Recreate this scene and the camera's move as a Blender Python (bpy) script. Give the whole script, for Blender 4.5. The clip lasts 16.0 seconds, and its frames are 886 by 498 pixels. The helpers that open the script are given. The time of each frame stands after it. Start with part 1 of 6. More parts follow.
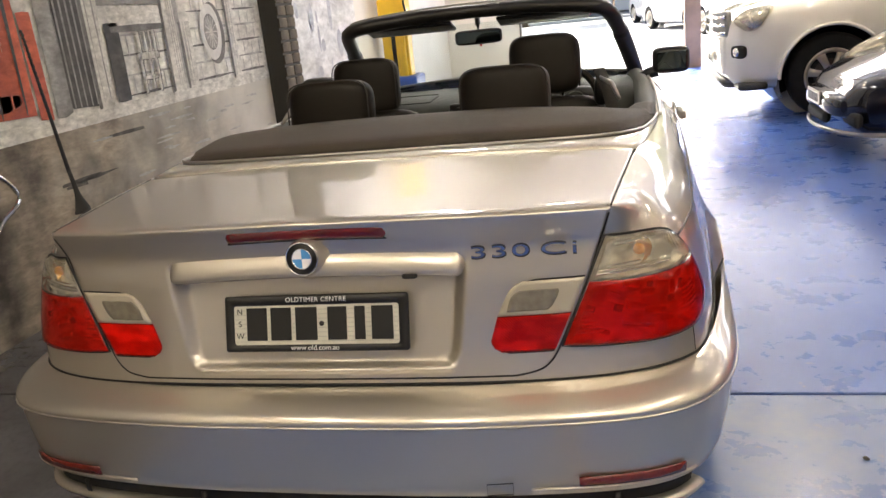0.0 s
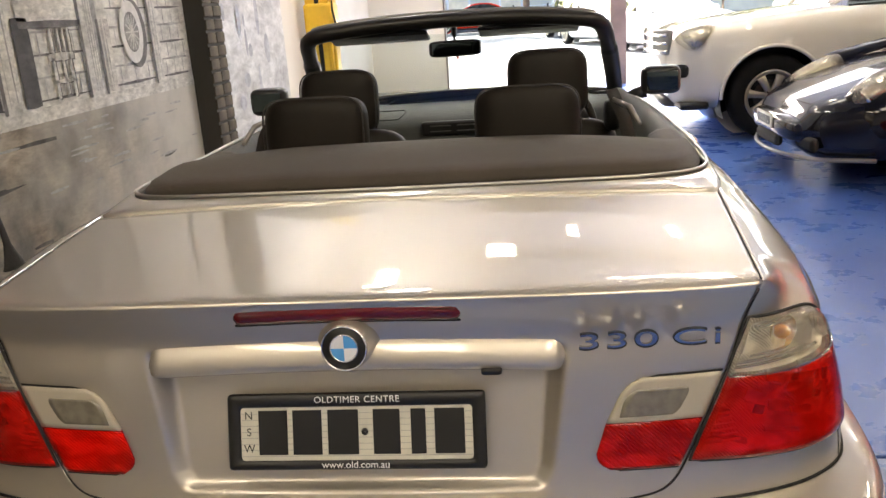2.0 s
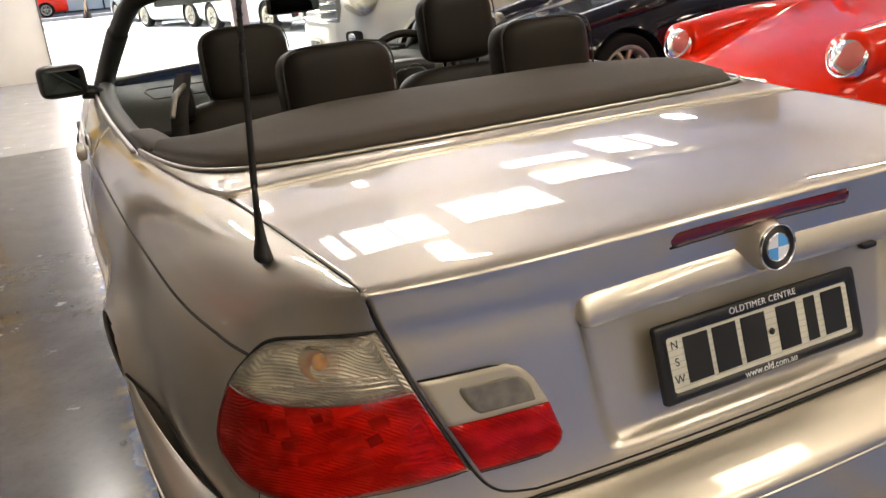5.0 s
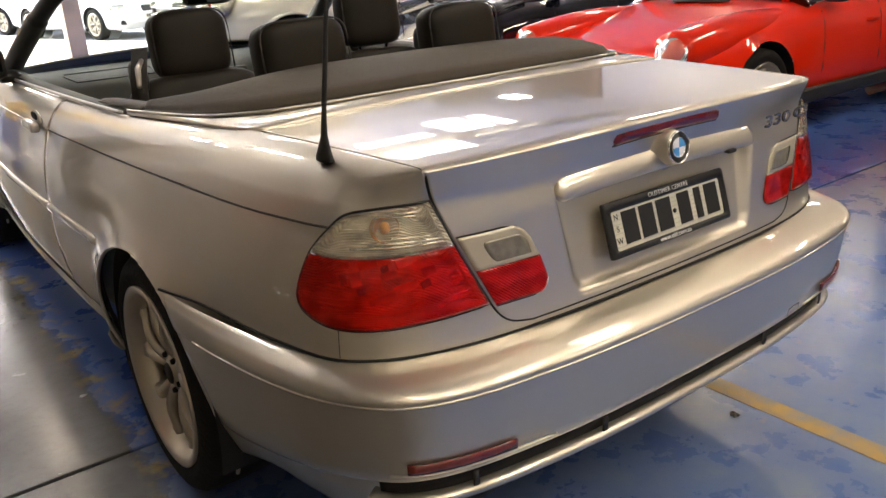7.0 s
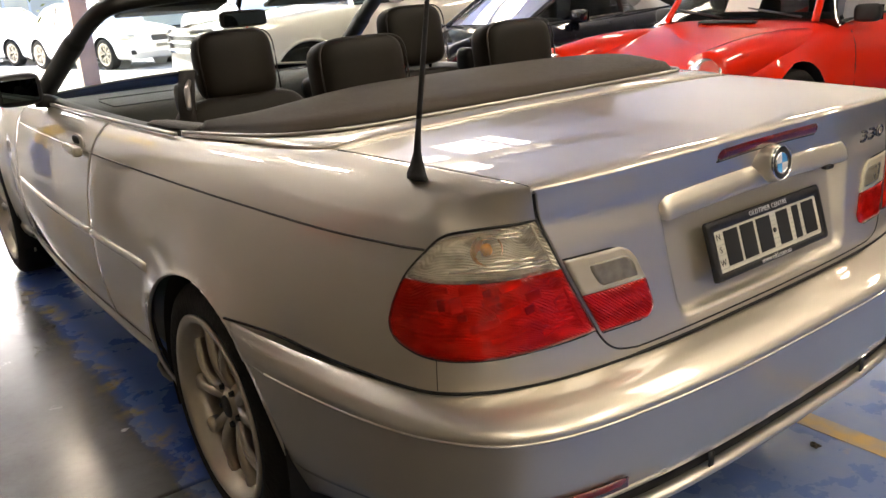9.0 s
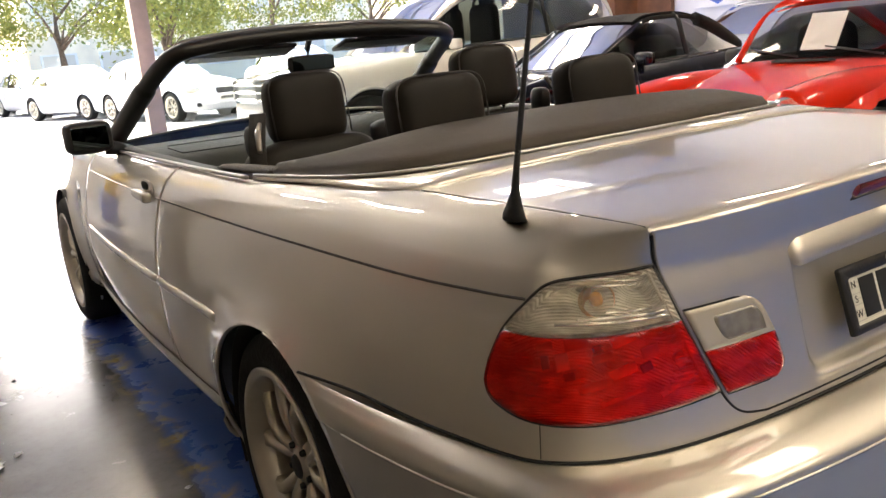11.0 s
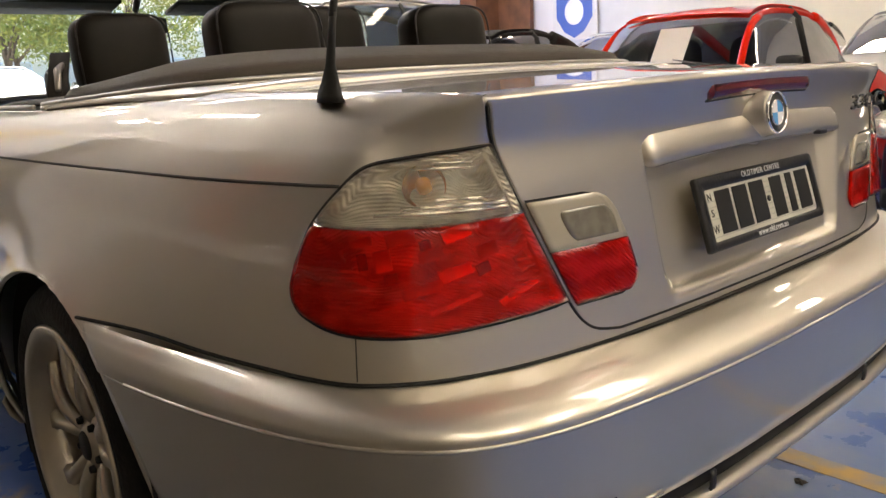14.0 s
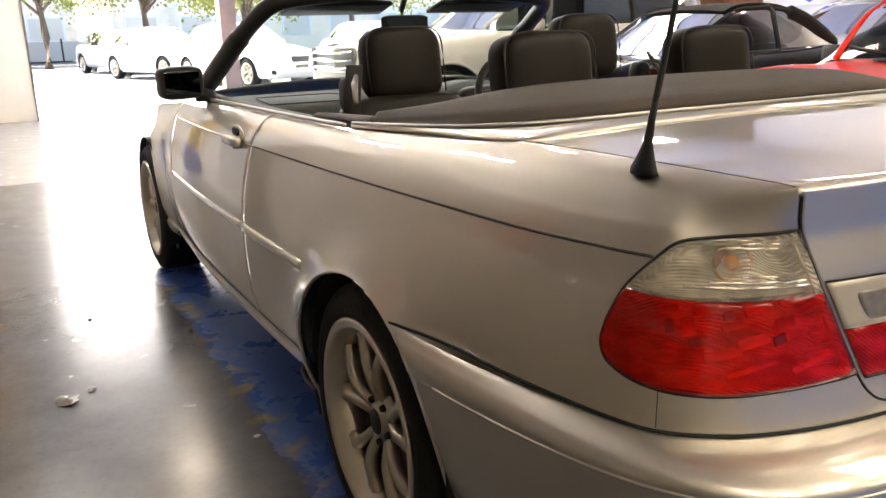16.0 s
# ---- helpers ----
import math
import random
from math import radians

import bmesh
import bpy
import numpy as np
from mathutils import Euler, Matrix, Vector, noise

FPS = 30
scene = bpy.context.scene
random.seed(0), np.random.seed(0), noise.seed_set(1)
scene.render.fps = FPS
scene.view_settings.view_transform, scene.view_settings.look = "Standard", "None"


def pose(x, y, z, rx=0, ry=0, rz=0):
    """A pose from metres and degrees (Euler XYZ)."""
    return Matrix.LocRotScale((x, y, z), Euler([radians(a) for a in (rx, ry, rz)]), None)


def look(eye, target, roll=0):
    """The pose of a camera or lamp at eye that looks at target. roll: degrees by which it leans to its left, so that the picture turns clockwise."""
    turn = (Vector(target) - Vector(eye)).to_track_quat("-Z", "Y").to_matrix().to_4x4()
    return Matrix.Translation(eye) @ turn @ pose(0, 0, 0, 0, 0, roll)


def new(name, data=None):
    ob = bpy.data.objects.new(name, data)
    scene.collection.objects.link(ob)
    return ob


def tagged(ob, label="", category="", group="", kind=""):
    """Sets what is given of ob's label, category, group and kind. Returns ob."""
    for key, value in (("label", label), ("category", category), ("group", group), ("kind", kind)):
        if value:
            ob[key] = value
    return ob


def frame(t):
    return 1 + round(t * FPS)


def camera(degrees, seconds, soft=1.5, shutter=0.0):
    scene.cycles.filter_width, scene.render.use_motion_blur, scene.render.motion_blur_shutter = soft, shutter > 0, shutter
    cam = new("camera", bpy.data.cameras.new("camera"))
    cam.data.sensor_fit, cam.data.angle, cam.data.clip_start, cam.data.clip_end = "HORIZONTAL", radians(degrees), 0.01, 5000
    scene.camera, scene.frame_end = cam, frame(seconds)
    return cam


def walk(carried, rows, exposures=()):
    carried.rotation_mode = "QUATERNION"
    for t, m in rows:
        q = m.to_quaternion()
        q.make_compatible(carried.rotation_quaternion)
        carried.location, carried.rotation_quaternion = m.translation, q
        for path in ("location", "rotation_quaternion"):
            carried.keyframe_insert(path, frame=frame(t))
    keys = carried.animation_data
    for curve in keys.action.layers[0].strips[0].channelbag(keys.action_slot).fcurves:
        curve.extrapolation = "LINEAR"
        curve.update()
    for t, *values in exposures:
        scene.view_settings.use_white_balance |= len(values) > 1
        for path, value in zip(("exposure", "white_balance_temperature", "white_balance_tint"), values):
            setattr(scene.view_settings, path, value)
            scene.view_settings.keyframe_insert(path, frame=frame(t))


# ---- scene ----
cam = camera(57.4, 16.0)
PATH = [
    (0, (0.603, -1.260, 1.321), (0.169, 0.607, 0.749), -6.1),
    (0.5, (0.592, -1.211, 1.335), (0.202, 0.665, 0.762), -6.0),
    (1, (0.531, -1.121, 1.341), (0.199, 0.768, 0.774), -5.3),
    (1.5, (0.393, -1.020, 1.343), (0.148, 0.884, 0.783), -4.3),
    (2, (0.261, -0.899, 1.335), (0.055, 1.007, 0.764), -3.9),
    (2.5, (0.091, -0.799, 1.323), (-0.058, 1.096, 0.699), -3.7),
    (3, (-0.103, -0.719, 1.301), (-0.157, 1.155, 0.604), -2.5),
    (5.5, (-1.023, -0.637, 1.309), (-0.082, 0.988, 0.620), -5.2),
    (6, (-1.182, -0.675, 1.313), (-0.117, 0.861, 0.601), -4.4),
    (6.5, (-1.262, -0.787, 1.287), (-0.170, 0.733, 0.582), -4.2),
    (7, (-1.330, -0.864, 1.273), (-0.220, 0.654, 0.593), -3.4),
    (7.5, (-1.377, -0.853, 1.260), (-0.248, 0.677, 0.643), -2.8),
    (8, (-1.437, -0.812, 1.254), (-0.289, 0.707, 0.644), -2.7),
    (10.5, (-1.357, -0.556, 1.222), (-0.291, 1.030, 0.632), -6.3),
    (11, (-1.388, -0.549, 1.212), (-0.353, 1.088, 0.716), -5.1),
    (11.5, (-1.446, -0.549, 1.208), (-0.457, 1.127, 0.746), -4.8),
    (12, (-1.476, -0.541, 1.179), (-0.494, 1.123, 0.664), -4.8),
    (12.5, (-1.408, -0.522, 1.155), (-0.330, 1.063, 0.470), -5.3),
    (13, (-1.343, -0.474, 1.045), (-0.060, 0.972, 0.467), -3.5),
    (13.5, (-1.265, -0.473, 0.994), (0.075, 0.906, 0.510), -3.0),
    (14, (-1.252, -0.459, 0.977), (0.049, 0.981, 0.542), -2.6),
    (14.5, (-1.266, -0.448, 0.999), (-0.127, 1.155, 0.537), -2.0),
    (15, (-1.304, -0.403, 1.003), (-0.283, 1.258, 0.561), -1.4),
    (15.5, (-1.343, -0.421, 1.048), (-0.439, 1.292, 0.551), -1.6),
    (16, (-1.445, -0.463, 1.147), (-0.534, 1.238, 0.623), -1.6),
]
walk(cam, [(t, look(eye, target, roll)) for t, eye, target, roll in PATH],
     exposures=[(0, 2.6), (3.0, 2.55), (5.5, 2.65), (8.0, 2.7), (10.5, 2.75), (13.0, 2.6), (14.0, 2.65), (15.5, 2.95), (16, 2.95)])

# ---- light ----
world = bpy.data.worlds.new("sky")
scene.world = world
world.use_nodes = True
wn = world.node_tree.nodes
sky = wn.new("ShaderNodeTexSky")
sky.sky_type, sky.sun_disc = "NISHITA", False
sky.dust_density, sky.air_density = 4.0, 0.7
sky.sun_elevation, sky.sun_rotation = radians(33), radians(-18)
world.node_tree.links.new(sky.outputs[0], wn["Background"].inputs[0])
wn["Background"].inputs[1].default_value = 0.15
sun = new("sun", bpy.data.lights.new("sun", "SUN"))
sun.data.energy, sun.data.angle, sun.data.color = 5.0, radians(0.6), (1.0, 0.95, 0.86)
sun.matrix_world = look((0, 0, 0), (0.26, -0.80, -0.55))
sun.location = (0, 20, 20)


# ---- materials ----
def mat(name, color, rough=0.5, metal=0.0, coat=0.0, spread=0.0, scale=8.0, bump=0.0, bscale=60.0, spec=0.5, color2=None, sheen=0.0):
    """A principled surface: base colour varied at two scales, with fine relief."""
    m = bpy.data.materials.new(name)
    m.use_nodes = True
    nt = m.node_tree
    b = nt.nodes["Principled BSDF"]
    b.inputs["Base Color"].default_value = (*color, 1)
    b.inputs["Roughness"].default_value = rough
    b.inputs["Metallic"].default_value = metal
    b.inputs["Coat Weight"].default_value = coat
    b.inputs["Coat Roughness"].default_value = 0.03
    b.inputs["Specular IOR Level"].default_value = spec
    if sheen:
        b.inputs["Sheen Weight"].default_value = sheen
    tc = nt.nodes.new("ShaderNodeTexCoord")
    if spread or color2:
        n1 = nt.nodes.new("ShaderNodeTexNoise")
        n1.inputs["Scale"].default_value, n1.inputs["Detail"].default_value = scale, 6
        nt.links.new(tc.outputs["Object"], n1.inputs["Vector"])
        ramp = nt.nodes.new("ShaderNodeMapRange")
        ramp.inputs[1].default_value, ramp.inputs[2].default_value = 0.35, 0.65
        nt.links.new(n1.outputs["Fac"], ramp.inputs[0])
        mix = nt.nodes.new("ShaderNodeMix")
        mix.data_type = "RGBA"
        c2 = color2 or tuple(min(1, c * (1 + spread)) for c in color)
        c1 = color if color2 else tuple(c * (1 - spread) for c in color)
        mix.inputs[6].default_value, mix.inputs[7].default_value = (*c1, 1), (*c2, 1)
        nt.links.new(ramp.outputs[0], mix.inputs[0])
        nt.links.new(mix.outputs[2], b.inputs["Base Color"])
        rr = nt.nodes.new("ShaderNodeMapRange")
        rr.inputs[3].default_value, rr.inputs[4].default_value = rough * 0.85, min(1, rough * 1.15)
        nt.links.new(n1.outputs["Fac"], rr.inputs[0])
        nt.links.new(rr.outputs[0], b.inputs["Roughness"])
    if bump:
        n2 = nt.nodes.new("ShaderNodeTexNoise")
        n2.inputs["Scale"].default_value, n2.inputs["Detail"].default_value = bscale, 4
        nt.links.new(tc.outputs["Object"], n2.inputs["Vector"])
        bp = nt.nodes.new("ShaderNodeBump")
        bp.inputs["Strength"].default_value, bp.inputs["Distance"].default_value = bump, 0.01
        nt.links.new(n2.outputs["Fac"], bp.inputs["Height"])
        nt.links.new(bp.outputs[0], b.inputs["Normal"])
    return m


def car_paint(name, color, metal=0.52, rough=0.38, flake=0.0, gloss=1.5):
    """Metallic paint: flakes under a clear coat with a trace of orange peel."""
    m = mat(name, color, rough, metal, 1.0, 0.03, 1.5, spec=.5 if metal else .05)
    nt = m.node_tree
    b = nt.nodes["Principled BSDF"]
    b.inputs["Coat IOR"].default_value = gloss
    b.inputs["Coat Roughness"].default_value = 0.02
    tc = nt.nodes.new("ShaderNodeTexCoord")
    v = nt.nodes.new("ShaderNodeTexNoise")
    v.inputs["Scale"].default_value = 900
    nt.links.new(tc.outputs["Object"], v.inputs["Vector"])
    bp = nt.nodes.new("ShaderNodeBump")
    bp.inputs["Strength"].default_value, bp.inputs["Distance"].default_value = flake, 0.002
    nt.links.new(v.outputs["Fac"], bp.inputs["Height"])
    nt.links.new(bp.outputs[0], b.inputs["Normal"])
    return m


def lens_mat(name, tint, gloss=0.04, milk=None, share=0.4, ior=1.36):
    """Clear moulded plastic: tinted light goes through, its prisms scatter a share, the face is glossy."""
    m = bpy.data.materials.new(name)
    m.use_nodes = True
    nt = m.node_tree
    out = nt.nodes["Material Output"]
    nt.nodes.remove(nt.nodes["Principled BSDF"])
    tr = nt.nodes.new("ShaderNodeBsdfTransparent")
    tr.inputs[0].default_value = (*tint, 1)
    gl = nt.nodes.new("ShaderNodeBsdfGlossy")
    gl.inputs["Roughness"].default_value = gloss
    lw = nt.nodes.new("ShaderNodeFresnel")
    lw.inputs[0].default_value = ior
    mx = nt.nodes.new("ShaderNodeMixShader")
    nt.links.new(lw.outputs[0], mx.inputs[0])
    body_out = tr.outputs[0]
    if milk:
        tc = nt.nodes.new("ShaderNodeTexCoord")
        wv = nt.nodes.new("ShaderNodeTexWave")
        wv.inputs["Scale"].default_value, wv.inputs["Distortion"].default_value = 70, 0.4
        nt.links.new(tc.outputs["Object"], wv.inputs["Vector"])
        bp = nt.nodes.new("ShaderNodeBump")
        bp.inputs["Strength"].default_value, bp.inputs["Distance"].default_value = 0.15, 0.003
        nt.links.new(wv.outputs["Fac"], bp.inputs["Height"])
        df = nt.nodes.new("ShaderNodeBsdfDiffuse")
        df.inputs[0].default_value = (*milk, 1)
        nt.links.new(bp.outputs[0], df.inputs["Normal"])
        m2 = nt.nodes.new("ShaderNodeMixShader")
        m2.inputs[0].default_value = share
        nt.links.new(tr.outputs[0], m2.inputs[1])
        nt.links.new(df.outputs[0], m2.inputs[2])
        body_out = m2.outputs[0]
    nt.links.new(body_out, mx.inputs[1])
    nt.links.new(gl.outputs[0], mx.inputs[2])
    nt.links.new(mx.outputs[0], out.inputs[0])
    return m


def glow(name, color, power):
    m = bpy.data.materials.new(name)
    m.use_nodes = True
    b = m.node_tree.nodes["Principled BSDF"]
    b.inputs["Base Color"].default_value = (0.9, 0.9, 0.9, 1)
    b.inputs["Emission Color"].default_value = (*color, 1)
    b.inputs["Emission Strength"].default_value = power
    return m


SILVER = car_paint("silver_paint", (0.60, 0.555, 0.475), 0.93, 0.46, 0.0, 1.80)
DARK = mat("dark_cavity", (0.008, 0.008, 0.008), 0.8)
RUBBER = mat("rubber", (0.010, 0.010, 0.010), 0.65, spread=0.2, scale=20, bump=0.15, bscale=120)
TYRE = mat("tyre_rubber", (0.008, 0.0075, 0.007), 0.7, spread=0.3, scale=14, bump=0.3, bscale=90, spec=.22)
ALLOY = mat("silver_alloy", (0.56, 0.50, 0.40), 0.30, 0.85, 0.4, spread=0.12, scale=9)
CHROME = mat("chrome", (0.8, 0.8, 0.8), 0.08, 1.0)
BLACKPL = mat("black_plastic", (0.007, 0.007, 0.007), 0.42, spread=0.2, scale=12, bump=0.08, bscale=200)
VINYL = mat("grey_brown_vinyl", (0.052, 0.040, 0.029), 0.70, spread=0.16, scale=5, bump=0.35, bscale=420, sheen=0.08)
LEATHER = mat("black_leather", (0.013, 0.0105, 0.0075), 0.46, spread=0.25, scale=6, bump=0.12, bscale=420, spec=.20)
DASHM = mat("dash_plastic", (0.036, 0.040, 0.035), 0.6, spread=0.12, scale=6, bump=0.3, bscale=350)
TRIMGREY = mat("grey_trim", (0.085, 0.088, 0.078), 0.6, spread=0.1, scale=6, bump=0.2, bscale=300)
WOOD = mat("dark_wood_trim", (0.06, 0.022, 0.012), 0.25, coat=0.8, spread=0.5, scale=14)
REDLENS = lens_mat("red_lens", (1.0, 0.042, 0.010), milk=(.95, .012, .003), share=.24)
CLEARLENS = lens_mat("clear_lens", (0.98, 0.95, 0.86), milk=(.95, .89, .72), share=.17)
GLASS = lens_mat("window_glass", (0.86, 0.92, 0.90), 0.0)
DARKGLASS = lens_mat("tinted_glass", (0.26, 0.28, 0.27), 0.0, ior=1.22)
AMBER = mat("amber_bulb", (0.95, 0.30, 0.01), 0.25, coat=0.5, spread=.4, scale=60)
# dark teal base puts a dim room's reflection into the mirror colour
MIRROR = mat("mirror_glass", (0.07, 0.09, 0.095), 0.02, 1.0)
PLATEW = mat("plate_cream", (0.62, 0.60, 0.50), 0.4, spread=0.06, scale=20)
INK = mat("black_ink", (0.010, 0.010, 0.009), 0.5)
WHITEINK = mat("white_ink", (0.8, 0.8, 0.78), 0.5)
BLUEINK = mat("blue_enamel", (0.10, 0.36, 0.75), 0.2, coat=0.6)
WHITEEN = mat("white_enamel", (0.8, 0.82, 0.85), 0.2, coat=0.6)


def reflector_mat(name, across=False):
    """Silvered lamp bowl: moulded prisms, with duller chambers between bright ones."""
    m = mat(name, (0.85, 0.84, 0.80), 0.30, 0.6)
    nt = m.node_tree
    b = nt.nodes["Principled BSDF"]
    tc = nt.nodes.new("ShaderNodeTexCoord")
    w = nt.nodes.new("ShaderNodeTexWave")
    w.bands_direction = "Z" if across else "DIAGONAL"
    w.inputs["Scale"].default_value, w.inputs["Distortion"].default_value = 95, .5
    w.inputs["Detail Scale"].default_value = 3
    nt.links.new(tc.outputs["Object"], w.inputs["Vector"])
    mp = nt.nodes.new("ShaderNodeMapping")
    mp.inputs["Scale"].default_value = (1, 1, 1.9)
    nt.links.new(tc.outputs["Object"], mp.inputs["Vector"])
    n = nt.nodes.new("ShaderNodeTexNoise")
    n.inputs["Scale"].default_value, n.inputs["Detail"].default_value = 17, 2
    nt.links.new(mp.outputs[0], n.inputs["Vector"])
    mr = nt.nodes.new("ShaderNodeMapRange")
    mr.inputs[1].default_value, mr.inputs[2].default_value = 0.40, 0.60
    nt.links.new(n.outputs["Fac"], mr.inputs[0])
    mx = nt.nodes.new("ShaderNodeMix")
    mx.data_type = "RGBA"
    mx.inputs[6].default_value, mx.inputs[7].default_value = (0.42, 0.39, 0.34, 1), (0.98, 0.96, 0.90, 1)
    nt.links.new(mr.outputs[0], mx.inputs[0])
    nt.links.new(mx.outputs[2], b.inputs["Base Color"])
    bp = nt.nodes.new("ShaderNodeBump")
    bp.inputs["Strength"].default_value, bp.inputs["Distance"].default_value = 0.55, 0.004
    nt.links.new(w.outputs["Fac"], bp.inputs["Height"])
    nt.links.new(bp.outputs[0], b.inputs["Normal"])
    return m


RIBBED = reflector_mat("ribbed_reflector", True)
BOWL = reflector_mat("lamp_reflector")


# ---- mesh tools ----
def mesh(name, verts, faces, smooth=True):
    me = bpy.data.meshes.new(name)
    me.from_pydata([tuple(map(float, v)) for v in verts], [], faces)
    if smooth:
        me.polygons.foreach_set("use_smooth", [True] * len(me.polygons))
    me.update()
    return me


def thing(name, label, category, m=None, group=""):
    ob = new(name)
    ob.empty_display_size = 0.1
    if m is not None:
        ob.matrix_world = m
    return tagged(ob, label, category, group)


def part(name, data, material, parent, label="", m=None):
    """Links a bmesh or mesh as one object under a thing or a part."""
    if isinstance(data, bmesh.types.BMesh):
        me = bpy.data.meshes.new(name)
        data.to_mesh(me)
        data.free()
        data = me
    if material is not None and not data.materials:
        data.materials.append(material)
    ob = new(name, data)
    if parent is not None:
        ob.parent = parent
    if m is not None:
        ob.matrix_local = m
    return tagged(ob, label)


def spline(pts, n=200):
    """Catmull-Rom through the points, sampled evenly by their spacing: f(u), u in 0..1."""
    p = np.array(pts, float)
    d = np.maximum(np.linalg.norm(np.diff(p, axis=0), axis=1), 1e-6)
    t = np.concatenate([[0], np.cumsum(d)])
    t /= t[-1]
    m = np.zeros_like(p)
    m[1:-1] = (p[2:] - p[:-2]) / (t[2:] - t[:-2])[:, None]
    m[0], m[-1] = (p[1] - p[0]) / (t[1] - t[0]), (p[-1] - p[-2]) / (t[-1] - t[-2])
    us = np.linspace(0, 1, n)
    k = np.clip(np.searchsorted(t, us, side="right") - 1, 0, len(p) - 2)
    h = t[k + 1] - t[k]
    s = ((us - t[k]) / h)[:, None]
    h = h[:, None]
    tab = ((2 * s**3 - 3 * s**2 + 1) * p[k] + (s**3 - 2 * s**2 + s) * h * m[k]
           + (-2 * s**3 + 3 * s**2) * p[k + 1] + (s**3 - s**2) * h * m[k + 1])

    def f(u):
        return np.array([np.interp(u, us, tab[:, c]) for c in range(tab.shape[1])])
    f.table = tab
    return f


def sstep(a, b, x):
    x = min(1, max(0, (x - a) / (b - a)))
    return x * x * (3 - 2 * x)


def grid_mesh(name, P, flip=False, skirt=0.0, closed=False):
    """A sheet from rows of points, its border folded inwards by skirt."""
    P = np.array(P, float)
    nu, nv = P.shape[:2]
    verts = [p for row in P for p in row]
    faces = []
    for i in range(nu - 1 + (1 if closed else 0)):
        for j in range(nv - 1):
            a, b = i * nv + j, ((i + 1) % nu) * nv + j
            faces.append((a, b, b + 1, a + 1))
    if skirt:
        du, dv = np.gradient(P, axis=0), np.gradient(P, axis=1)
        N = np.cross(du, dv)
        N /= np.maximum(np.linalg.norm(N, axis=2, keepdims=True), 1e-9)
        s = skirt if flip else -skirt
        ring = [(i, 0) for i in range(nu)] + [(nu - 1, j) for j in range(1, nv)] + \
               [(i, nv - 1) for i in range(nu - 2, -1, -1)] + [(0, j) for j in range(nv - 2, 0, -1)]
        base = len(verts)
        for i, j in ring:
            verts.append(P[i, j] + s * N[i, j])
        n = len(ring)
        for k in range(n):
            i, j = ring[k]
            i2, j2 = ring[(k + 1) % n]
            faces.append((i2 * nv + j2, i * nv + j, base + k, base + (k + 1) % n))
    if flip:
        faces = [tuple(reversed(f)) for f in faces]
    return mesh(name, verts, faces)


def tube_mesh(name, path, r, seg=8, prof=None, up=(0, 0, 1), closed=False):
    """A tube along the points; r: a radius, or one a point; prof: (across, up) points of its own section."""
    path = np.array(path, float)
    n = len(path)
    rr = np.broadcast_to(np.array(r, float), (n,))
    tan = np.gradient(path, axis=0)
    if closed:
        tan = np.roll(path, -1, 0) - np.roll(path, 1, 0)
    tan /= np.maximum(np.linalg.norm(tan, axis=1, keepdims=True), 1e-9)
    prof = prof or [(math.cos(2 * math.pi * k / seg), math.sin(2 * math.pi * k / seg)) for k in range(seg)]
    rows = []
    for p, t, q in zip(path, tan, rr):
        a = np.cross(t, up)
        if np.linalg.norm(a) < 1e-3:
            a = np.cross(t, (0, 1, 0.01))
        a /= np.linalg.norm(a)
        b = np.cross(a, t)
        rows.append([p + q * (a * c + b * s) for c, s in prof])
    m = len(prof)
    verts = [v for row in rows for v in row]
    faces = [(i * m + j, i * m + (j + 1) % m, ((i + 1) % n) * m + (j + 1) % m, ((i + 1) % n) * m + j)
             for i in range(n - (0 if closed else 1)) for j in range(m)]
    if not closed:
        faces += [tuple(range(m - 1, -1, -1)), tuple((n - 1) * m + j for j in range(m))]
    return mesh(name, verts, faces)


def lathe(name, prof, seg=48, axis="x"):
    """Turns (radius, along) points about an axis."""
    P = []
    for k in range(seg):
        a = 2 * math.pi * k / seg
        P.append([(h, r * math.cos(a), r * math.sin(a)) if axis == "x" else (r * math.cos(a), r * math.sin(a), h) for r, h in prof])
    return grid_mesh(name, P, closed=True)


def box_bm(size, at=(0, 0, 0), bevel=0.01, seg=2, bm=None, turn=None):
    b = bm or bmesh.new()
    vs = bmesh.ops.create_cube(b, size=1)["verts"]
    bmesh.ops.scale(b, vec=size, verts=vs)
    if bevel:
        es = list({e for v in vs for e in v.link_edges})
        r = bmesh.ops.bevel(b, geom=es, offset=bevel, segments=seg, affect="EDGES", profile=0.5)
        vs = list({v for f in r["faces"] for v in f.verts} | {v for v in vs if v.is_valid})
        for f in r["faces"]:
            f.smooth = True
    if turn is not None:
        bmesh.ops.transform(b, matrix=turn, verts=vs)
    bmesh.ops.translate(b, vec=at, verts=vs)
    return b


def loft(name, sections, cap=True, flip=False):
    """Closed rings of points joined into a skin."""
    S = np.array(sections, float)
    n, m = S.shape[:2]
    verts = [p for row in S for p in row]
    faces = [(i * m + j, i * m + (j + 1) % m, (i + 1) * m + (j + 1) % m, (i + 1) * m + j) for i in range(n - 1) for j in range(m)]
    if cap:
        faces += [tuple(range(m - 1, -1, -1)), tuple((n - 1) * m + j for j in range(m))]
    if flip:
        faces = [tuple(reversed(f)) for f in faces]
    return mesh(name, verts, faces)


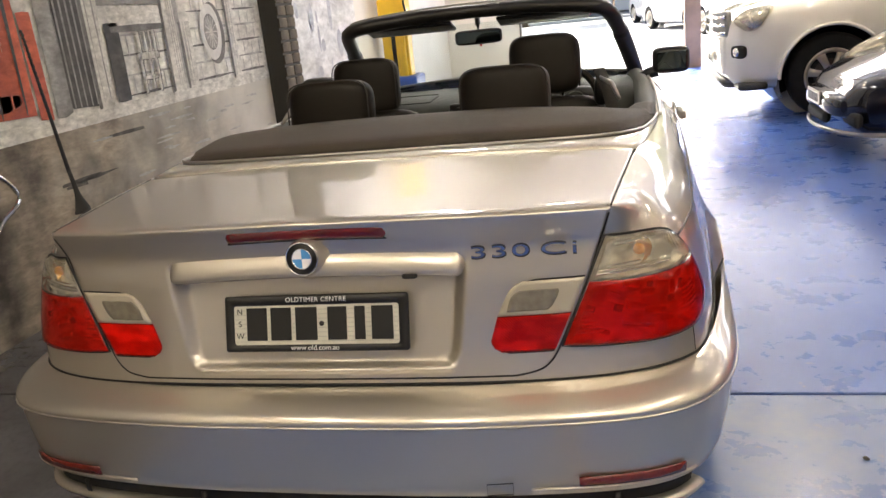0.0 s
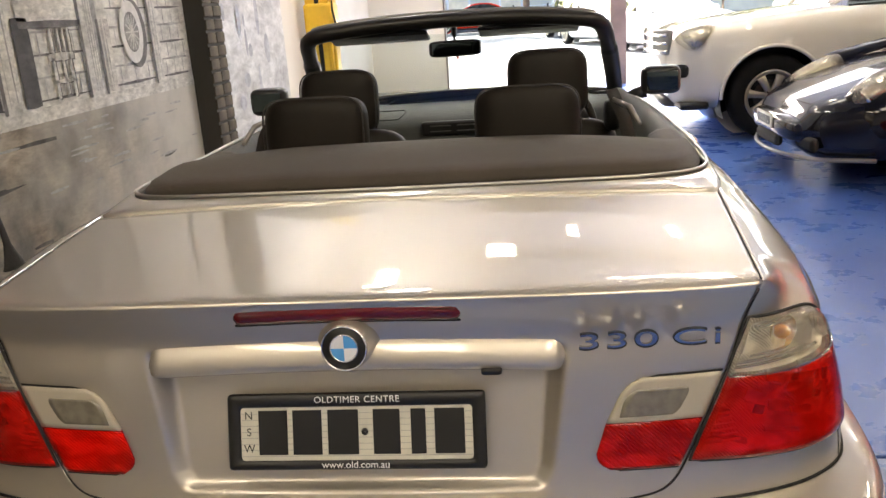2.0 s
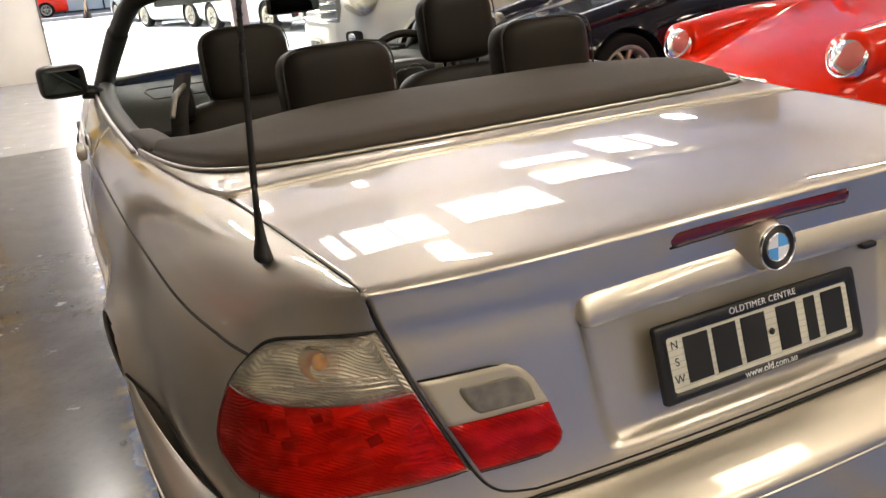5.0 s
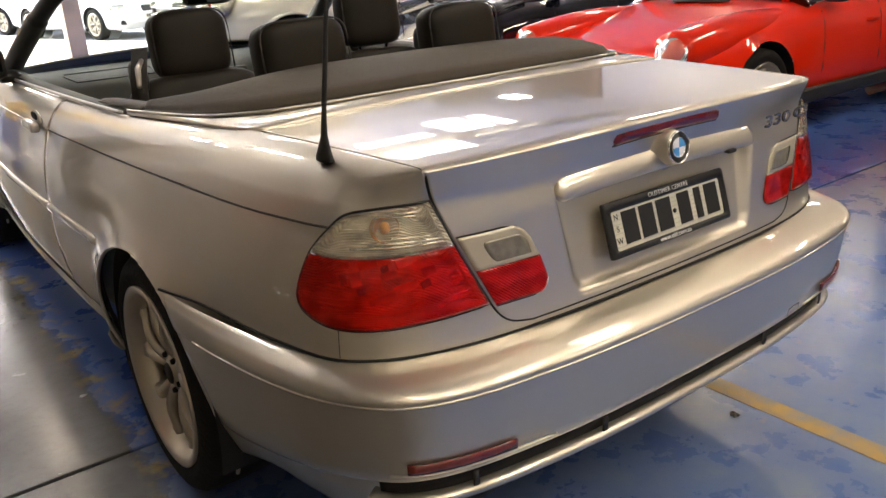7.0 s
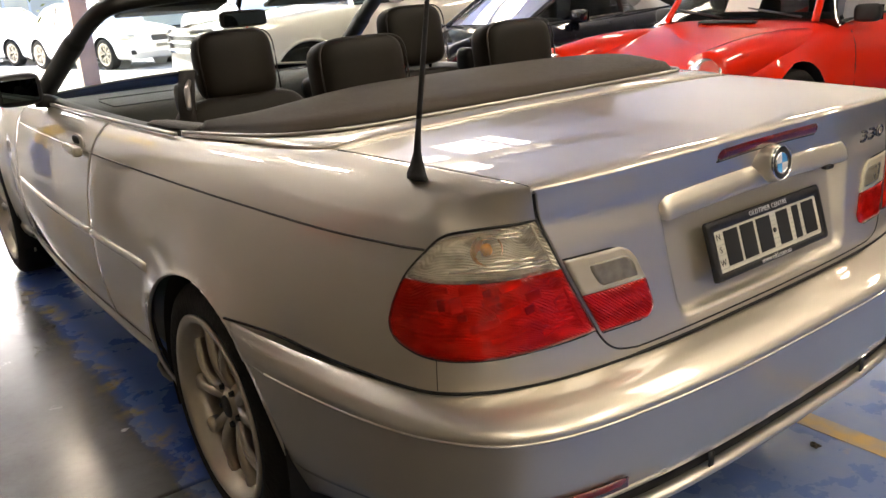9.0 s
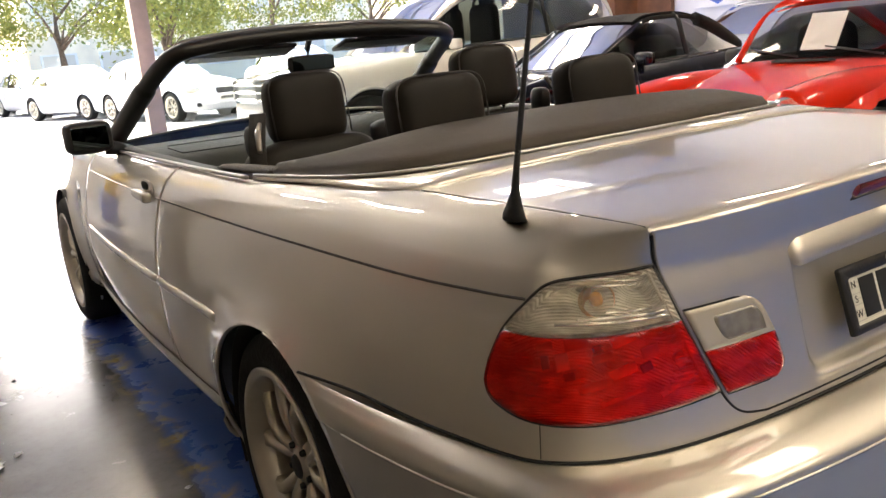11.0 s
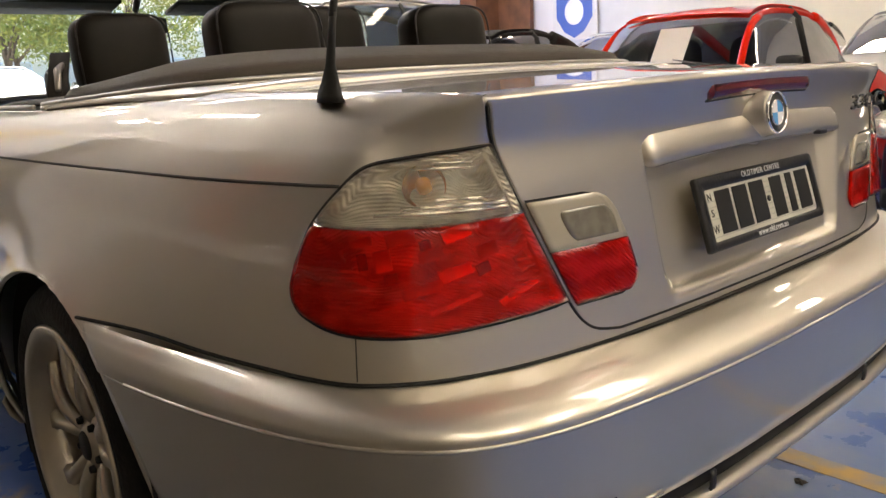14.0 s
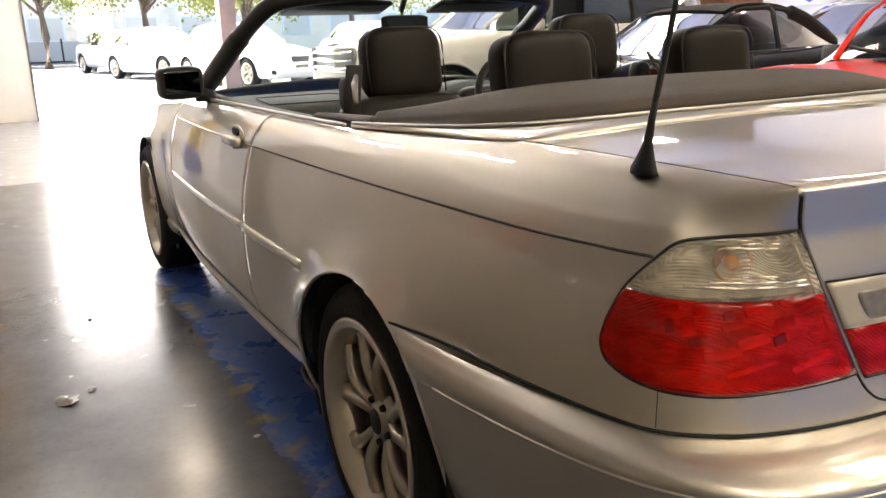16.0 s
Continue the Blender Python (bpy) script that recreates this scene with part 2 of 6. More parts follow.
def pillow(name, w, d, h, e=0.35, nu=28, nv=16, bow=0.0):
    """A cushion: a superellipsoid w wide, d deep, h high, about its middle."""
    def sp(v, p):
        return math.copysign(abs(v) ** p, v)
    P = []
    for i in range(nu):
        a = 2 * math.pi * i / nu
        row = []
        for j in range(nv + 1):
            b = -math.pi / 2 + math.pi * j / nv
            x = w / 2 * sp(math.cos(b), e) * sp(math.cos(a), e)
            y = d / 2 * sp(math.cos(b), e) * sp(math.sin(a), 0.75)
            z = h / 2 * sp(math.sin(b), e)
            row.append((x, y + bow * (2 * x / w) ** 2, z))
        P.append(row)
    return grid_mesh(name, P, closed=True)


def words(name, text, size, material, parent, m, depth=0.0006, label="", spread=1.0):
    cu = bpy.data.curves.new(name, "FONT")
    cu.body, cu.size, cu.extrude = text, size, depth
    cu.align_x, cu.align_y, cu.space_character = "CENTER", "CENTER", spread
    tmp = bpy.data.objects.new(name, cu)
    me = bpy.data.meshes.new_from_object(tmp)
    bpy.data.objects.remove(tmp)
    return part(name, me, material, parent, label, m)


# ---- the silver convertible: body surface ----
OUT = spline([(0, .132), (.25, .136), (.42, .147), (.55, .168), (.63, .195), (.69, .232), (.735, .28), (.758, .34), (.772, .405),
              (.79, .5), (.803, .61), (.813, .75), (.822, .9), (.833, 1.1), (.848, 1.5), (.858, 1.9), (.860, 2.5), (.838, 3.1),
              (.806, 3.5), (.776, 3.85), (.735, 4.12), (.69, 4.3), (.5, 4.42), (.25, 4.465), (0, 4.48)], 1200).table
ARC = np.concatenate([[0], np.cumsum(np.linalg.norm(np.diff(OUT, axis=0), axis=1))])
TAN = np.gradient(OUT, axis=0)
TAN /= np.linalg.norm(TAN, axis=1, keepdims=True)
NOR = np.stack([TAN[:, 1], -TAN[:, 0]], 1)
WHEELS = ((1.045, .315), (3.765, .315))
ARCH_R = 0.345


def by_index(pts):
    """Profile tables by control-point number, so that both profiles share one parameter."""
    q = np.array(pts, float)
    i = np.arange(len(q))
    us = np.linspace(0, len(q) - 1, 400)
    k = np.clip(us.astype(int), 0, len(q) - 2)
    s = (us - k)[:, None]
    m = np.gradient(q, axis=0)
    return ((2 * s**3 - 3 * s**2 + 1) * q[k] + (s**3 - 2 * s**2 + s) * m[k] + (-2 * s**3 + 3 * s**2) * q[k + 1] + (s**3 - s**2) * m[k + 1])


SIDE_T = by_index([(.055, .24), (.03, .30), (.012, .36), (-.004, .48), (-.004, .62), (.006, .71), (.022, .78), (.040, .84),
                   (.064, .885), (.085, .912), (.105, .930), (.13, .944), (.165, .954)])
REAR_T = by_index([(.03, .40), (.01, .45), (0, .50), (0, .56), (0, .62), (.010, .69), (.018, .76), (.026, .83),
                   (.034, .885), (.020, .934), (.024, .9415), (.05, .946), (.10, .951)])
WT = np.linspace(0, 1, 400)


def outline(a):
    """Plan point and outward normal at arc length a from the rear middle."""
    p = np.array([np.interp(a, ARC, OUT[:, 0]), np.interp(a, ARC, OUT[:, 1])])
    n = np.array([np.interp(a, ARC, NOR[:, 0]), np.interp(a, ARC, NOR[:, 1])])
    return p, n / np.linalg.norm(n)


def arc_at_y(y):
    k = np.argmax(OUT[:, 0] > 0.6)
    m = len(OUT) - np.argmax(OUT[::-1, 0] > 0.6)
    return float(np.interp(y, OUT[k:m, 1], ARC[k:m]))


def body(a, w, off=0.0):
    """The skin of the right flank and rear: a along the plan, w up the section."""
    p, n = outline(a)
    b = sstep(.585, .74, a)
    d = (1 - b) * np.interp(w, WT, REAR_T[:, 0]) + b * np.interp(w, WT, SIDE_T[:, 0])
    z = (1 - b) * np.interp(w, WT, REAR_T[:, 1]) + b * np.interp(w, WT, SIDE_T[:, 1])
    y = p[1]
    drop = np.interp(y, [.7, 1.3, 2.0, 3.0, 3.6, 4.4], [0, .012, .018, .03, .10, .22])
    z -= drop * sstep(.45, .97, w)
    for wy, wz in WHEELS:
        r = math.hypot(y - wy, z - wz)
        d -= .036 * max(0, 1 - max(0, r - ARCH_R) / .17) ** 2 * sstep(.80, .62, z) if z < .8 else 0
    q = p - (d - off) * n
    return np.array([q[0], q[1], z])


W_GRID = np.linspace(0, .97, 120)
A_GRID = np.linspace(0, ARC[-1] * .5 + 2.4, 420)
Z_GRID = np.array([[body(a, w)[2] for w in W_GRID[::4]] + [body(a, W_GRID[-1])[2]] for a in A_GRID])
W_COL = np.append(W_GRID[::4], W_GRID[-1])


def w_at_z(a, z):
    """Section parameter at a height."""
    k = min(len(A_GRID) - 2, max(0, int(np.searchsorted(A_GRID, a)) - 1))
    t = min(1, max(0, (a - A_GRID[k]) / (A_GRID[k + 1] - A_GRID[k])))
    return (1 - t) * np.interp(z, Z_GRID[k], W_COL) + t * np.interp(z, Z_GRID[k + 1], W_COL)


def mirror(P):
    P = np.array(P, float).copy()
    P[..., 0] *= -1
    return P


# the line where the boot lid meets the quarter panel: x by height, then by length along the deck
LIDX = spline([(.632, .395), (.6345, .420), (.641, .443), (.652, .459), (.667, .471), (.69, .483), (.808, .537), (.888, .566), (.9415, .584)], 200).table


def lid_x(y, z, top):
    if top:
        return .584 + (y - .20) * .112
    return float(np.interp(z, LIDX[:, 0], LIDX[:, 1]))


def lid_arc(w, gap):
    """Arc length at which the quarter panel begins, at section height w."""
    w = min(w, W_SHOULDER)
    top = w > 9.9 / 12
    lo, hi = .25, 1.1
    for _ in range(30):
        mid = (lo + hi) / 2
        q = body(mid, w)
        if q[0] < lid_x(q[1], q[2], top) + gap:
            lo = mid
        else:
            hi = mid
    return (lo + hi) / 2


W_SHOULDER = .78


def lid_edge_z(y):
    """Height of the lid's side edge along the deck."""
    s = min(1, max(0, (y - .213) / .479))
    return np.interp(y, [.19, .213], [.9415, .9460]) + .0125 * s - .004 * s * s


def quarter_point(a, w):
    """The flank, turned in over its shoulder to meet the lid's side edge."""
    y = outline(a)[0][1]
    end = np.interp(y, [.69, 1.28, 1.4], [1.0, .885, .885])
    if w <= W_SHOULDER and y < .66:
        return body(a, w)
    far = body(a, w * end if y > .69 else w)
    if y > .69:
        return far
    sh = body(a, W_SHOULDER)
    v = max(0, (w - W_SHOULDER) / (1 - W_SHOULDER))
    near = np.array([sh[0] + (lid_x(sh[1], 0, True) + .0025 - sh[0]) * v, sh[1], sh[2] + (lid_edge_z(sh[1]) - sh[2]) * (1 - (1 - v) ** 2)])
    if w <= W_SHOULDER:
        near = body(a, w)
    m = sstep(.60, .69, y)
    return near * (1 - m) + far * m


def cut_arches(P, name, flip, centres, material, parent, label="", skirt=0.010):
    """A sheet with round wheel openings; points inside an opening slide out to its rim."""
    P = np.array(P, float)
    nu, nv = P.shape[:2]
    inside = np.zeros((nu, nv), bool)
    Q = P.copy()
    for wy, wz in centres:
        r = np.hypot(P[..., 1] - wy, P[..., 2] - wz)
        k = r < ARCH_R
        inside |= k
        f = np.where(k, ARCH_R / np.maximum(r, .02), 1)
        Q[..., 1] = wy + (Q[..., 1] - wy) * f
        Q[..., 2] = wz + (Q[..., 2] - wz) * f
    verts = [p for row in Q for p in row]
    faces = []
    for i in range(nu - 1):
        for j in range(nv - 1):
            if inside[i, j] and inside[i + 1, j] and inside[i, j + 1] and inside[i + 1, j + 1]:
                continue
            f = (i * nv + j, (i + 1) * nv + j, (i + 1) * nv + j + 1, i * nv + j + 1)
            faces.append(f[::-1] if flip else f)
    me = mesh(name, verts, faces)
    b = bmesh.new()
    b.from_mesh(me)
    bpy.data.meshes.remove(me)
    bmesh.ops.delete(b, geom=[v for v in b.verts if not v.link_faces], context="VERTS")
    bmesh.ops.remove_doubles(b, verts=b.verts, dist=0.0004)
    b.normal_update()
    edges = [e for e in b.edges if len(e.link_faces) == 1 and not any(
        max(math.hypot(v.co.y - wy, v.co.z - wz) for v in e.verts) < ARCH_R + .004 for wy, wz in centres)]
    nrm = {v: v.normal.copy() for e in edges for v in e.verts}
    ext = bmesh.ops.extrude_edge_only(b, edges=edges)
    new_v = [g for g in ext["geom"] if isinstance(g, bmesh.types.BMVert)]
    look_up = {tuple(round(c, 5) for c in s.co): n for s, n in nrm.items()}
    for v in new_v:
        n = look_up.get(tuple(round(c, 5) for c in v.co))
        if n is not None:
            v.co -= n * skirt
    for f in b.faces:
        f.smooth = True
    return part(name, b, material, parent, label)


LTOP = spline([(0, .884), (.45, .872), (.66, .862), (.80, .838), (.92, .80), (.985, .755), (1, .728)], 200).table
LBOT = spline([(0, .686), (.30, .680), (.62, .677), (.82, .684), (.95, .700), (.99, .715), (1, .728)], 200).table
A_TIP = arc_at_y(.362)


def in_lamp(a, z):
    """1 inside the opening for the tail lamp."""
    a0 = .502 + (z - .70) * .48
    if not (.68 < z < .885 and a0 < a < A_TIP):
        return 0
    u = (a - a0) / (A_TIP - a0)
    return int(.02 < u < .955 and np.interp(u, LBOT[:, 0], LBOT[:, 1]) + .009 < z < np.interp(u, LTOP[:, 0], LTOP[:, 1]) - .009)


car = thing("convertible", "silver two-door convertible car with its roof folded down", "car")
NW = 80
WS = [1 - (1 - k / NW) ** 1.0 for k in range(NW + 1)]


def quarter():
    a1 = arc_at_y(1.868)
    P = []
    nu = 170
    starts = [lid_arc(w, .0025) for w in WS]
    for i in range(nu + 1):
        u = (i / nu) ** 1.6
        row = []
        for w, a0 in zip(WS, starts):
            a = a0 + (a1 - a0) * u
            q = quarter_point(a, w)
            sunk = in_lamp(a, q[2])
            row.append(body(a, w, -.042 * sunk) if sunk else q)
        P.append(row)
    # fair the shoulder where tail, flank and deck run together
    P = np.array(P)
    soft = (P[..., 2] > .886) & (P[..., 1] < .80)
    soft[0] = soft[-1] = False
    soft[:, 0] = soft[:, -1] = False
    for _ in range(70):
        Q = P.copy()
        Q[1:-1, 1:-1] = (P[:-2, 1:-1] + P[2:, 1:-1] + P[1:-1, :-2] + P[1:-1, 2:]) / 4
        P = np.where(soft[..., None], P * .4 + Q * .6, P)
    for side in (1, -1):
        cut_arches(mirror(P) if side < 0 else P, "quarter_panel", side < 0, WHEELS[:1], SILVER, car)


def flank(name, y0, y1, side, centres=(), nu=60):
    a0, a1 = arc_at_y(y0), arc_at_y(y1)
    P = [[body(a0 + (a1 - a0) * i / nu, w * .90) for w in WS] for i in range(nu + 1)]
    P = mirror(P) if side < 0 else P
    return cut_arches(P, name, side < 0, centres, SILVER, car)


quarter()
for side in (1, -1):
    door = flank("door", 1.873, 3.06, side)
    flank("front_fender", 3.065, 4.15, side, WHEELS[1:])

# dark shell behind the gaps
for side in (1, -1):
    P = [[body(a, w, -.016 - .034 * sstep(.75, .5, outline(a)[0][1])) for w in np.linspace(.05, .88, 40)] for a in np.linspace(.36, arc_at_y(4.1), 130)]
    P = mirror(P) if side < 0 else P
    cut_arches(P, "inner_shell", side < 0, WHEELS, DARK, car, skirt=0)


# ---- boot lid ----
def rear_face_y(x, z):
    """Depth of the lid's rear face, with the hollow for the number plate."""
    w = np.interp(z, REAR_T[100:340, 1], WT[100:340])
    a = np.interp(abs(x), OUT[:400, 0], ARC[:400])
    p, n = outline(a)
    d = np.interp(w, WT, REAR_T[:, 0])
    y = p[1] + d
    wide = np.interp(z, [.66, .68, .86], [.276, .286, .309])
    f = sstep(wide + .008, wide - .022, abs(x)) * sstep(.650, .660, z) * sstep(.872, .850, z)
    floor_y = np.interp(z, [.66, .86], [.156, .204])
    lip = .005 * math.exp(-((z - .652) / .008) ** 2) * sstep(wide + .01, wide - .02, abs(x))
    return y + f * max(0, floor_y - y) - lip


LID_FRONT = 0.692
rows = []
zs = list(.632 + .020 * np.linspace(0, 1, 12)[:-1] ** 1.6) + list(np.linspace(.652, .885, 70)) + [.892, .9, .908, .916, .924, .930, .934, .9375, .9398]
NX = 240
for z in zs:
    ex = lid_x(0, z, False) - .0022
    rows.append([(ex * t, rear_face_y(ex * t, z), z) for t in np.linspace(-1, 1, NX + 1)])
for k, (d, z) in enumerate([(.0245, .9420), (.029, .9438), (.036, .9450), (.047, .9462)]):
    row = []
    for t in np.linspace(-1, 1, NX + 1):
        x = (.584 + .112 * d - .0025) * t
        a = np.interp(abs(x), OUT[:400, 0], ARC[:400])
        row.append((x, outline(a)[0][1] + d, z + .009 * (1 - t * t)))
    rows.append(row)
last = rows[-1]
for s in np.linspace(0, 1, 26)[1:]:
    row = []
    for (x0, y0, z0), t in zip(last, np.linspace(-1, 1, NX + 1)):
        y = y0 + (LID_FRONT - y0) * s
        x = (lid_x(y, 0, True) - .0025) * t
        row.append((x, y, z0 + .0125 * s - .004 * s * s + .004 * s * (1 - t * t)))
    rows.append(row)
# lift the lip's middle to follow the deck's crown
for k, z in enumerate(zs):
    if z > .88:
        f = (z - .88) / .062
        rows[k] = [(x, y, zz + .009 * f * (1 - t * t)) for (x, y, zz), t in zip(rows[k], np.linspace(-1, 1, NX + 1))]
lid = part("boot_lid", grid_mesh("boot_lid", rows, flip=True, skirt=.010), SILVER, car)
# rubber seals in the gaps round the lid and over the bumper
edge = [(s * (lid_x(0, z, False) - .0005), z) for s, zz in ((-1, .634 + .298 * np.linspace(1, 0, 40) ** 2.2), (1, .634 + .298 * np.linspace(0, 1, 40) ** 2.2)) for z in zz]
edge = edge[:40] + [(x, .6305) for x in np.linspace(-.395, .395, 40)] + edge[40:]
part("lid_gasket", tube_mesh("lid_gasket", [(x, rear_face_y(x, z) + .0008, z) for x, z in edge], .0021, 6), DARK, car)
for s in (-1, 1):
    part("lid_gasket", tube_mesh("lid_gasket", [(s * lid_x(y, 0, True), y, lid_edge_z(y) - .0012) for y in np.linspace(.205, .69, 30)], .0017, 6), DARK, car)
part("lid_seal", grid_mesh("lid_seal", [[(x, y + .07, z - .016) for x, y, z in r[::8]] for r in rows[::3]], flip=True), DARK, car)

# strip of body below the lid
P = [[(lambda q: (q[0], q[1] + .001, q[2]))(body(a, w)) for w in np.linspace(.29, .347, 6)] for a in np.linspace(0, .50, 30)]
strip = np.concatenate([mirror(P)[::-1], np.array(P)[1:]])
part("rear_panel", grid_mesh("rear_panel", strip), SILVER, car)

# handle strip above the plate, swelling round the emblem
bar = []
for x in np.linspace(-.311, .311, 81):
    e = min(1, (0.311 - abs(x)) / .02)
    e = math.sqrt(max(0, 1 - (1 - e) ** 2)) if e < 1 else 1
    e = max(e, .04)
    base = rear_face_y(x * .96, .878)
    ring = []
    for c, s in [(0.012, .027), (.003, .024), (-.006, .016), (-.013, .005), (-.017, -.006), (-.0165, -.013), (-.008, -.018), (0.02, -.017), (.03, 0)]:
        ring.append((x, base + c * e, .8590 - .009 * (x / .3) ** 2 + s * 1.12 * e))
    bar.append(ring)
part("handle_strip", loft("handle_strip", bar), SILVER, lid)
boss = lathe("emblem_boss", [(0.001, -.012), (.0405, -.012), (.0425, -.008), (.0455, .002), (.050, .012), (.062, .024)], 40)
EMB = Matrix.Translation((0, .147, .884)) @ Matrix.Rotation(radians(90), 4, "Z") @ Matrix.Rotation(radians(6), 4, "Y") @ Matrix.Diagonal((1, .79, .79, 1))
part("emblem_boss", boss, SILVER, lid, "", EMB)
emblem = part("emblem", lathe("emblem", [(.0005, -.0145), (.0395, -.0145), (.0405, -.012)], 40), INK, lid, "round black emblem", EMB)
part("emblem_rim", lathe("emblem_rim", [(.0385, -.0140), (.0395, -.0168), (.0412, -.0168), (.0420, -.0130)], 40), CHROME, emblem)
part("emblem_ring", lathe("emblem_ring", [(.0235, -.0146), (.0242, -.0164), (.0256, -.0164), (.0262, -.0146)], 40), CHROME, emblem)
for k in range(4):
    fan = [(-.0155, 0, 0)] + [(-.0155, .0238 * math.cos(a), .0238 * math.sin(a)) for a in np.linspace(k * math.pi / 2, (k + 1) * math.pi / 2, 9)]
    part("emblem_quadrant", mesh("emblem_quadrant", fan, [tuple(range(9, -1, -1))], False), BLUEINK if k % 2 else WHITEEN, emblem)

# high brake lamp in the lip
P = []
for x in np.linspace(-.168, .168, 41):
    e = min(1, (.168 - abs(x)) / .014)
    e = max(.08, math.sqrt(max(0, 1 - (1 - e) ** 2)))
    y = rear_face_y(x, .921)
    P.append([(x, y + .004 - .009 * e * math.cos(v), .9285 - .004 * (x / .17) ** 2 + .0140 * e * math.sin(v) + .001) for v in np.linspace(-1.5, 1.5, 9)])
brk = part("brake_lamp", grid_mesh("brake_lamp", P), mat("brake_lens", (0.10, 0.004, 0.008), 0.12, coat=0.6, spread=.4, scale=12), lid, "dark red brake lamp")
part("lamp_gasket", tube_mesh("lamp_gasket", [(p[0] * 1.018, p[1] + .0035, p[2] + s) for s, rng in ((.0136, P), (-.0136, P[::-1])) for p in [(r[4][0], r[4][1] + .006, r[4][2]) for r in rng]], .0026, 6, closed=True), DARK, brk)

# badge, chrome letters; offset dark copies behind them draw their shadow
BADGE = Matrix.Translation((.432, .1545, .880)) @ Matrix.Rotation(radians(4), 4, "Z") @ Matrix.Rotation(radians(92), 4, "X")
BADGE_M = mat("badge_chrome", (.50, .49, .47), .16, 1.0)
for ch, bx in (("3", -.091), ("3", -.0525), ("0", -.0125), ("C", .047), ("i", .085)):
    words("badge_letter", ch, .040, BADGE_M, lid, BADGE @ Matrix.Translation((bx, 0, .0015)) @ Matrix.Diagonal((1.72, .78, 1, 1)), .0022, "chrome badge letter")
    words("badge_shadow", ch, .040, bpy.data.materials.get("badge_shade") or mat("badge_shade", (.03, .03, .032), .5), lid, BADGE @ Matrix.Translation((bx + .0008, -.0012, .0004)) @ Matrix.Diagonal((1.90, .98, 1, 1)), .0016, "dark shadow copy behind a badge letter")

# number plate in a black frame; its number is left as bars
PL = Matrix.Translation((0, .1525, .7455)) @ Matrix.Rotation(radians(90 - 17), 4, "X")
plate = part("number_plate", box_bm((.378, .106, .002), (0, .001, .0045), .001, 1), PLATEW, car, "cream number plate in a black frame", PL)
fr = []
for (ow, oh, zz) in ((.193, .0565, .0), (.193, .0565, .006), (.190, .0535, .009), (.1755, .0415, .009), (.173, .039, .0045)):
    ring = []
    r = .006
    for cx, cy, a0 in ((ow - r, oh - r, 0), (-ow + r, oh - r, 90), (-ow + r, -oh + r, 180), (ow - r, -oh + r, 270)):
        for a in np.linspace(a0, a0 + 90, 5):
            ring.append((cx + r * math.cos(radians(a)), cy + r * math.sin(radians(a)) - (.003 if ow < .18 else 0), zz))
    fr.append(ring)
part("plate_frame", loft("plate_frame", fr, cap=False), BLACKPL, plate, "black plastic plate frame")
words("frame_lettering", "OLDTIMER CENTRE", .0135, WHITEINK, plate, Matrix.Translation((.004, .0468, .0095)), .0003, "", 1.1)
words("frame_lettering", "www.old.com.au", .0150, WHITEINK, plate, Matrix.Translation((.0, -.0490, .0095)), .0003)
for k, ch in enumerate("NSW"):
    words("plate_letter", ch, .0165, INK, plate, Matrix.Translation((-.161, .024 - .0245 * k, .0060)), .0003)
for k, (x, w) in enumerate([(-.124, .044), (-.072, .044), (-.018, .046), (.047, .040), (.094, .022), (.140, .044)]):
    part("plate_bar", box_bm((w, .066, .0012), (x, -.001, .0064), .0004, 1), INK, plate)
part("plate_dot", lathe("plate_dot", [(.0002, .0068), (.0052, .0068), (.0052, .0058)], 14, "z"), INK, plate, "", Matrix.Translation((.0145, -.001, 0)))
for k in range(9):
    part("plate_rib", box_bm((.345, .0010, .0006), (0, -.036 + k * .009, .0058), 0), mat("plate_grey", (.42, .41, .36), .5) if k == 0 else bpy.data.materials["plate_grey"], plate)
part("lid_catch", pillow("lid_catch", .030, .016, .008), BLACKPL, lid, "", Matrix.Translation((.205, .150, .838)))


# ---- tail lamps ----
def lamp_point(u, z, off):
    lo, hi = .2, 1.0
    x0 = lid_x(0, z, False) + .004
    for _ in range(26):
        mid = (lo + hi) / 2
        q = body(mid, w_at_z(mid, z))
        if q[0] < x0:
            lo = mid
        else:
            hi = mid
    a = lo + (A_TIP - lo) * u
    return body(a, w_at_z(a, z), off)


def lamp_sheet(z_lo, z_hi, off, us, nv):
    P = []
    for u in us:
        t = float(np.interp(u, LTOP[:, 0], LTOP[:, 1]))
        b = float(np.interp(u, LBOT[:, 0], LBOT[:, 1]))
        s = .804 - .006 * math.sin(math.pi * u)
        lo, hi = (b, min(s, t)) if z_lo == 0 else (min(s, t), t)
        P.append([lamp_point(u, lo + (hi - lo) * v, off + (0.004 * math.sin(math.pi * min(1, max(0, u * 1.2))))) for v in np.linspace(0, 1, nv)])
    return np.array(P)


US = [1 - (1 - k / 30) ** 1.6 for k in range(31)]
RED_P = lamp_sheet(0, 1, .0065, US, 14)
CLR_P = lamp_sheet(1, 2, .0065, [u for u in np.linspace(0, .905, 22)], 9)


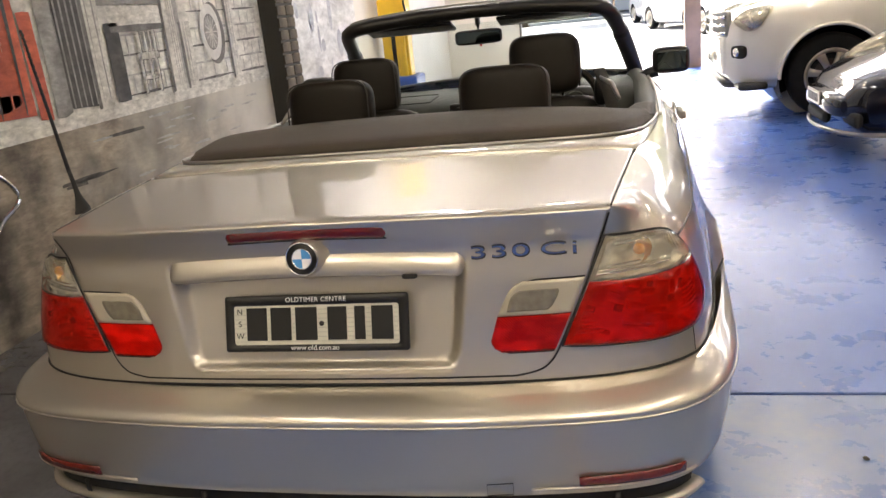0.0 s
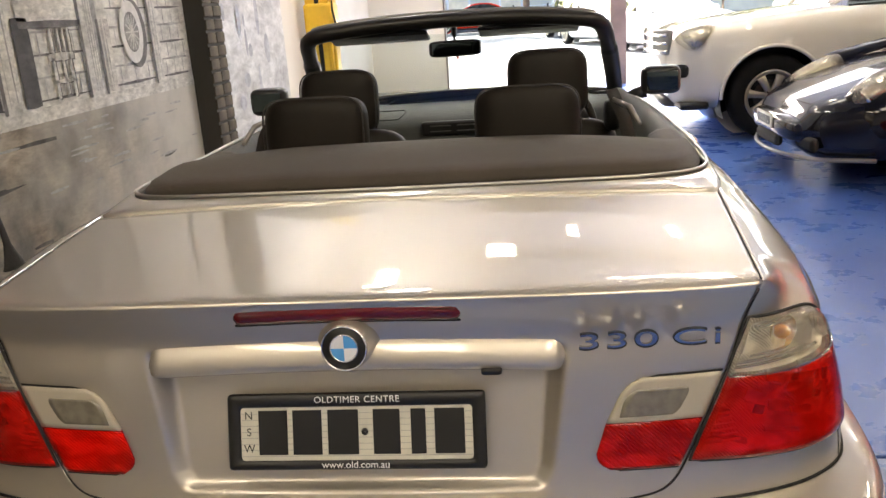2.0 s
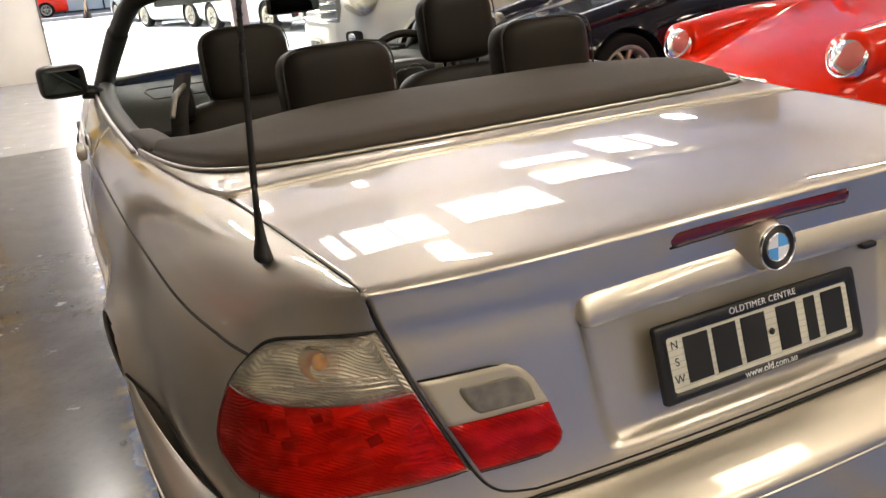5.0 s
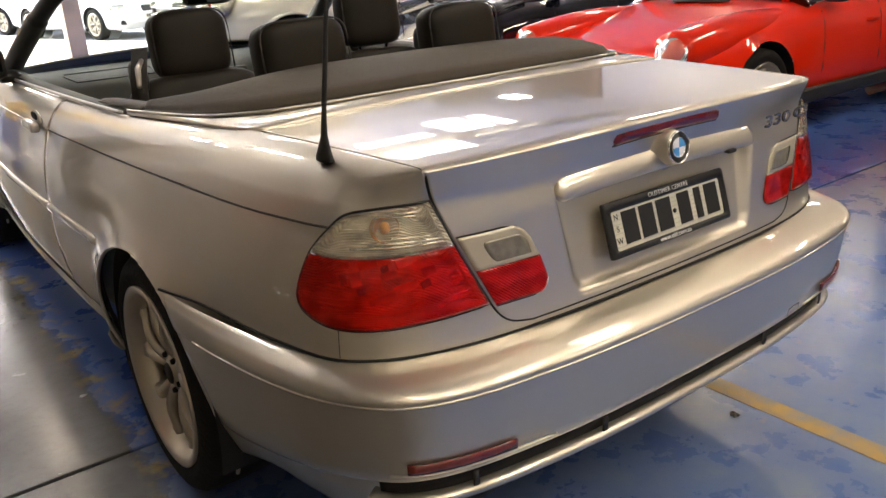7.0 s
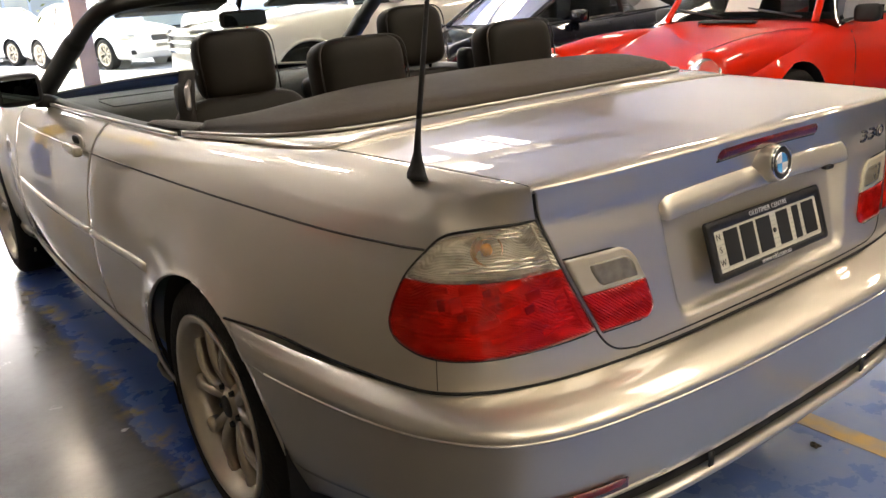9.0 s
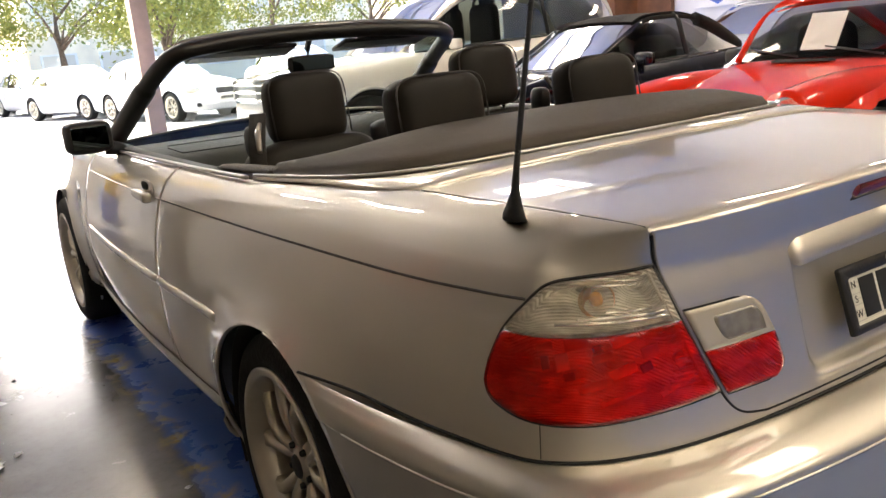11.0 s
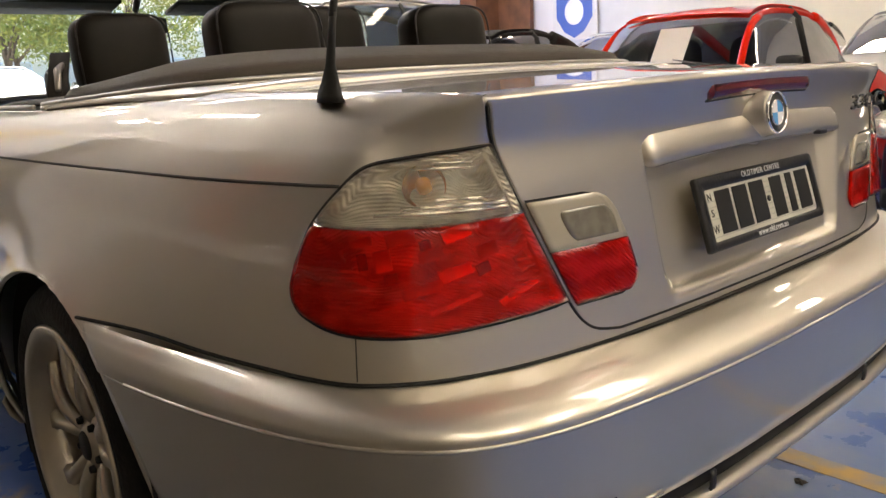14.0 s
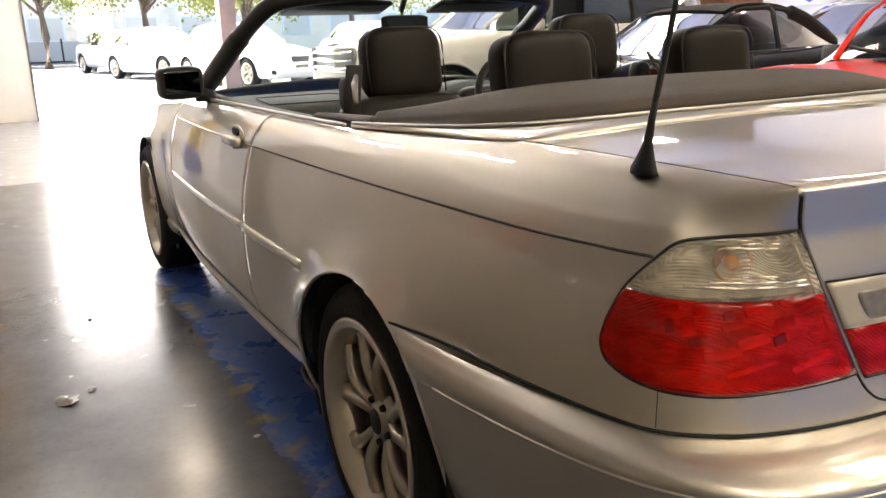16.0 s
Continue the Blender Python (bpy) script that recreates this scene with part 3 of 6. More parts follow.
def bowl_sheet(z_lo, us, nv, deep, cups):
    """The silvered inside of a lamp: a shallow tray with round reflector cups."""
    P = []
    for u in us:
        t = float(np.interp(u, LTOP[:, 0], LTOP[:, 1]))
        b = float(np.interp(u, LBOT[:, 0], LBOT[:, 1]))
        s = .804 - .006 * math.sin(math.pi * u)
        lo, hi = (b, min(s, t)) if z_lo == 0 else (min(s, t), t)
        row = []
        for v in np.linspace(0, 1, nv):
            z = lo + (hi - lo) * v
            edge = min(u * .24, (us[-1] - u) * .24, z - b if z_lo == 0 else z - lo + .012, t - z + (.012 if z_lo == 0 else 0))
            dip = sstep(.004, .020, edge)
            cup = max(sstep(r, .0, math.hypot((u - cu) * .24, z - cz)) for cu, cz, r in cups)
            row.append(lamp_point(u, z, .0015 - deep * dip * (.55 + .45 * cup)))
        P.append(row)
    return np.array(P)


BOW_P = bowl_sheet(0, [1 - (1 - k / 70) ** 1.4 for k in range(71)], 44, .034, ((.16, .775, .030), (.36, .785, .026), (.40, .735, .034), (.60, .782, .026), (.66, .735, .028), (.84, .75, .022)))
BOW_C = bowl_sheet(1, list(np.linspace(0, .90, 44)), 20, .034, ((.40, .842, .034), (.14, .845, .026)))
rim = [lamp_point(u, float(np.interp(u, LTOP[:, 0], LTOP[:, 1])) + .003, .003) for u in US] + \
      [lamp_point(u, float(np.interp(u, LBOT[:, 0], LBOT[:, 1])) - .003, .003) for u in US[::-1]]
SPLIT = [lamp_point(u, .804 - .006 * math.sin(math.pi * u), .0068) for u in np.linspace(0, .90, 20)]


def facing(u, z, off, side):
    """A frame on the lamp: z outwards, y up the surface."""
    p, q, r = lamp_point(u, z, off), lamp_point(u, z, off + .01), lamp_point(u, z + .01, off)
    mr = (lambda v: Vector(v)) if side > 0 else (lambda v: Vector((-v[0], v[1], v[2])))
    n = (mr(q) - mr(p)).normalized()
    x = (mr(r) - mr(p)).normalized().cross(n).normalized()
    m = Matrix((x, n.cross(x), n)).transposed().to_4x4()
    m.translation = mr(p)
    return m


CHAMBER = mat("lamp_chamber", (.10, .08, .07), .3, .3)
BULBTINT = mat("bulb_reflection_tint", (.62, .40, .16), .22, .85, spread=.3, scale=40)
for side in (1, -1):
    mr = (lambda q: q) if side > 0 else mirror
    lamp = part("tail_lamp", tube_mesh("tail_lamp", mr(rim), .0024, 6, closed=True), RUBBER, car, "red and clear tail lamp")
    part("red_lens", grid_mesh("red_lens", mr(RED_P), flip=side < 0, skirt=.010), REDLENS, lamp, "red lens")
    part("clear_lens", grid_mesh("clear_lens", mr(CLR_P), flip=side < 0, skirt=.010), CLEARLENS, lamp, "clear lens")
    part("reflector", grid_mesh("reflector", mr(BOW_P), flip=side < 0), BOWL, lamp)
    part("reflector", grid_mesh("reflector", mr(BOW_C), flip=side < 0), BOWL, lamp)
    part("lens_rib", tube_mesh("lens_rib", mr(SPLIT), .0012, 6), CLEARLENS, lamp)
    # amber bulb in its own cup, whose colour carries the bulb's reflection
    part("bulb_cup", lathe("bulb_cup", [(.006, -.016), (.014, -.014), (.021, -.008), (.025, .002), (.0265, .004)], 28, "z"), BULBTINT, lamp, "reflector cup coloured with the bulb's amber reflection", facing(.36, .842, -.016, side))
    part("bulb", pillow("bulb", .020, .022, .026, 1.0, 16, 10), AMBER, lamp, "amber bulb", facing(.36, .842, -.016, side))
    # moulded prism rows behind the clear lens, and the horizontal fins of the red one
    for z, u0, u1, r in ((.812, .02, .62, .0022), (.8185, .02, .50, .0022), (.826, .10, .34, .0016), (.868, .10, .42, .0016), (.862, .12, .40, .0016)):
        part("prism_row", tube_mesh("prism_row", mr([lamp_point(u, z, -.004) for u in np.linspace(u0, u1, 40)]), [r * (1 + .45 * (k % 2)) for k in range(40)], 6), CHROME, lamp)
    for k in range(6):
        for u0, u1 in ((.66 + .012 * k, .90 - .010 * abs(k - 2)), (.03, .20 - .02 * k)):
            fin = [lamp_point(u, .702 + .0085 * k + .006 * u, -.006) for u in np.linspace(u0, u1, 10)]
            part("lamp_fin", tube_mesh("lamp_fin", mr(fin), .0021, 6), RIBBED, lamp)
    for u, z, w, h, tilt, yaw in ((.30, .786, .040, .018, -24, 10), (.53, .786, .036, .018, -20, -8), (.43, .764, .030, .016, 12, 0), (.62, .760, .020, .026, -6, 14), (.36, .740, .044, .016, -28, 4),
                                  (.50, .724, .050, .014, -30, 0), (.20, .764, .026, .020, 8, -12), (.15, .706, .060, .010, -34, 0), (.40, .704, .070, .008, -34, 0), (.70, .782, .026, .012, 14, 10), (.08, .742, .020, .022, -16, 8)):
        part("prism_patch", box_bm((w, h, .003), (0, 0, 0), .001, 1), RIBBED, lamp, "", facing(u, z, -.008, side) @ Matrix.Rotation(radians(tilt), 4, "X") @ Matrix.Rotation(radians(yaw), 4, "Y"))
    for u, z, w, h in ((.44, .776, .014, .012), (.25, .742, .018, .014), (.60, .740, .016, .012), (.70, .760, .012, .020)):
        part("dark_chamber", box_bm((w, h, .004), (0, 0, 0), .001, 1), CHAMBER, lamp, "", facing(u, z, -.0065, side))

# inner lamps on the lid


def inner_sheet(z0, z1, off, nu, nv, side):
    P = []
    for v in np.linspace(0, 1, nv):
        z = z0 + (z1 - z0) * v
        xo = lid_x(0, z, False) - .007
        xi = np.interp(z, [.675, .678, .683, .690, .70, .75, .765, .785, .797, .806, .812, .8145, .8165], [.384, .370, .360, .353, .350, .366, .374, .383, .3916, .4016, .4129, .4215, .44])
        P.append([(side * (xo + (xi - xo) * u), rear_face_y(xo + (xi - xo) * u, z) - off, z) for u in np.linspace(0, 1, nu)])
    return P


for side in (1, -1):
    body_l = part("inner_lamp", grid_mesh("inner_lamp", inner_sheet(.674, .8165, .0015, 14, 26, side), flip=side < 0), RUBBER, lid, "red and clear inner lamp")
    part("red_lens", grid_mesh("red_lens", inner_sheet(.678, .748, .0045, 14, 10, side), flip=side < 0, skirt=.004), REDLENS, body_l, "red lens")
    part("reflector", grid_mesh("reflector", inner_sheet(.680, .746, .0022, 16, 12, side), flip=side < 0), BOWL, body_l)
    part("clear_lens", grid_mesh("clear_lens", inner_sheet(.7490, .8135, .0045, 14, 10, side), flip=side < 0, skirt=.004), mat("milky_lens", (.44, .395, .30), .18, coat=.8) if "milky_lens" not in bpy.data.materials else bpy.data.materials["milky_lens"], body_l, "clear lens")
    P = []
    for v in np.linspace(0, 1, 12):
        z = .757 + .040 * v
        x0, x1 = .466 + .022 * v - .006 * (2 * v - 1) ** 4, .384 + .010 * v + .016 * v ** 5
        P.append([(side * (x0 + (x1 - x0) * u), rear_face_y(x0 + (x1 - x0) * u, z) - .0052, z) for u in np.linspace(0, 1, 10)])
    part("reversing_window", grid_mesh("reversing_window", P, flip=side < 0, skirt=.002), mat("ribbed_window", (.19, .17, .125), .15, coat=.8, spread=.15, scale=60) if "ribbed_window" not in bpy.data.materials else bpy.data.materials["ribbed_window"], body_l)


# ---- rear bumper ----
BO = spline([(0, .030), (.25, .034), (.45, .050), (.62, .080), (.722, .132), (.788, .229), (.823, .352), (.845, .53), (.859, .73), (.864, .90), (.866, 1.1)], 400).table
BARC = np.concatenate([[0], np.cumsum(np.linalg.norm(np.diff(BO, axis=0), axis=1))])
BT = np.gradient(BO, axis=0)
BT /= np.linalg.norm(BT, axis=1, keepdims=True)


def bump_pt(s, inset, zrear, zside):
    """A point of the bumper: s along it, inset from its outermost line."""
    q = np.array([np.interp(s, BARC, BO[:, 0]), np.interp(s, BARC, BO[:, 1])])
    t = np.array([np.interp(s, BARC, BT[:, 0]), np.interp(s, BARC, BT[:, 1])])
    n = np.array([t[1], -t[0]])
    f = sstep(.10, .80, q[1])
    inset = inset + .09 * max(0, .568 - zrear) * (1 - f) + .17 * max(0, .52 - zrear) * f
    q = q - n * inset
    return np.array([q[0], q[1], zrear + (zside - zrear) * f])


INSET = spline([(-.2, .100), (0, .100), (.2, .0995), (.35, .099), (.50, .107), (.62, .111), (.78, .095), (.95, .061), (1.2, .033), (1.5, .010)], 300).table


def gap_inset(s):
    """How far the bumper's upper edge lies inside its outermost line."""
    return float(np.interp(s, INSET[:, 0], INSET[:, 1]))


BROWS = [(1.0, .596, .596), (1.0, .612, .608), (.97, .6165, .611), (.90, .6175, .610), (.70, .6155, .606), (.45, .611, .597), (.22, .604, .588), (.08, .597, .574), (.0, .588, .561),
         (-.004, .5795, .549), (0.0, .5765, .543)]
BROWS = BROWS[:2] + [tuple(q) for q in by_index(BROWS[2:])[::12]]
BLOW = [(.0028, .5760, .542), (.0035, .570, .536), (.004, .54, .50), (.005, .50, .46), (.007, .47, .42), (.010, .44, .37), (.016, .414, .33), (.028, .403, .305), (.05, .398, .30)]


def bumper_end(z):
    """Arc length at the wheel opening for a height."""
    h = math.sqrt(max(0, (ARCH_R + .004) ** 2 - (z - .315) ** 2))
    return float(np.interp(1.045 - h, BO[:, 1], BARC))


half = []
for i in range(81):
    u = i / 80
    row = []
    for kind, tab in ((0, BROWS), (1, BLOW)):
        for f, zr, zs_ in tab:
            s = u * bumper_end(zs_)
            row.append(bump_pt(s, gap_inset(s) * f if kind == 0 else f, zr, zs_))
    half.append(row)
half = np.array(half)
full = np.concatenate([mirror(half)[::-1], half[1:]])
bumper = part("rear_bumper", grid_mesh("rear_bumper", full, flip=True, skirt=.008), SILVER, car, "silver painted rear bumper")
top_edge = np.array([body(a, w_at_z(a, np.interp(outline(a)[0][1], [.1, .8], [.6188, .6140])), .0006) for a in np.linspace(0, arc_at_y(.86), 80)])
part("bumper_gasket", tube_mesh("bumper_gasket", np.concatenate([mirror(top_edge)[::-1], top_edge[1:]]), .0030, 6), DARK, car)
part("trim_line", tube_mesh("trim_line", np.concatenate([mirror([bump_pt(s, -.0006, .5772, .544) for s in np.linspace(0, 1.32, 60)])[::-1], np.array([bump_pt(s, -.0006, .5772, .544) for s in np.linspace(0, 1.32, 60)])[1:]]), .0026, 6), SILVER, bumper)


def bump_strip(name, s0, s1, rows, material, parent, label="", both=False, n=60, skirt=.004):
    P = np.array([[bump_pt(s, i, z, z2) for i, z, z2 in rows] for s in np.linspace(s0, s1, n)])
    if both:
        P = np.concatenate([mirror(P)[::-1], P[1:]])
        return [part(name, grid_mesh(name, P, flip=True, skirt=skirt), material, parent, label)]
    return [part(name, grid_mesh(name, P if k > 0 else mirror(P), flip=k > 0, skirt=skirt), material, parent, label) for k in (1, -1)]


bump_strip("grille_slot", 0, .80, [(.030, .410, .37), (.034, .38, .35), (.030, .345, .32)], DARK, bumper, both=True)
bump_strip("lower_lip", 0, .82, [(.045, .376, .340), (.024, .374, .338), (.014, .370, .335), (.011, .363, .330), (.016, .354, .322), (.06, .346, .315)], SILVER, bumper, both=True)
REFL = mat("reflector_red", (.13, .014, .010), .25, coat=.6, spread=.2, scale=40)
bump_strip("bumper_reflector", .51, .725, [(.0042, .458, .436), (.0008, .456, .434), (.0008, .438, .412), (.0042, .436, .409)], REFL, bumper, "dark red reflector", n=14)
bump_strip("bumper_crease", .42, .76, [(.006, .436, .409), (.001, .4335, .405), (.004, .429, .399)], SILVER, bumper, n=20)
for s0 in (.27, .58):
    bump_strip("slot_clip", s0, s0 + .012, [(.020, .402, .37), (.018, .38, .35), (.020, .36, .33)], BLACKPL, bumper, n=4)
tow = [bump_pt(s, .0032, z, z) for s, z in ((.335, .448), (.385, .450), (.385, .425), (.335, .423))]
part("tow_cover", tube_mesh("tow_cover", tow, .0011, 5, closed=True), DARK, bumper)
for x in (-.50, -.40):
    part("exhaust_tip", lathe("exhaust_tip", [(.026, .03), (.028, 0), (.031, 0), (.032, .03), (.032, .22)], 24, "z"), CHROME, car, "", Matrix.Translation((x, .24, .29)) @ Matrix.Rotation(radians(-90), 4, "X"))


# ---- deck, folded-roof cover ----
D_OUT = spline([(0, .697, .9685), (.3, .697, .967), (.55, .697, .961), (.618, .699, .957), (.642, .712, .955), (.668, .80, .951), (.695, 1.0, .944), (.728, 1.32, .930)], 200)
D_IN = spline([(0, .752, .9735), (.3, .760, .973), (.50, .782, .970), (.59, .822, .966), (.648, .89, .961), (.682, 1.0, .954), (.706, 1.16, .945), (.722, 1.32, .936)], 200)
half = np.array([[D_OUT(u) * (1 - v) + D_IN(u) * v + np.array((0, 0, .004 * math.sin(math.pi * v))) for v in np.linspace(0, 1, 7)] for u in np.linspace(0, 1, 60)])
full = np.concatenate([mirror(half)[::-1], half[1:]])
part("deck_panel", grid_mesh("deck_panel", full, skirt=.008), SILVER, car)
mould = np.array([D_IN(u) + np.array((0, 0, .004)) for u in np.linspace(0, 1, 70)])
part("deck_moulding", tube_mesh("deck_moulding", np.concatenate([mirror(mould)[::-1], mould[1:]]), .0042, 8), mat("satin_silver", (.52, .50, .46), .32, .9), car, "bright moulding")

C_BOT = spline([(0, .768, .972), (.3, .776, .972), (.49, .797, .969), (.58, .836, .965), (.634, .90, .960), (.668, 1.005, .954), (.694, 1.16, .946), (.706, 1.255, .942)], 200)
C_MID = spline([(0, .778, 1.002), (.3, .785, 1.001), (.48, .805, .996), (.565, .842, .990), (.617, .905, .983), (.652, 1.01, .972), (.682, 1.16, .958), (.698, 1.255, .950)], 200)
C_TOP = spline([(0, 1.105, 1.022), (.3, 1.10, 1.020), (.44, 1.085, 1.014), (.51, 1.085, 1.006), (.55, 1.11, .995), (.59, 1.16, .980), (.63, 1.22, .966), (.665, 1.262, .955)], 200)
half = []
for u in np.linspace(0, 1, 60):
    b, m_, t = C_BOT(u), C_MID(u), C_TOP(u)
    row = [b, b * .5 + m_ * .5 + np.array((0, -.003, 0)), m_ + np.array((0, -.001, -.004)), m_ + np.array((0, .006, .002))]
    for v in np.linspace(0, 1, 9)[1:]:
        row.append(m_ * (1 - v) + t * v + np.array((0, 0, .016 * math.sin(math.pi * v))))
    row.append(t + np.array((0, .012, -.008)))
    row.append(t + np.array((0, .014, -.05)))
    half.append(row)
half = np.array(half)
cover = part("roof_cover", grid_mesh("roof_cover", np.concatenate([mirror(half)[::-1], half[1:]]), skirt=.004), VINYL, car, "grey-brown vinyl cover over the folded roof")
for side in (1, -1):
    # hinged side flap ahead of the cover, and the belt trim along the cabin
    P = []
    for y in np.linspace(1.268, 1.60, 16):
        s = (y - 1.268) / .332
        xo = .706 + .018 * s
        P.append([(side * (xo - .002), y, .943 - .006 * s), (side * (xo - .02), y, .955 - .012 * s), (side * (xo - .06), y, .953 - .014 * s), (side * (xo - .085), y, .935 - .012 * s), (side * (xo - .09), y, .88)])
    part("side_flap", grid_mesh("side_flap", P, flip=side < 0, skirt=.003), VINYL, car)
    belt = [np.array((side * x, y, z)) for x, y, z in [(.733, 1.34, .934), (.742, 1.6, .931), (.750, 1.9, .929), (.752, 2.3, .925), (.745, 2.7, .917), (.725, 3.02, .908)]]
    bs = spline(belt, 60)
    part("belt_moulding", tube_mesh("belt_moulding", bs.table, .0048, 8, prof=[(1, .6), (.3, 1.1), (-1, .9), (-1.2, -.8), (.8, -.8)]), bpy.data.materials["satin_silver"], car)
    # door trim, leather roll along the sill
    P = []
    for y in np.linspace(1.36, 3.0, 40):
        w = np.interp(y, [1.36, 1.8, 2.4, 3.0], [.715, .735, .742, .715])
        P.append([(side * (w + .003), y, .928), (side * (w - .02), y, .934), (side * (w - .045), y, .925), (side * (w - .06), y, .89), (side * (w - .065), y, .78), (side * (w - .05), y, .6), (side * (w - .09), y, .40)])
    part("door_trim", grid_mesh("door_trim", P, flip=side < 0, skirt=.002), TRIMGREY, car, "grey and black door trim")

# ---- flank details ----
for side in (1, -1):
    mr = (lambda q: np.array(q)) if side > 0 else mirror

    def rub(y0, y1):
        rows = []
        for y in np.linspace(y0, y1, 26):
            a = arc_at_y(y)
            f = min(1, (y - y0) / .03 + .02)
            rows.append([body(a, w_at_z(a, .588 + dz), o * f) for dz, o in ((-.003, .000), (0, .008), (.010, .0095), (.020, .008), (.023, 0))])
        return part("rub_strip", grid_mesh("rub_strip", mr(rows), flip=side < 0, skirt=.002), SILVER, car)
    rub(1.372, 1.865)
    rub(1.877, 3.0)
    # swage line from the door handle to the lamp; a dark tube draws its crease shade
    line = [body(a, w_at_z(a, np.interp(a, [arc_at_y(.325), arc_at_y(2.9)], [.846, .828])), .0003) for a in np.linspace(arc_at_y(.305), arc_at_y(1.866), 60)]
    part("swage_line", tube_mesh("swage_line", mr(line), .0024, 6), mat("shadow_gap", (.045, .042, .038), .7) if "shadow_gap" not in bpy.data.materials else bpy.data.materials["shadow_gap"], car)
    line = [body(a, w_at_z(a, np.interp(a, [arc_at_y(.325), arc_at_y(2.9)], [.846, .828])), .0003) for a in np.linspace(arc_at_y(1.875), arc_at_y(3.0), 40)]
    part("swage_line", tube_mesh("swage_line", mr(line), .0022, 6), SILVER, car)
    # sill skirt
    rows = []
    for y in np.linspace(1.40, 3.40, 50):
        a = arc_at_y(y)
        rows.append([body(a, w_at_z(a, z), o) for z, o in ((.330, .001), (.318, .012), (.285, .016), (.262, .010), (.245, -.02))])
    part("sill", grid_mesh("sill", mr(rows), flip=side < 0, skirt=.004), SILVER, car)
    # wheel-arch lip and dark wheel well
    for wy, wz in WHEELS:
        pts = []
        for t in np.linspace(-25, 205, 60):
            y, z = wy + ARCH_R * math.cos(radians(t)), wz + ARCH_R * math.sin(radians(t))
            a = arc_at_y(min(y, 4.15))
            q = body(a, w_at_z(a, max(z, .25)))
            pts.append((q[0] - .005, y, z))
        part("arch_lip", tube_mesh("arch_lip", mr(pts), .0055, 8), SILVER, car)
        well = []
        for t in np.linspace(-20, 200, 30):
            y, z = wy + (ARCH_R + .012) * math.cos(radians(t)), wz + (ARCH_R + .012) * math.sin(radians(t))
            well.append([(x, y, z) for x in (.835, .79, .55, .52)] + [(.52, wy, wz)])
        part("wheel_well", grid_mesh("wheel_well", mr(well), flip=side < 0), DARK, car)
    # door handle: recess bowl, grip and end cap
    y0 = 1.955
    a = arc_at_y(y0 + .06)
    c = body(a, w_at_z(a, .838))
    hd = part("door_handle", pillow("door_handle", .030, .175, .030, .6, 20, 12), SILVER, car, "silver door handle", Matrix.Translation((side * (c[0] + .022), c[1], .838)))
    part("handle_recess", pillow("handle_recess", .012, .120, .070, .8, 20, 12), SILVER, hd, "", Matrix.Translation((side * -.026, .0, .008)))
    part("handle_shadow", pillow("handle_shadow", .010, .085, .026, .8, 16, 10), DARK, hd, "", Matrix.Translation((side * -.021, .01, .024)))
    part("handle_cap", pillow("handle_cap", .028, .034, .032, .5, 16, 10), SILVER, hd, "", Matrix.Translation((side * .002, -.072, -.001)))

# seam between quarter panel and rear panel under each lamp
for side in (1, -1):
    a = arc_at_y(.275)
    ln = [body(a, w_at_z(a, z), .0003) for z in np.linspace(.622, .676, 6)]
    part("panel_seam", tube_mesh("panel_seam", ln if side > 0 else mirror(ln), .0008, 5), bpy.data.materials["shadow_gap"], car)

# aerial
base = np.array((-.652, .404, .944))
shoe = [(base[0], base[1] + dy, base[2] + dz, r) for dy, dz, r in ((0, -.004, .017), (.002, .004, .0155), (-.001, .020, .011), (-.005, .042, .008), (-.010, .07, .0062), (-.018, .105, .0052))]
aer = part("aerial", loft("aerial", [[(x + r * math.cos(t) * .72, y + r * math.sin(t) * (1.6 if k < 3 else 1.0), z) for t in np.linspace(0, 2 * math.pi, 17)[:-1]] for k, (x, y, z, r) in enumerate(shoe)]), RUBBER, car, "black whip aerial")
rod = [np.array((base[0] + .012 * s, base[1] - .017 - .062 * s, base[2] + .10 + .32 * s)) for s in np.linspace(0, 1, 26)]
part("aerial_rod", tube_mesh("aerial_rod", rod, [.0050 - .0024 * s for s in np.linspace(0, 1, 26)], 8), RUBBER, aer)
helix = [rod[0] * (1 - s) + rod[-1] * s + np.array((.0036 * math.cos(s * 150), .0036 * math.sin(s * 150), 0)) for s in np.linspace(.35, 1, 220)]
part("aerial_coil", tube_mesh("aerial_coil", helix, .0009, 4), RUBBER, aer)


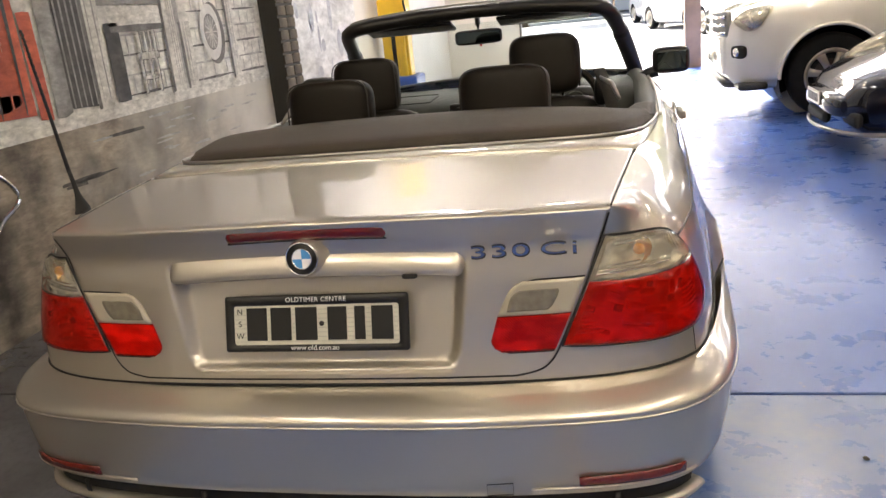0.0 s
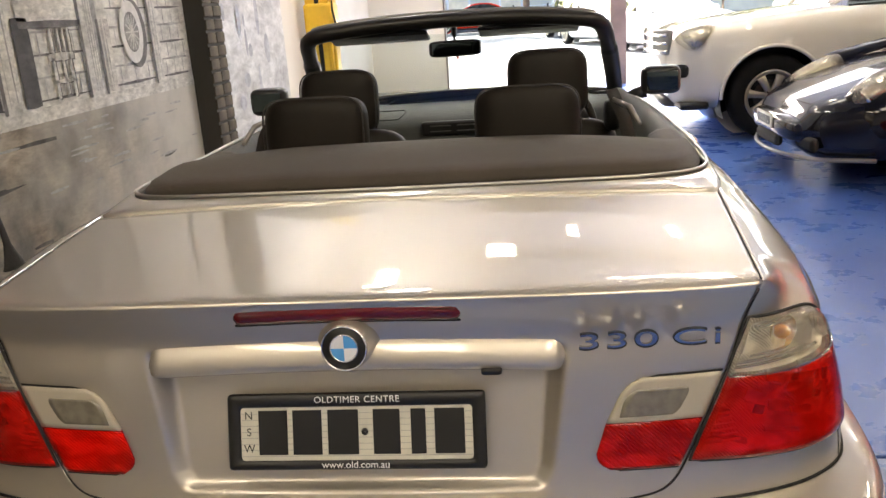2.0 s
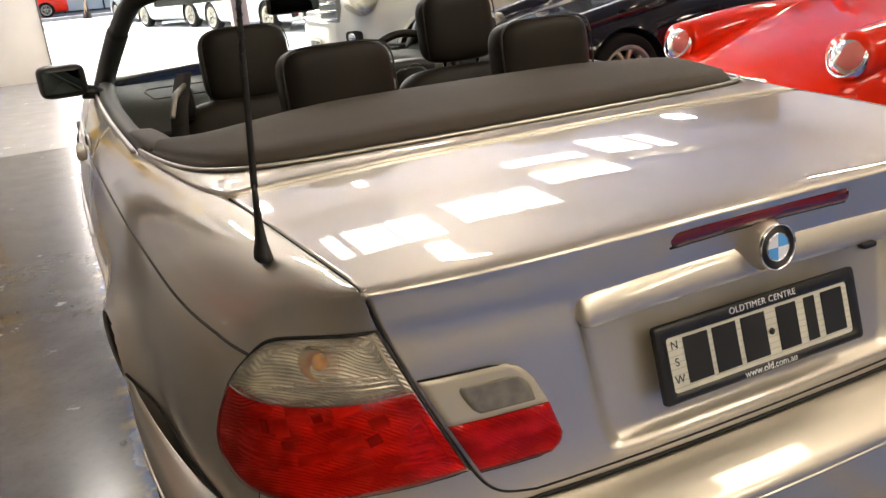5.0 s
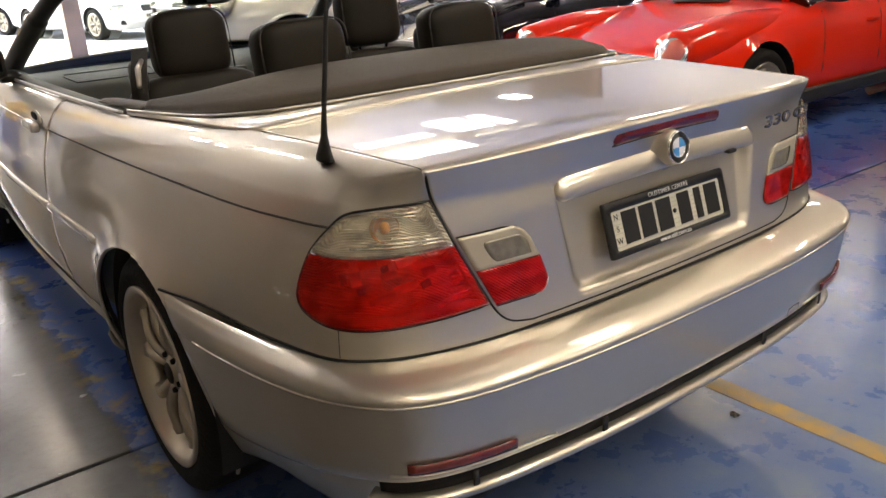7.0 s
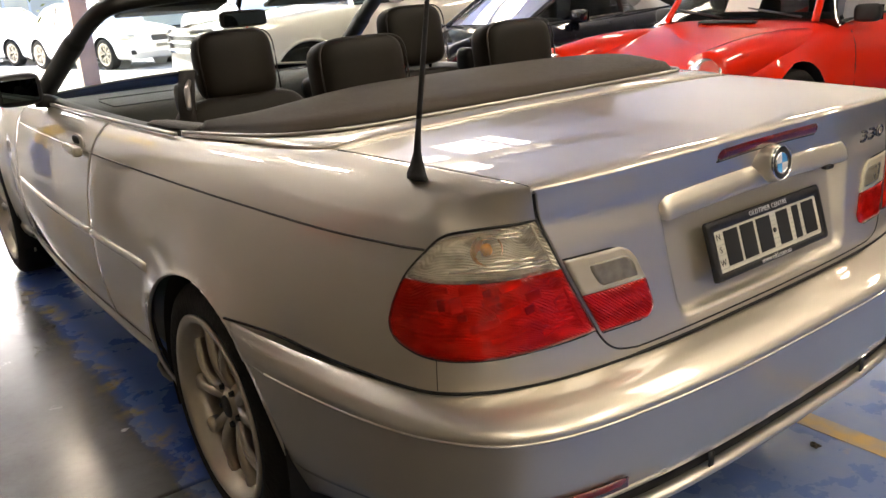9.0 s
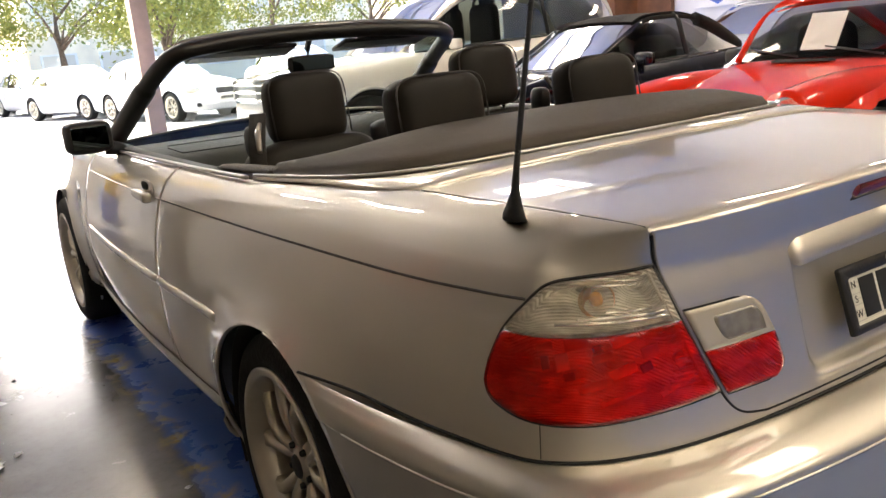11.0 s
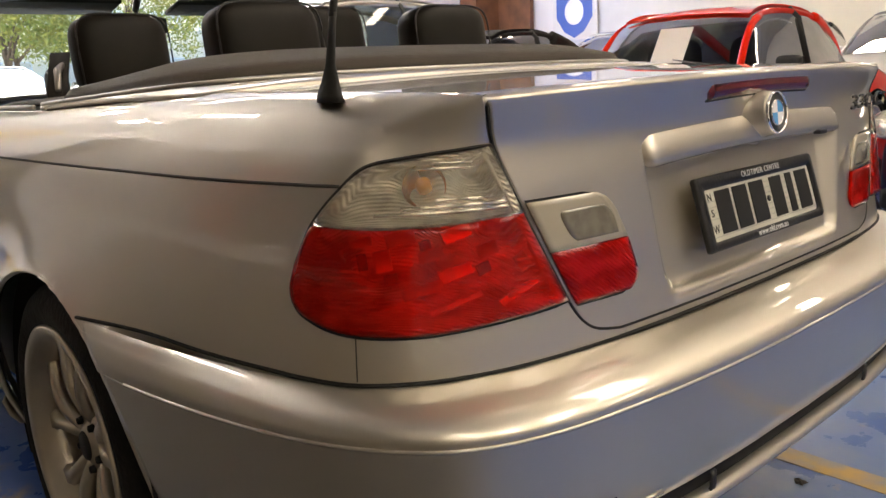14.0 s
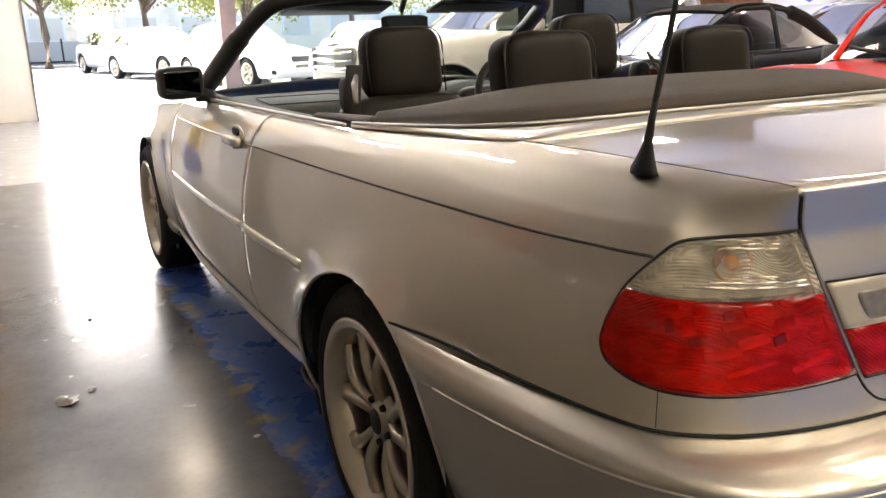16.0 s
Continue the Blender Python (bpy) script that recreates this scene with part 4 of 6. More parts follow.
# ---- wheels ----
def wheel(parent, at, side, rim_r=.230, tyre_r=.315, width=.225, name="wheel", spokes=5):
    """Alloy wheel with five forked spokes, or more single ones, its face turned outwards."""
    w = new(name)
    w.parent = parent
    w.empty_display_size = .1
    w.matrix_local = Matrix.Translation(at) @ (Matrix.Identity(4) if side > 0 else Matrix.Rotation(math.pi, 4, "Z"))
    h = width / 2
    part("tyre", lathe("tyre", [(rim_r - .004, h - .012), (rim_r + .012, h - .001), (rim_r + .035, h + .006), (tyre_r - .040, h + .004), (tyre_r - .016, h - .006), (tyre_r - .004, h - .022),
                                (tyre_r, h - .045), (tyre_r, 0), (tyre_r - .004, -h + .02), (tyre_r - .03, -h), (rim_r, -h + .01)], 64), TYRE, w)
    rim_o = part("rim", lathe("rim", [(rim_r + .008, h - .004), (rim_r + .010, h + .002), (rim_r + .004, h + .005), (rim_r - .008, h + .003), (rim_r - .014, h - .003), (rim_r - .020, h - .014), (rim_r - .030, h - .030), (rim_r - .034, h - .05), (rim_r - .034, h - .10), (rim_r - .012, -h + .02)], 64), ALLOY, w)
    part("brake_disc", lathe("brake_disc", [(.03, h - .075), (.145, h - .075), (.145, h - .09)], 40), mat("disc_steel", (.10, .09, .085), .5, .6, spread=.3) if "disc_steel" not in bpy.data.materials else bpy.data.materials["disc_steel"], w)
    part("wheel_back", lathe("wheel_back", [(.001, h - .10), (rim_r - .02, h - .10)], 40), DARK, w)
    part("hub", lathe("hub", [(.001, h - .028), (.030, h - .028), (.034, h - .031), (.040, h - .036), (.062, h - .040), (.070, h - .055)], 32), ALLOY, rim_o)
    part("hub_cap", lathe("hub_cap", [(.001, h - .024), (.026, h - .024), (.029, h - .028)], 24), INK, rim_o, "dark round hub cap")
    for k in range(5):
        a0 = 2 * math.pi * k / 5 + .35
        bolt = (h - .034, .050 * math.cos(a0 + .63), .050 * math.sin(a0 + .63))
        part("wheel_bolt", lathe("wheel_bolt", [(.001, .006), (.007, .006), (.009, -.004)], 8), DARK, rim_o, "", Matrix.Translation(bolt))
        for fork in (-1, 1) if spokes == 5 else ():
            rows = []
            for s in np.linspace(0, 1, 12):
                r = .045 + (rim_r - .026 - .045) * s
                ang = a0 + fork * (.17 + .17 * s * s)
                wd = .0150 - .003 * math.sin(math.pi * s) + .010 * s**3
                xh = h - .038 + .014 * math.sin(math.pi * min(1, s * 1.1)) + .012 * s
                c, sn = math.cos(ang), math.sin(ang)
                rows.append([(x, r * c - t * sn, r * sn + t * c) for t, x in ((-wd, xh - .03), (-wd, xh - .008), (-wd * .6, xh), (wd * .6, xh), (wd, xh - .008), (wd, xh - .03))])
            part("spoke", loft("spoke", rows), ALLOY, rim_o)
    for k in range(spokes if spokes != 5 else 0):
        ang = 2 * math.pi * (k + .3) / spokes
        c, sn = math.cos(ang), math.sin(ang)
        rows = []
        for s in np.linspace(0, 1, 8):
            r = .045 + (rim_r - .026 - .045) * s
            wd = .026 + .016 * s**2
            xh = h - .040 + .014 * math.sin(math.pi * min(1, s * 1.1)) + .016 * s
            rows.append([(x, r * c - t * sn, r * sn + t * c) for t, x in ((-wd, xh - .03), (-wd, xh - .008), (-wd * .6, xh), (wd * .6, xh), (wd, xh - .008), (wd, xh - .03))])
        part("spoke", loft("spoke", rows), ALLOY, rim_o)
    return w


for side in (1, -1):
    for wy, wz in WHEELS:
        wheel(car, (side * .733, wy, wz), side)

# ---- windscreen, mirrors, cabin ----
PIL = spline([(-.702, 3.04, .905), (-.665, 2.80, 1.03), (-.622, 2.56, 1.155), (-.585, 2.40, 1.228), (-.545, 2.352, 1.251), (-.46, 2.348, 1.264), (-.25, 2.372, 1.280), (0, 2.385, 1.285)], 90).table
frame_pts = np.concatenate([PIL, mirror(PIL)[::-1][1:]])
hdr_prof = [(.9, .55), (.3, 1.0), (-.5, .95), (-1.0, .3), (-.9, -.6), (-.2, -.9), (.7, -.7), (1.0, 0)]
part("windscreen_frame", tube_mesh("windscreen_frame", frame_pts, [.036 if abs(p[0]) > .63 else .031 for p in frame_pts], prof=hdr_prof), mat("frame_black", (.013, .012, .011), .42, coat=.1, spread=.15, scale=6), car, "black windscreen frame")
hs = [p + np.array((0, .012, .030)) for p in frame_pts if abs(p[0]) < .56]
part("header_trim", tube_mesh("header_trim", hs, .010, 8), mat("header_grey", (.20, .195, .18), .5, spread=.1), car)
P = []
for x in np.linspace(-1, 1, 21):
    P.append([((.665 - .09 * v) * x, 3.03 - .62 * v + .10 * (1 - x * x) * (1 - v * .8), .90 + .335 * v) for v in np.linspace(0, 1, 8)])
part("windscreen", grid_mesh("windscreen", P), GLASS, car)
for x0 in (-.30, .30):
    part("sun_visor", box_bm((.40, .135, .018), (0, 0, 0), .008), BLACKPL, car, "black sun visor", Matrix.Translation((x0, 2.45, 1.232)) @ Matrix.Rotation(radians(-14), 4, "X"))
im = part("interior_mirror", pillow("interior_mirror", .215, .035, .066, .35), BLACKPL, car, "black interior mirror", Matrix.Translation((0, 2.50, 1.172)) @ Matrix.Rotation(radians(8), 4, "Z"))
part("mirror_glass", box_bm((.195, .002, .050), (0, -.018, 0), .001), MIRROR, im)
part("mirror_stalk", tube_mesh("mirror_stalk", [(0, .015, .02), (0, .02, .055), (0, -.01, .10)], .012, 8), BLACKPL, im)
part("mirror_sensor", pillow("mirror_sensor", .012, .012, .016, .8, 12, 8), mat("sensor_red", (.35, .03, .03), .3), im, "", Matrix.Translation((.008, -.008, -.036)))
for side in (1, -1):
    dm = part("door_mirror", pillow("door_mirror", .165, .105, .118, .42, 28, 18), mat("mirror_shell", (.014, .014, .015), .42, coat=.2) if "mirror_shell" not in bpy.data.materials else bpy.data.materials["mirror_shell"], car, "black door mirror", Matrix.Translation((side * .850, 2.655, .984)) @ Matrix.Rotation(radians(-4 * side), 4, "Z"))
    part("mirror_glass", box_bm((.126, .004, .078), (side * .004, -.0515, 0), .0015), MIRROR, dm)
    part("mirror_arm", tube_mesh("mirror_arm", [(side * -.06, .0, -.045), (side * -.10, .0, -.055), (side * -.14, .02, -.085)], [.03, .026, .03], 10), BLACKPL, dm)
    # seat belt and its guide arm
    sx = side * .56
    part("seat_belt", tube_mesh("seat_belt", [(sx * .97, 1.72, 1.055), (sx * 1.03, 1.67, .97), (sx * 1.07, 1.62, .86)], .024, prof=[(1, .06), (-1, .06), (-1, -.06), (1, -.06)]), mat("belt_web", (.022, .019, .016), .8, bump=.4, bscale=300) if "belt_web" not in bpy.data.materials else bpy.data.materials["belt_web"], car, "dark seat belt")
    part("belt_guide", tube_mesh("belt_guide", [(sx * .98, 1.70, 1.025), (sx * 1.05, 1.62, 1.01), (sx * 1.09, 1.56, .965)], [.007, .009, .007], 8), mat("belt_buckle", (.35, .33, .30), .3, .6) if "belt_buckle" not in bpy.data.materials else bpy.data.materials["belt_buckle"], car)

P = []
for x in np.linspace(-1, 1, 41):
    e = 1 - x**8 * .2
    hood = .045 * math.exp(-((x - .47) / .24) ** 2)
    P.append([(.70 * x, 2.36, .60), (.70 * x, 2.40, .74), (.70 * x, 2.43 - hood * .4, .80), (.70 * x, 2.46 - hood * .8, .862 + hood * .8), (.70 * x, 2.52, .893 + hood), (.70 * x, 2.66, .905 + hood * .6), (.695 * x, 2.85, .903), (.68 * x, 3.06 + .06 * (1 - x * x), .892)])
dash = part("dashboard", grid_mesh("dashboard", P), DASHM, car, "grey-green dashboard")
part("dash_vent", box_bm((.27, .03, .060), (-.02, 2.446, .856), .010), BLACKPL, dash)
part("dash_lip", tube_mesh("dash_lip", [(.70 * x, 2.418, .775) for x in np.linspace(-1, 1, 12)], .012, 8), BLACKPL, dash)
part("lower_dash", box_bm((1.36, .03, .14), (0, 2.372, .665), .012), BLACKPL, dash, "black lower dashboard")
binnacle = part("binnacle", pillow("binnacle", .34, .10, .12, .5), BLACKPL, dash, "black instrument hood", Matrix.Translation((.365, 2.43, .862)))
for gx in (-.06, .06):
    part("gauge", lathe("gauge", [(.001, .002), (.040, .002), (.044, .005), (.046, 0)], 24, "z"), TRIMGREY, binnacle, "", Matrix.Translation((gx, -.050, 0)) @ Matrix.Rotation(radians(90), 4, "X"))
for k in range(4):
    part("vent_slat", box_bm((.085, .012, .004), (-.075 if k % 2 else .035, 2.429, .846 + .022 * (k // 2)), .001, 1), TRIMGREY, dash)
part("wood_strip", box_bm((1.2, .012, .035), (0, 2.366, .745), .005), WOOD, dash, "dark wood trim")
part("radio_panel", box_bm((.19, .02, .10), (-.02, 2.352, .69), .006), BLACKPL, dash)
part("radio_screen", box_bm((.12, .006, .045), (-.02, 2.340, .70), .003), mat("screen_dark", (.10, .085, .06), .2, coat=.4), dash)
part("airbag_line", tube_mesh("airbag_line", [(-.56, 2.50, .894), (-.26, 2.50, .894), (-.24, 2.62, .908), (-.26, 2.70, .908), (-.56, 2.70, .908), (-.58, 2.62, .908)], .002, 5, closed=True), DARK, dash)
sw = new("steering_wheel")
sw.parent = car
sw.empty_display_size = .1
sw.matrix_local = Matrix.Translation((.345, 2.20, .872)) @ Matrix.Rotation(radians(62), 4, "X")
tagged(sw, "black leather steering wheel")
part("wheel_rim", tube_mesh("wheel_rim", [(.185 * math.cos(t), .185 * math.sin(t), 0) for t in np.linspace(0, 2 * math.pi, 49)[:-1]], .015, 10, closed=True), LEATHER, sw)
part("wheel_boss", pillow("wheel_boss", .15, .13, .06, .6), LEATHER, sw, "", Matrix.Translation((0, -.01, -.025)))
for t in (0, 180, 270):
    part("wheel_spoke", tube_mesh("wheel_spoke", [(.05 * math.cos(radians(t)), .05 * math.sin(radians(t)), -.02), (.18 * math.cos(radians(t)), .18 * math.sin(radians(t)), 0)], .018, prof=[(1, .3), (-1, .3), (-1, -.3), (1, -.3)]), mat("spoke_silver", (.45, .44, .42), .35, .5) if "spoke_silver" not in bpy.data.materials else bpy.data.materials["spoke_silver"], sw)


def seat(x, y, head_z, back_top, w, name, base_y):
    """A leather seat: cushion, back, headrest with a welted seam."""
    s = new(name)
    s.parent = car
    s.empty_display_size = .1
    s.matrix_local = Matrix.Translation((x, y, 0))
    tagged(s, "black leather car seat")
    back = part("backrest", pillow("backrest", w, .15, back_top - .42, .38, 30, 22, .02), LEATHER, s, "", Matrix.Translation((0, .02, (back_top + .42) / 2)) @ Matrix.Rotation(radians(-10), 4, "X"))
    part("cushion", pillow("cushion", w, .50, .17, .38), LEATHER, s, "", Matrix.Translation((0, base_y, .42)))
    return s


def headrest(parent, w, h, d, m, tilt=-8):
    hr = part("headrest", pillow("headrest", w, d, h, .44, 44, 28, .012), LEATHER, parent, "black leather headrest", m @ Matrix.Rotation(radians(tilt), 4, "X"))
    seam = []
    for t in np.linspace(0, math.pi, 40):
        c, sn = math.cos(t), math.sin(t)
        seam.append((w * .5 * math.copysign(abs(c) ** .40, c) * .965, -d * .30, h * .5 * (abs(sn) ** .44) * .975))
    seam = [(w * .478, -d * .31, -h * .42)] + seam + [(-w * .478, -d * .31, -h * .42)]
    part("piping", tube_mesh("piping", seam, .0024, 6), mat("piping_grey", (.028, .025, .022), .5) if "piping_grey" not in bpy.data.materials else bpy.data.materials["piping_grey"], hr)
    for px in (-.06, .06):
        part("headrest_post", tube_mesh("headrest_post", [(px, 0, -h * .45), (px, 0, -h * .45 - .08)], .006, 8), CHROME, hr)
    return hr


for side in (1, -1):
    s = seat(side * .348, 1.74, 1.13, .962, .47, "front_seat", .30)
    headrest(s, .262, .215, .105, Matrix.Translation((0, .075, 1.035 + (.042 if side > 0 else .014))))
    part("belt_slot", pillow("belt_slot", .05, .08, .10, .6), BLACKPL, s, "", Matrix.Translation((side * .20, .02, .97)))
    r = seat(side * .275, 1.20, 1.11, .90, .50, "rear_seat", .30)
    headrest(r, .272, .185, .115, Matrix.Translation((0, -.02, 1.042)))
part("parcel_shelf", box_bm((1.26, .14, .03), (0, 1.14, .93), .008), LEATHER, car)
part("cabin_floor", box_bm((1.42, 2.1, .04), (0, 2.0, .30), .005), mat("carpet_black", (.015, .015, .015), .95, bump=.5, bscale=400), car)
part("cabin_side", box_bm((.05, 2.1, .5), (.73, 1.9, .5), .005), BLACKPL, car)
part("cabin_side", box_bm((.05, 2.1, .5), (-.73, 1.9, .5), .005), BLACKPL, car)
part("bulkhead", box_bm((1.3, .04, .62), (0, 1.09, .60), .005), BLACKPL, car)
part("centre_console", box_bm((.22, 1.1, .22), (0, 1.9, .46), .02), BLACKPL, car)
part("armrest", pillow("armrest", .16, .34, .06, .5), LEATHER, car, "", Matrix.Translation((0, 1.78, .69)))
# bonnet and nose
P = []
for y in np.linspace(3.10, 4.42, 24):
    a = arc_at_y(min(y, 4.28))
    e = body(a, .90)
    xe = e[0] * (1 if y < 4.28 else (1 - (y - 4.28) * 2.2))
    P.append([(xe * t, y + .04 * (1 - t * t), e[2] + .035 * (1 - t * t) - (.0 if y < 4.2 else (y - 4.2) ** 2 * 4)) for t in np.linspace(-1, 1, 25)])
part("bonnet", grid_mesh("bonnet", P, skirt=.01), SILVER, car)
P = [[(lambda q: (q[0], q[1], q[2]))(body(a, w)) for w in np.linspace(0, .9, 24)] for a in np.linspace(arc_at_y(4.155), ARC[-1], 40)]
part("front_bumper", grid_mesh("front_bumper", np.concatenate([np.array(P), mirror(P)[::-1][1:]])), SILVER, car)
part("underbody", box_bm((1.30, 3.8, .04), (0, 2.2, .24), .01), DARK, car)
part("rear_underbody", box_bm((1.15, .6, .25), (0, .45, .40), .04), DARK, car)


# ---- the garage ----
def slab(name, size, at, material, label, cat="wall", bevel=0.0):
    ob = part(name, box_bm(size, at, bevel), material, None)
    return tagged(ob, label, cat, "", "structure")


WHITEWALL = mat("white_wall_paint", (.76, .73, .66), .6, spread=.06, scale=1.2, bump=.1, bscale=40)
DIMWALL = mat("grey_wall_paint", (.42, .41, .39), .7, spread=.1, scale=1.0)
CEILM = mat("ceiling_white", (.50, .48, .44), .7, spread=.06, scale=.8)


def floor_mat():
    """Painted concrete: a blue coat right of the parking line, worn and dusty, grey slab left of it."""
    m = bpy.data.materials.new("painted_floor")
    m.use_nodes = True
    nt = m.node_tree
    b = nt.nodes["Principled BSDF"]
    L = nt.links.new
    tc = nt.nodes.new("ShaderNodeTexCoord")
    sep = nt.nodes.new("ShaderNodeSeparateXYZ")
    L(tc.outputs["Object"], sep.inputs[0])

    def noise_(scale, detail=8, rough=.6):
        n = nt.nodes.new("ShaderNodeTexNoise")
        n.inputs["Scale"].default_value, n.inputs["Detail"].default_value, n.inputs["Roughness"].default_value = scale, detail, rough
        L(tc.outputs["Object"], n.inputs["Vector"])
        return n.outputs["Fac"]

    def rng(src, a, c, lo=0.0, hi=1.0):
        n = nt.nodes.new("ShaderNodeMapRange")
        n.inputs[1].default_value, n.inputs[2].default_value, n.inputs[3].default_value, n.inputs[4].default_value = a, c, lo, hi
        L(src, n.inputs[0])
        return n.outputs[0]

    def op(kind, p, q):
        n = nt.nodes.new("ShaderNodeMath")
        n.operation = kind
        for k, v in ((0, p), (1, q)):
            if isinstance(v, (int, float)):
                n.inputs[k].default_value = v
            else:
                L(v, n.inputs[k])
        return n.outputs[0]

    def mix(f, p, q):
        n = nt.nodes.new("ShaderNodeMix")
        n.data_type = "RGBA"
        L(f, n.inputs[0])
        for k, v in ((6, p), (7, q)):
            if isinstance(v, tuple):
                n.inputs[k].default_value = (*v, 1)
            else:
                L(v, n.inputs[k])
        return n.outputs[2]
    x = op("ADD", sep.outputs[0], op("MULTIPLY", op("SUBTRACT", noise_(5), .5), .10))
    blue = mix(rng(noise_(1.3), .35, .7), (.034, .092, .40), (.06, .145, .47))
    wear = op("MULTIPLY", rng(sep.outputs[1], 1.27, 1.30, .78, .12), rng(sep.outputs[1], -.9, -.3, .05, 1.0))
    blue = mix(op("MULTIPLY", rng(noise_(5, 10, .55), .15, .70), wear), blue, (.22, .275, .34))
    blue = mix(op("MULTIPLY", rng(noise_(45, 6, .6), .60, .74), op("MULTIPLY", wear, .20)), blue, (.10, .12, .16))
    blue = mix(op("MULTIPLY", rng(noise_(16, 6, .6), .64, .72), .35), blue, (.34, .29, .19))
    grey = mix(rng(noise_(1.8), .3, .7), (.046, .045, .047), (.115, .114, .12))
    grey = mix(op("MULTIPLY", rng(noise_(30, 10, .7), .5, .8), .6), grey, (.035, .035, .038))
    side = rng(x, -.90, -.85)
    # past the far joint, the outdoors' bright reflection is mixed in as pale colour
    far = rng(op("ADD", sep.outputs[1], op("MULTIPLY", noise_(3), .1)), 7.06, 7.10)
    col = mix(side, grey, blue)
    worn = op("MULTIPLY", rng(noise_(9), .50, .64), op("MULTIPLY", rng(sep.outputs[0], -.93, -.86), rng(sep.outputs[0], -.78, -.84)))
    col = mix(worn, col, (.36, .28, .10))
    L(mix(op("MULTIPLY", far, op("SUBTRACT", 1.0, rng(sep.outputs[0], 1.0, 1.6))), col, (.42, .41, .40)), b.inputs["Base Color"])
    L(op("ADD", rng(noise_(5, 9, .65), .25, .75, .16, .30), rng(x, -.90, -.85, 0, .06)), b.inputs["Roughness"])
    bp = nt.nodes.new("ShaderNodeBump")
    bp.inputs["Strength"].default_value, bp.inputs["Distance"].default_value = .05, .004
    L(noise_(11, 10, .6), bp.inputs["Height"])
    L(bp.outputs[0], b.inputs["Normal"])
    return m


FLOOR = floor_mat()
# slabs with real joints between them
edges_y = [-8.0, 1.285, 7.035, 13.2]
flo = tagged(new("floor"), "blue and grey painted concrete garage floor", "floor", "", "structure")
for k in range(3):
    y0, y1 = edges_y[k] + .006, edges_y[k + 1] - .006
    part("floor_slab", box_bm((20, y1 - y0, .10), (7.4, (y0 + y1) / 2, -.05), .004, 1), FLOOR, flo)
part("joint_filler", box_bm((20, 21, .05), (7.4, 2.6, -.045), 0), mat("joint_dirt", (.03, .03, .035), .9), flo)
YEL = mat("worn_yellow_line", (.44, .29, .08), .5, color2=(.25, .25, .25), scale=13)
for nm, x0, y0, y1 in (("floor_line", .60, -1.6, .60),):
    tagged(part(nm, box_bm((.075, y1 - y0, .0012), (x0, (y0 + y1) / 2, .0012), 0), YEL, None), "worn yellow parking line on the floor", "floor line", "", "structure")

# left wall with its painted scene
slab("wall_west", (.2, 21.2, 4.4), (-2.32, 2.6, 2.2), WHITEWALL, "white garage side wall")
slab("wall_south", (20, .2, 4.4), (7.4, -8.1, 2.2), WHITEWALL, "white garage back wall")
slab("wall_east", (.2, 21.2, 4.4), (12.6, 2.6, 2.2), WHITEWALL, "white garage far wall")
slab("wall_north_left", (1.5, .2, 4.4), (-1.72, 13.1, 2.2), WHITEWALL, "white garage front wall beside the opening")
slab("wall_north_right", (3.6, .2, 4.4), (10.9, 13.1, 2.2), WHITEWALL, "white garage front wall beside the opening")
slab("trim_opening", (.025, .23, 4.4), (-.957, 13.09, 2.2), mat("opening_trim", (.16, .14, .13), .6, spread=.2), "dark edge strip of the front wall", "trim")
slab("lintel", (10.2, .2, .8), (4.1, 13.1, 4.0), WHITEWALL, "white wall over the garage opening")
for k, y in enumerate((-5.5, -2.5, .5, 3.5, 6.5, 9.5, 12.2)):
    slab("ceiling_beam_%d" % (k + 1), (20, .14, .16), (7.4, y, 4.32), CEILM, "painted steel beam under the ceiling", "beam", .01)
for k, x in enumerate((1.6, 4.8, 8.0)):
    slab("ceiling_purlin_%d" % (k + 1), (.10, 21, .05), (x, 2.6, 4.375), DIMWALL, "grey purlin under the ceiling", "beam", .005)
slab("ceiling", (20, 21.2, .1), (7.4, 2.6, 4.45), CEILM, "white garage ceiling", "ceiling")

# ---- lamps on the ceiling ----
TUBE = glow("fluorescent_diffuser", (1.0, .83, .62), 9.4)
FIT = mat("fitting_white", (.7, .7, .68), .5)


TUBE_COOL = glow("cool_diffuser", (1.0, .93, .84), 8.0)


def ceiling_lamp(x, y, lx, ly, tube=None):
    f = thing("ceiling_lamp", "white fluorescent ceiling lamp or added fill lamp, switched on", "lamp", pose(x, y, 4.16), "ceiling lamps")
    part("housing", box_bm((lx + .06, ly + .06, .07), (0, 0, 0), .012), FIT, f)
    part("diffuser", box_bm((lx, ly, .03), (0, 0, -.048), .01), tube or TUBE, f, "glowing diffuser")
    part("hanger", tube_mesh("hanger", [(-lx * .4, 0, .03), (-lx * .4, 0, .24)], .006, 6), FIT, f)
    part("hanger", tube_mesh("hanger", [(lx * .4, 0, .03), (lx * .4, 0, .24)], .006, 6), FIT, f)
    return f


for x, y, lx, ly in [(.0, 9.0, .36, .42), (1.03, 10.0, .13, .5), (2.5, 10.1, .13, .5), (10.0, 11.7, .5, .5),  (2.3, 6.3, .28, 1.2), (7.0, 5.0, .28, 1.2), (10.5, 5.0, .28, 1.2),
                     (6.6, .0, .28, 1.3)]:
    ceiling_lamp(x, y, lx, ly)
TUBE_LONG = glow("long_diffuser", (1.0, .85, .64), 1.7)
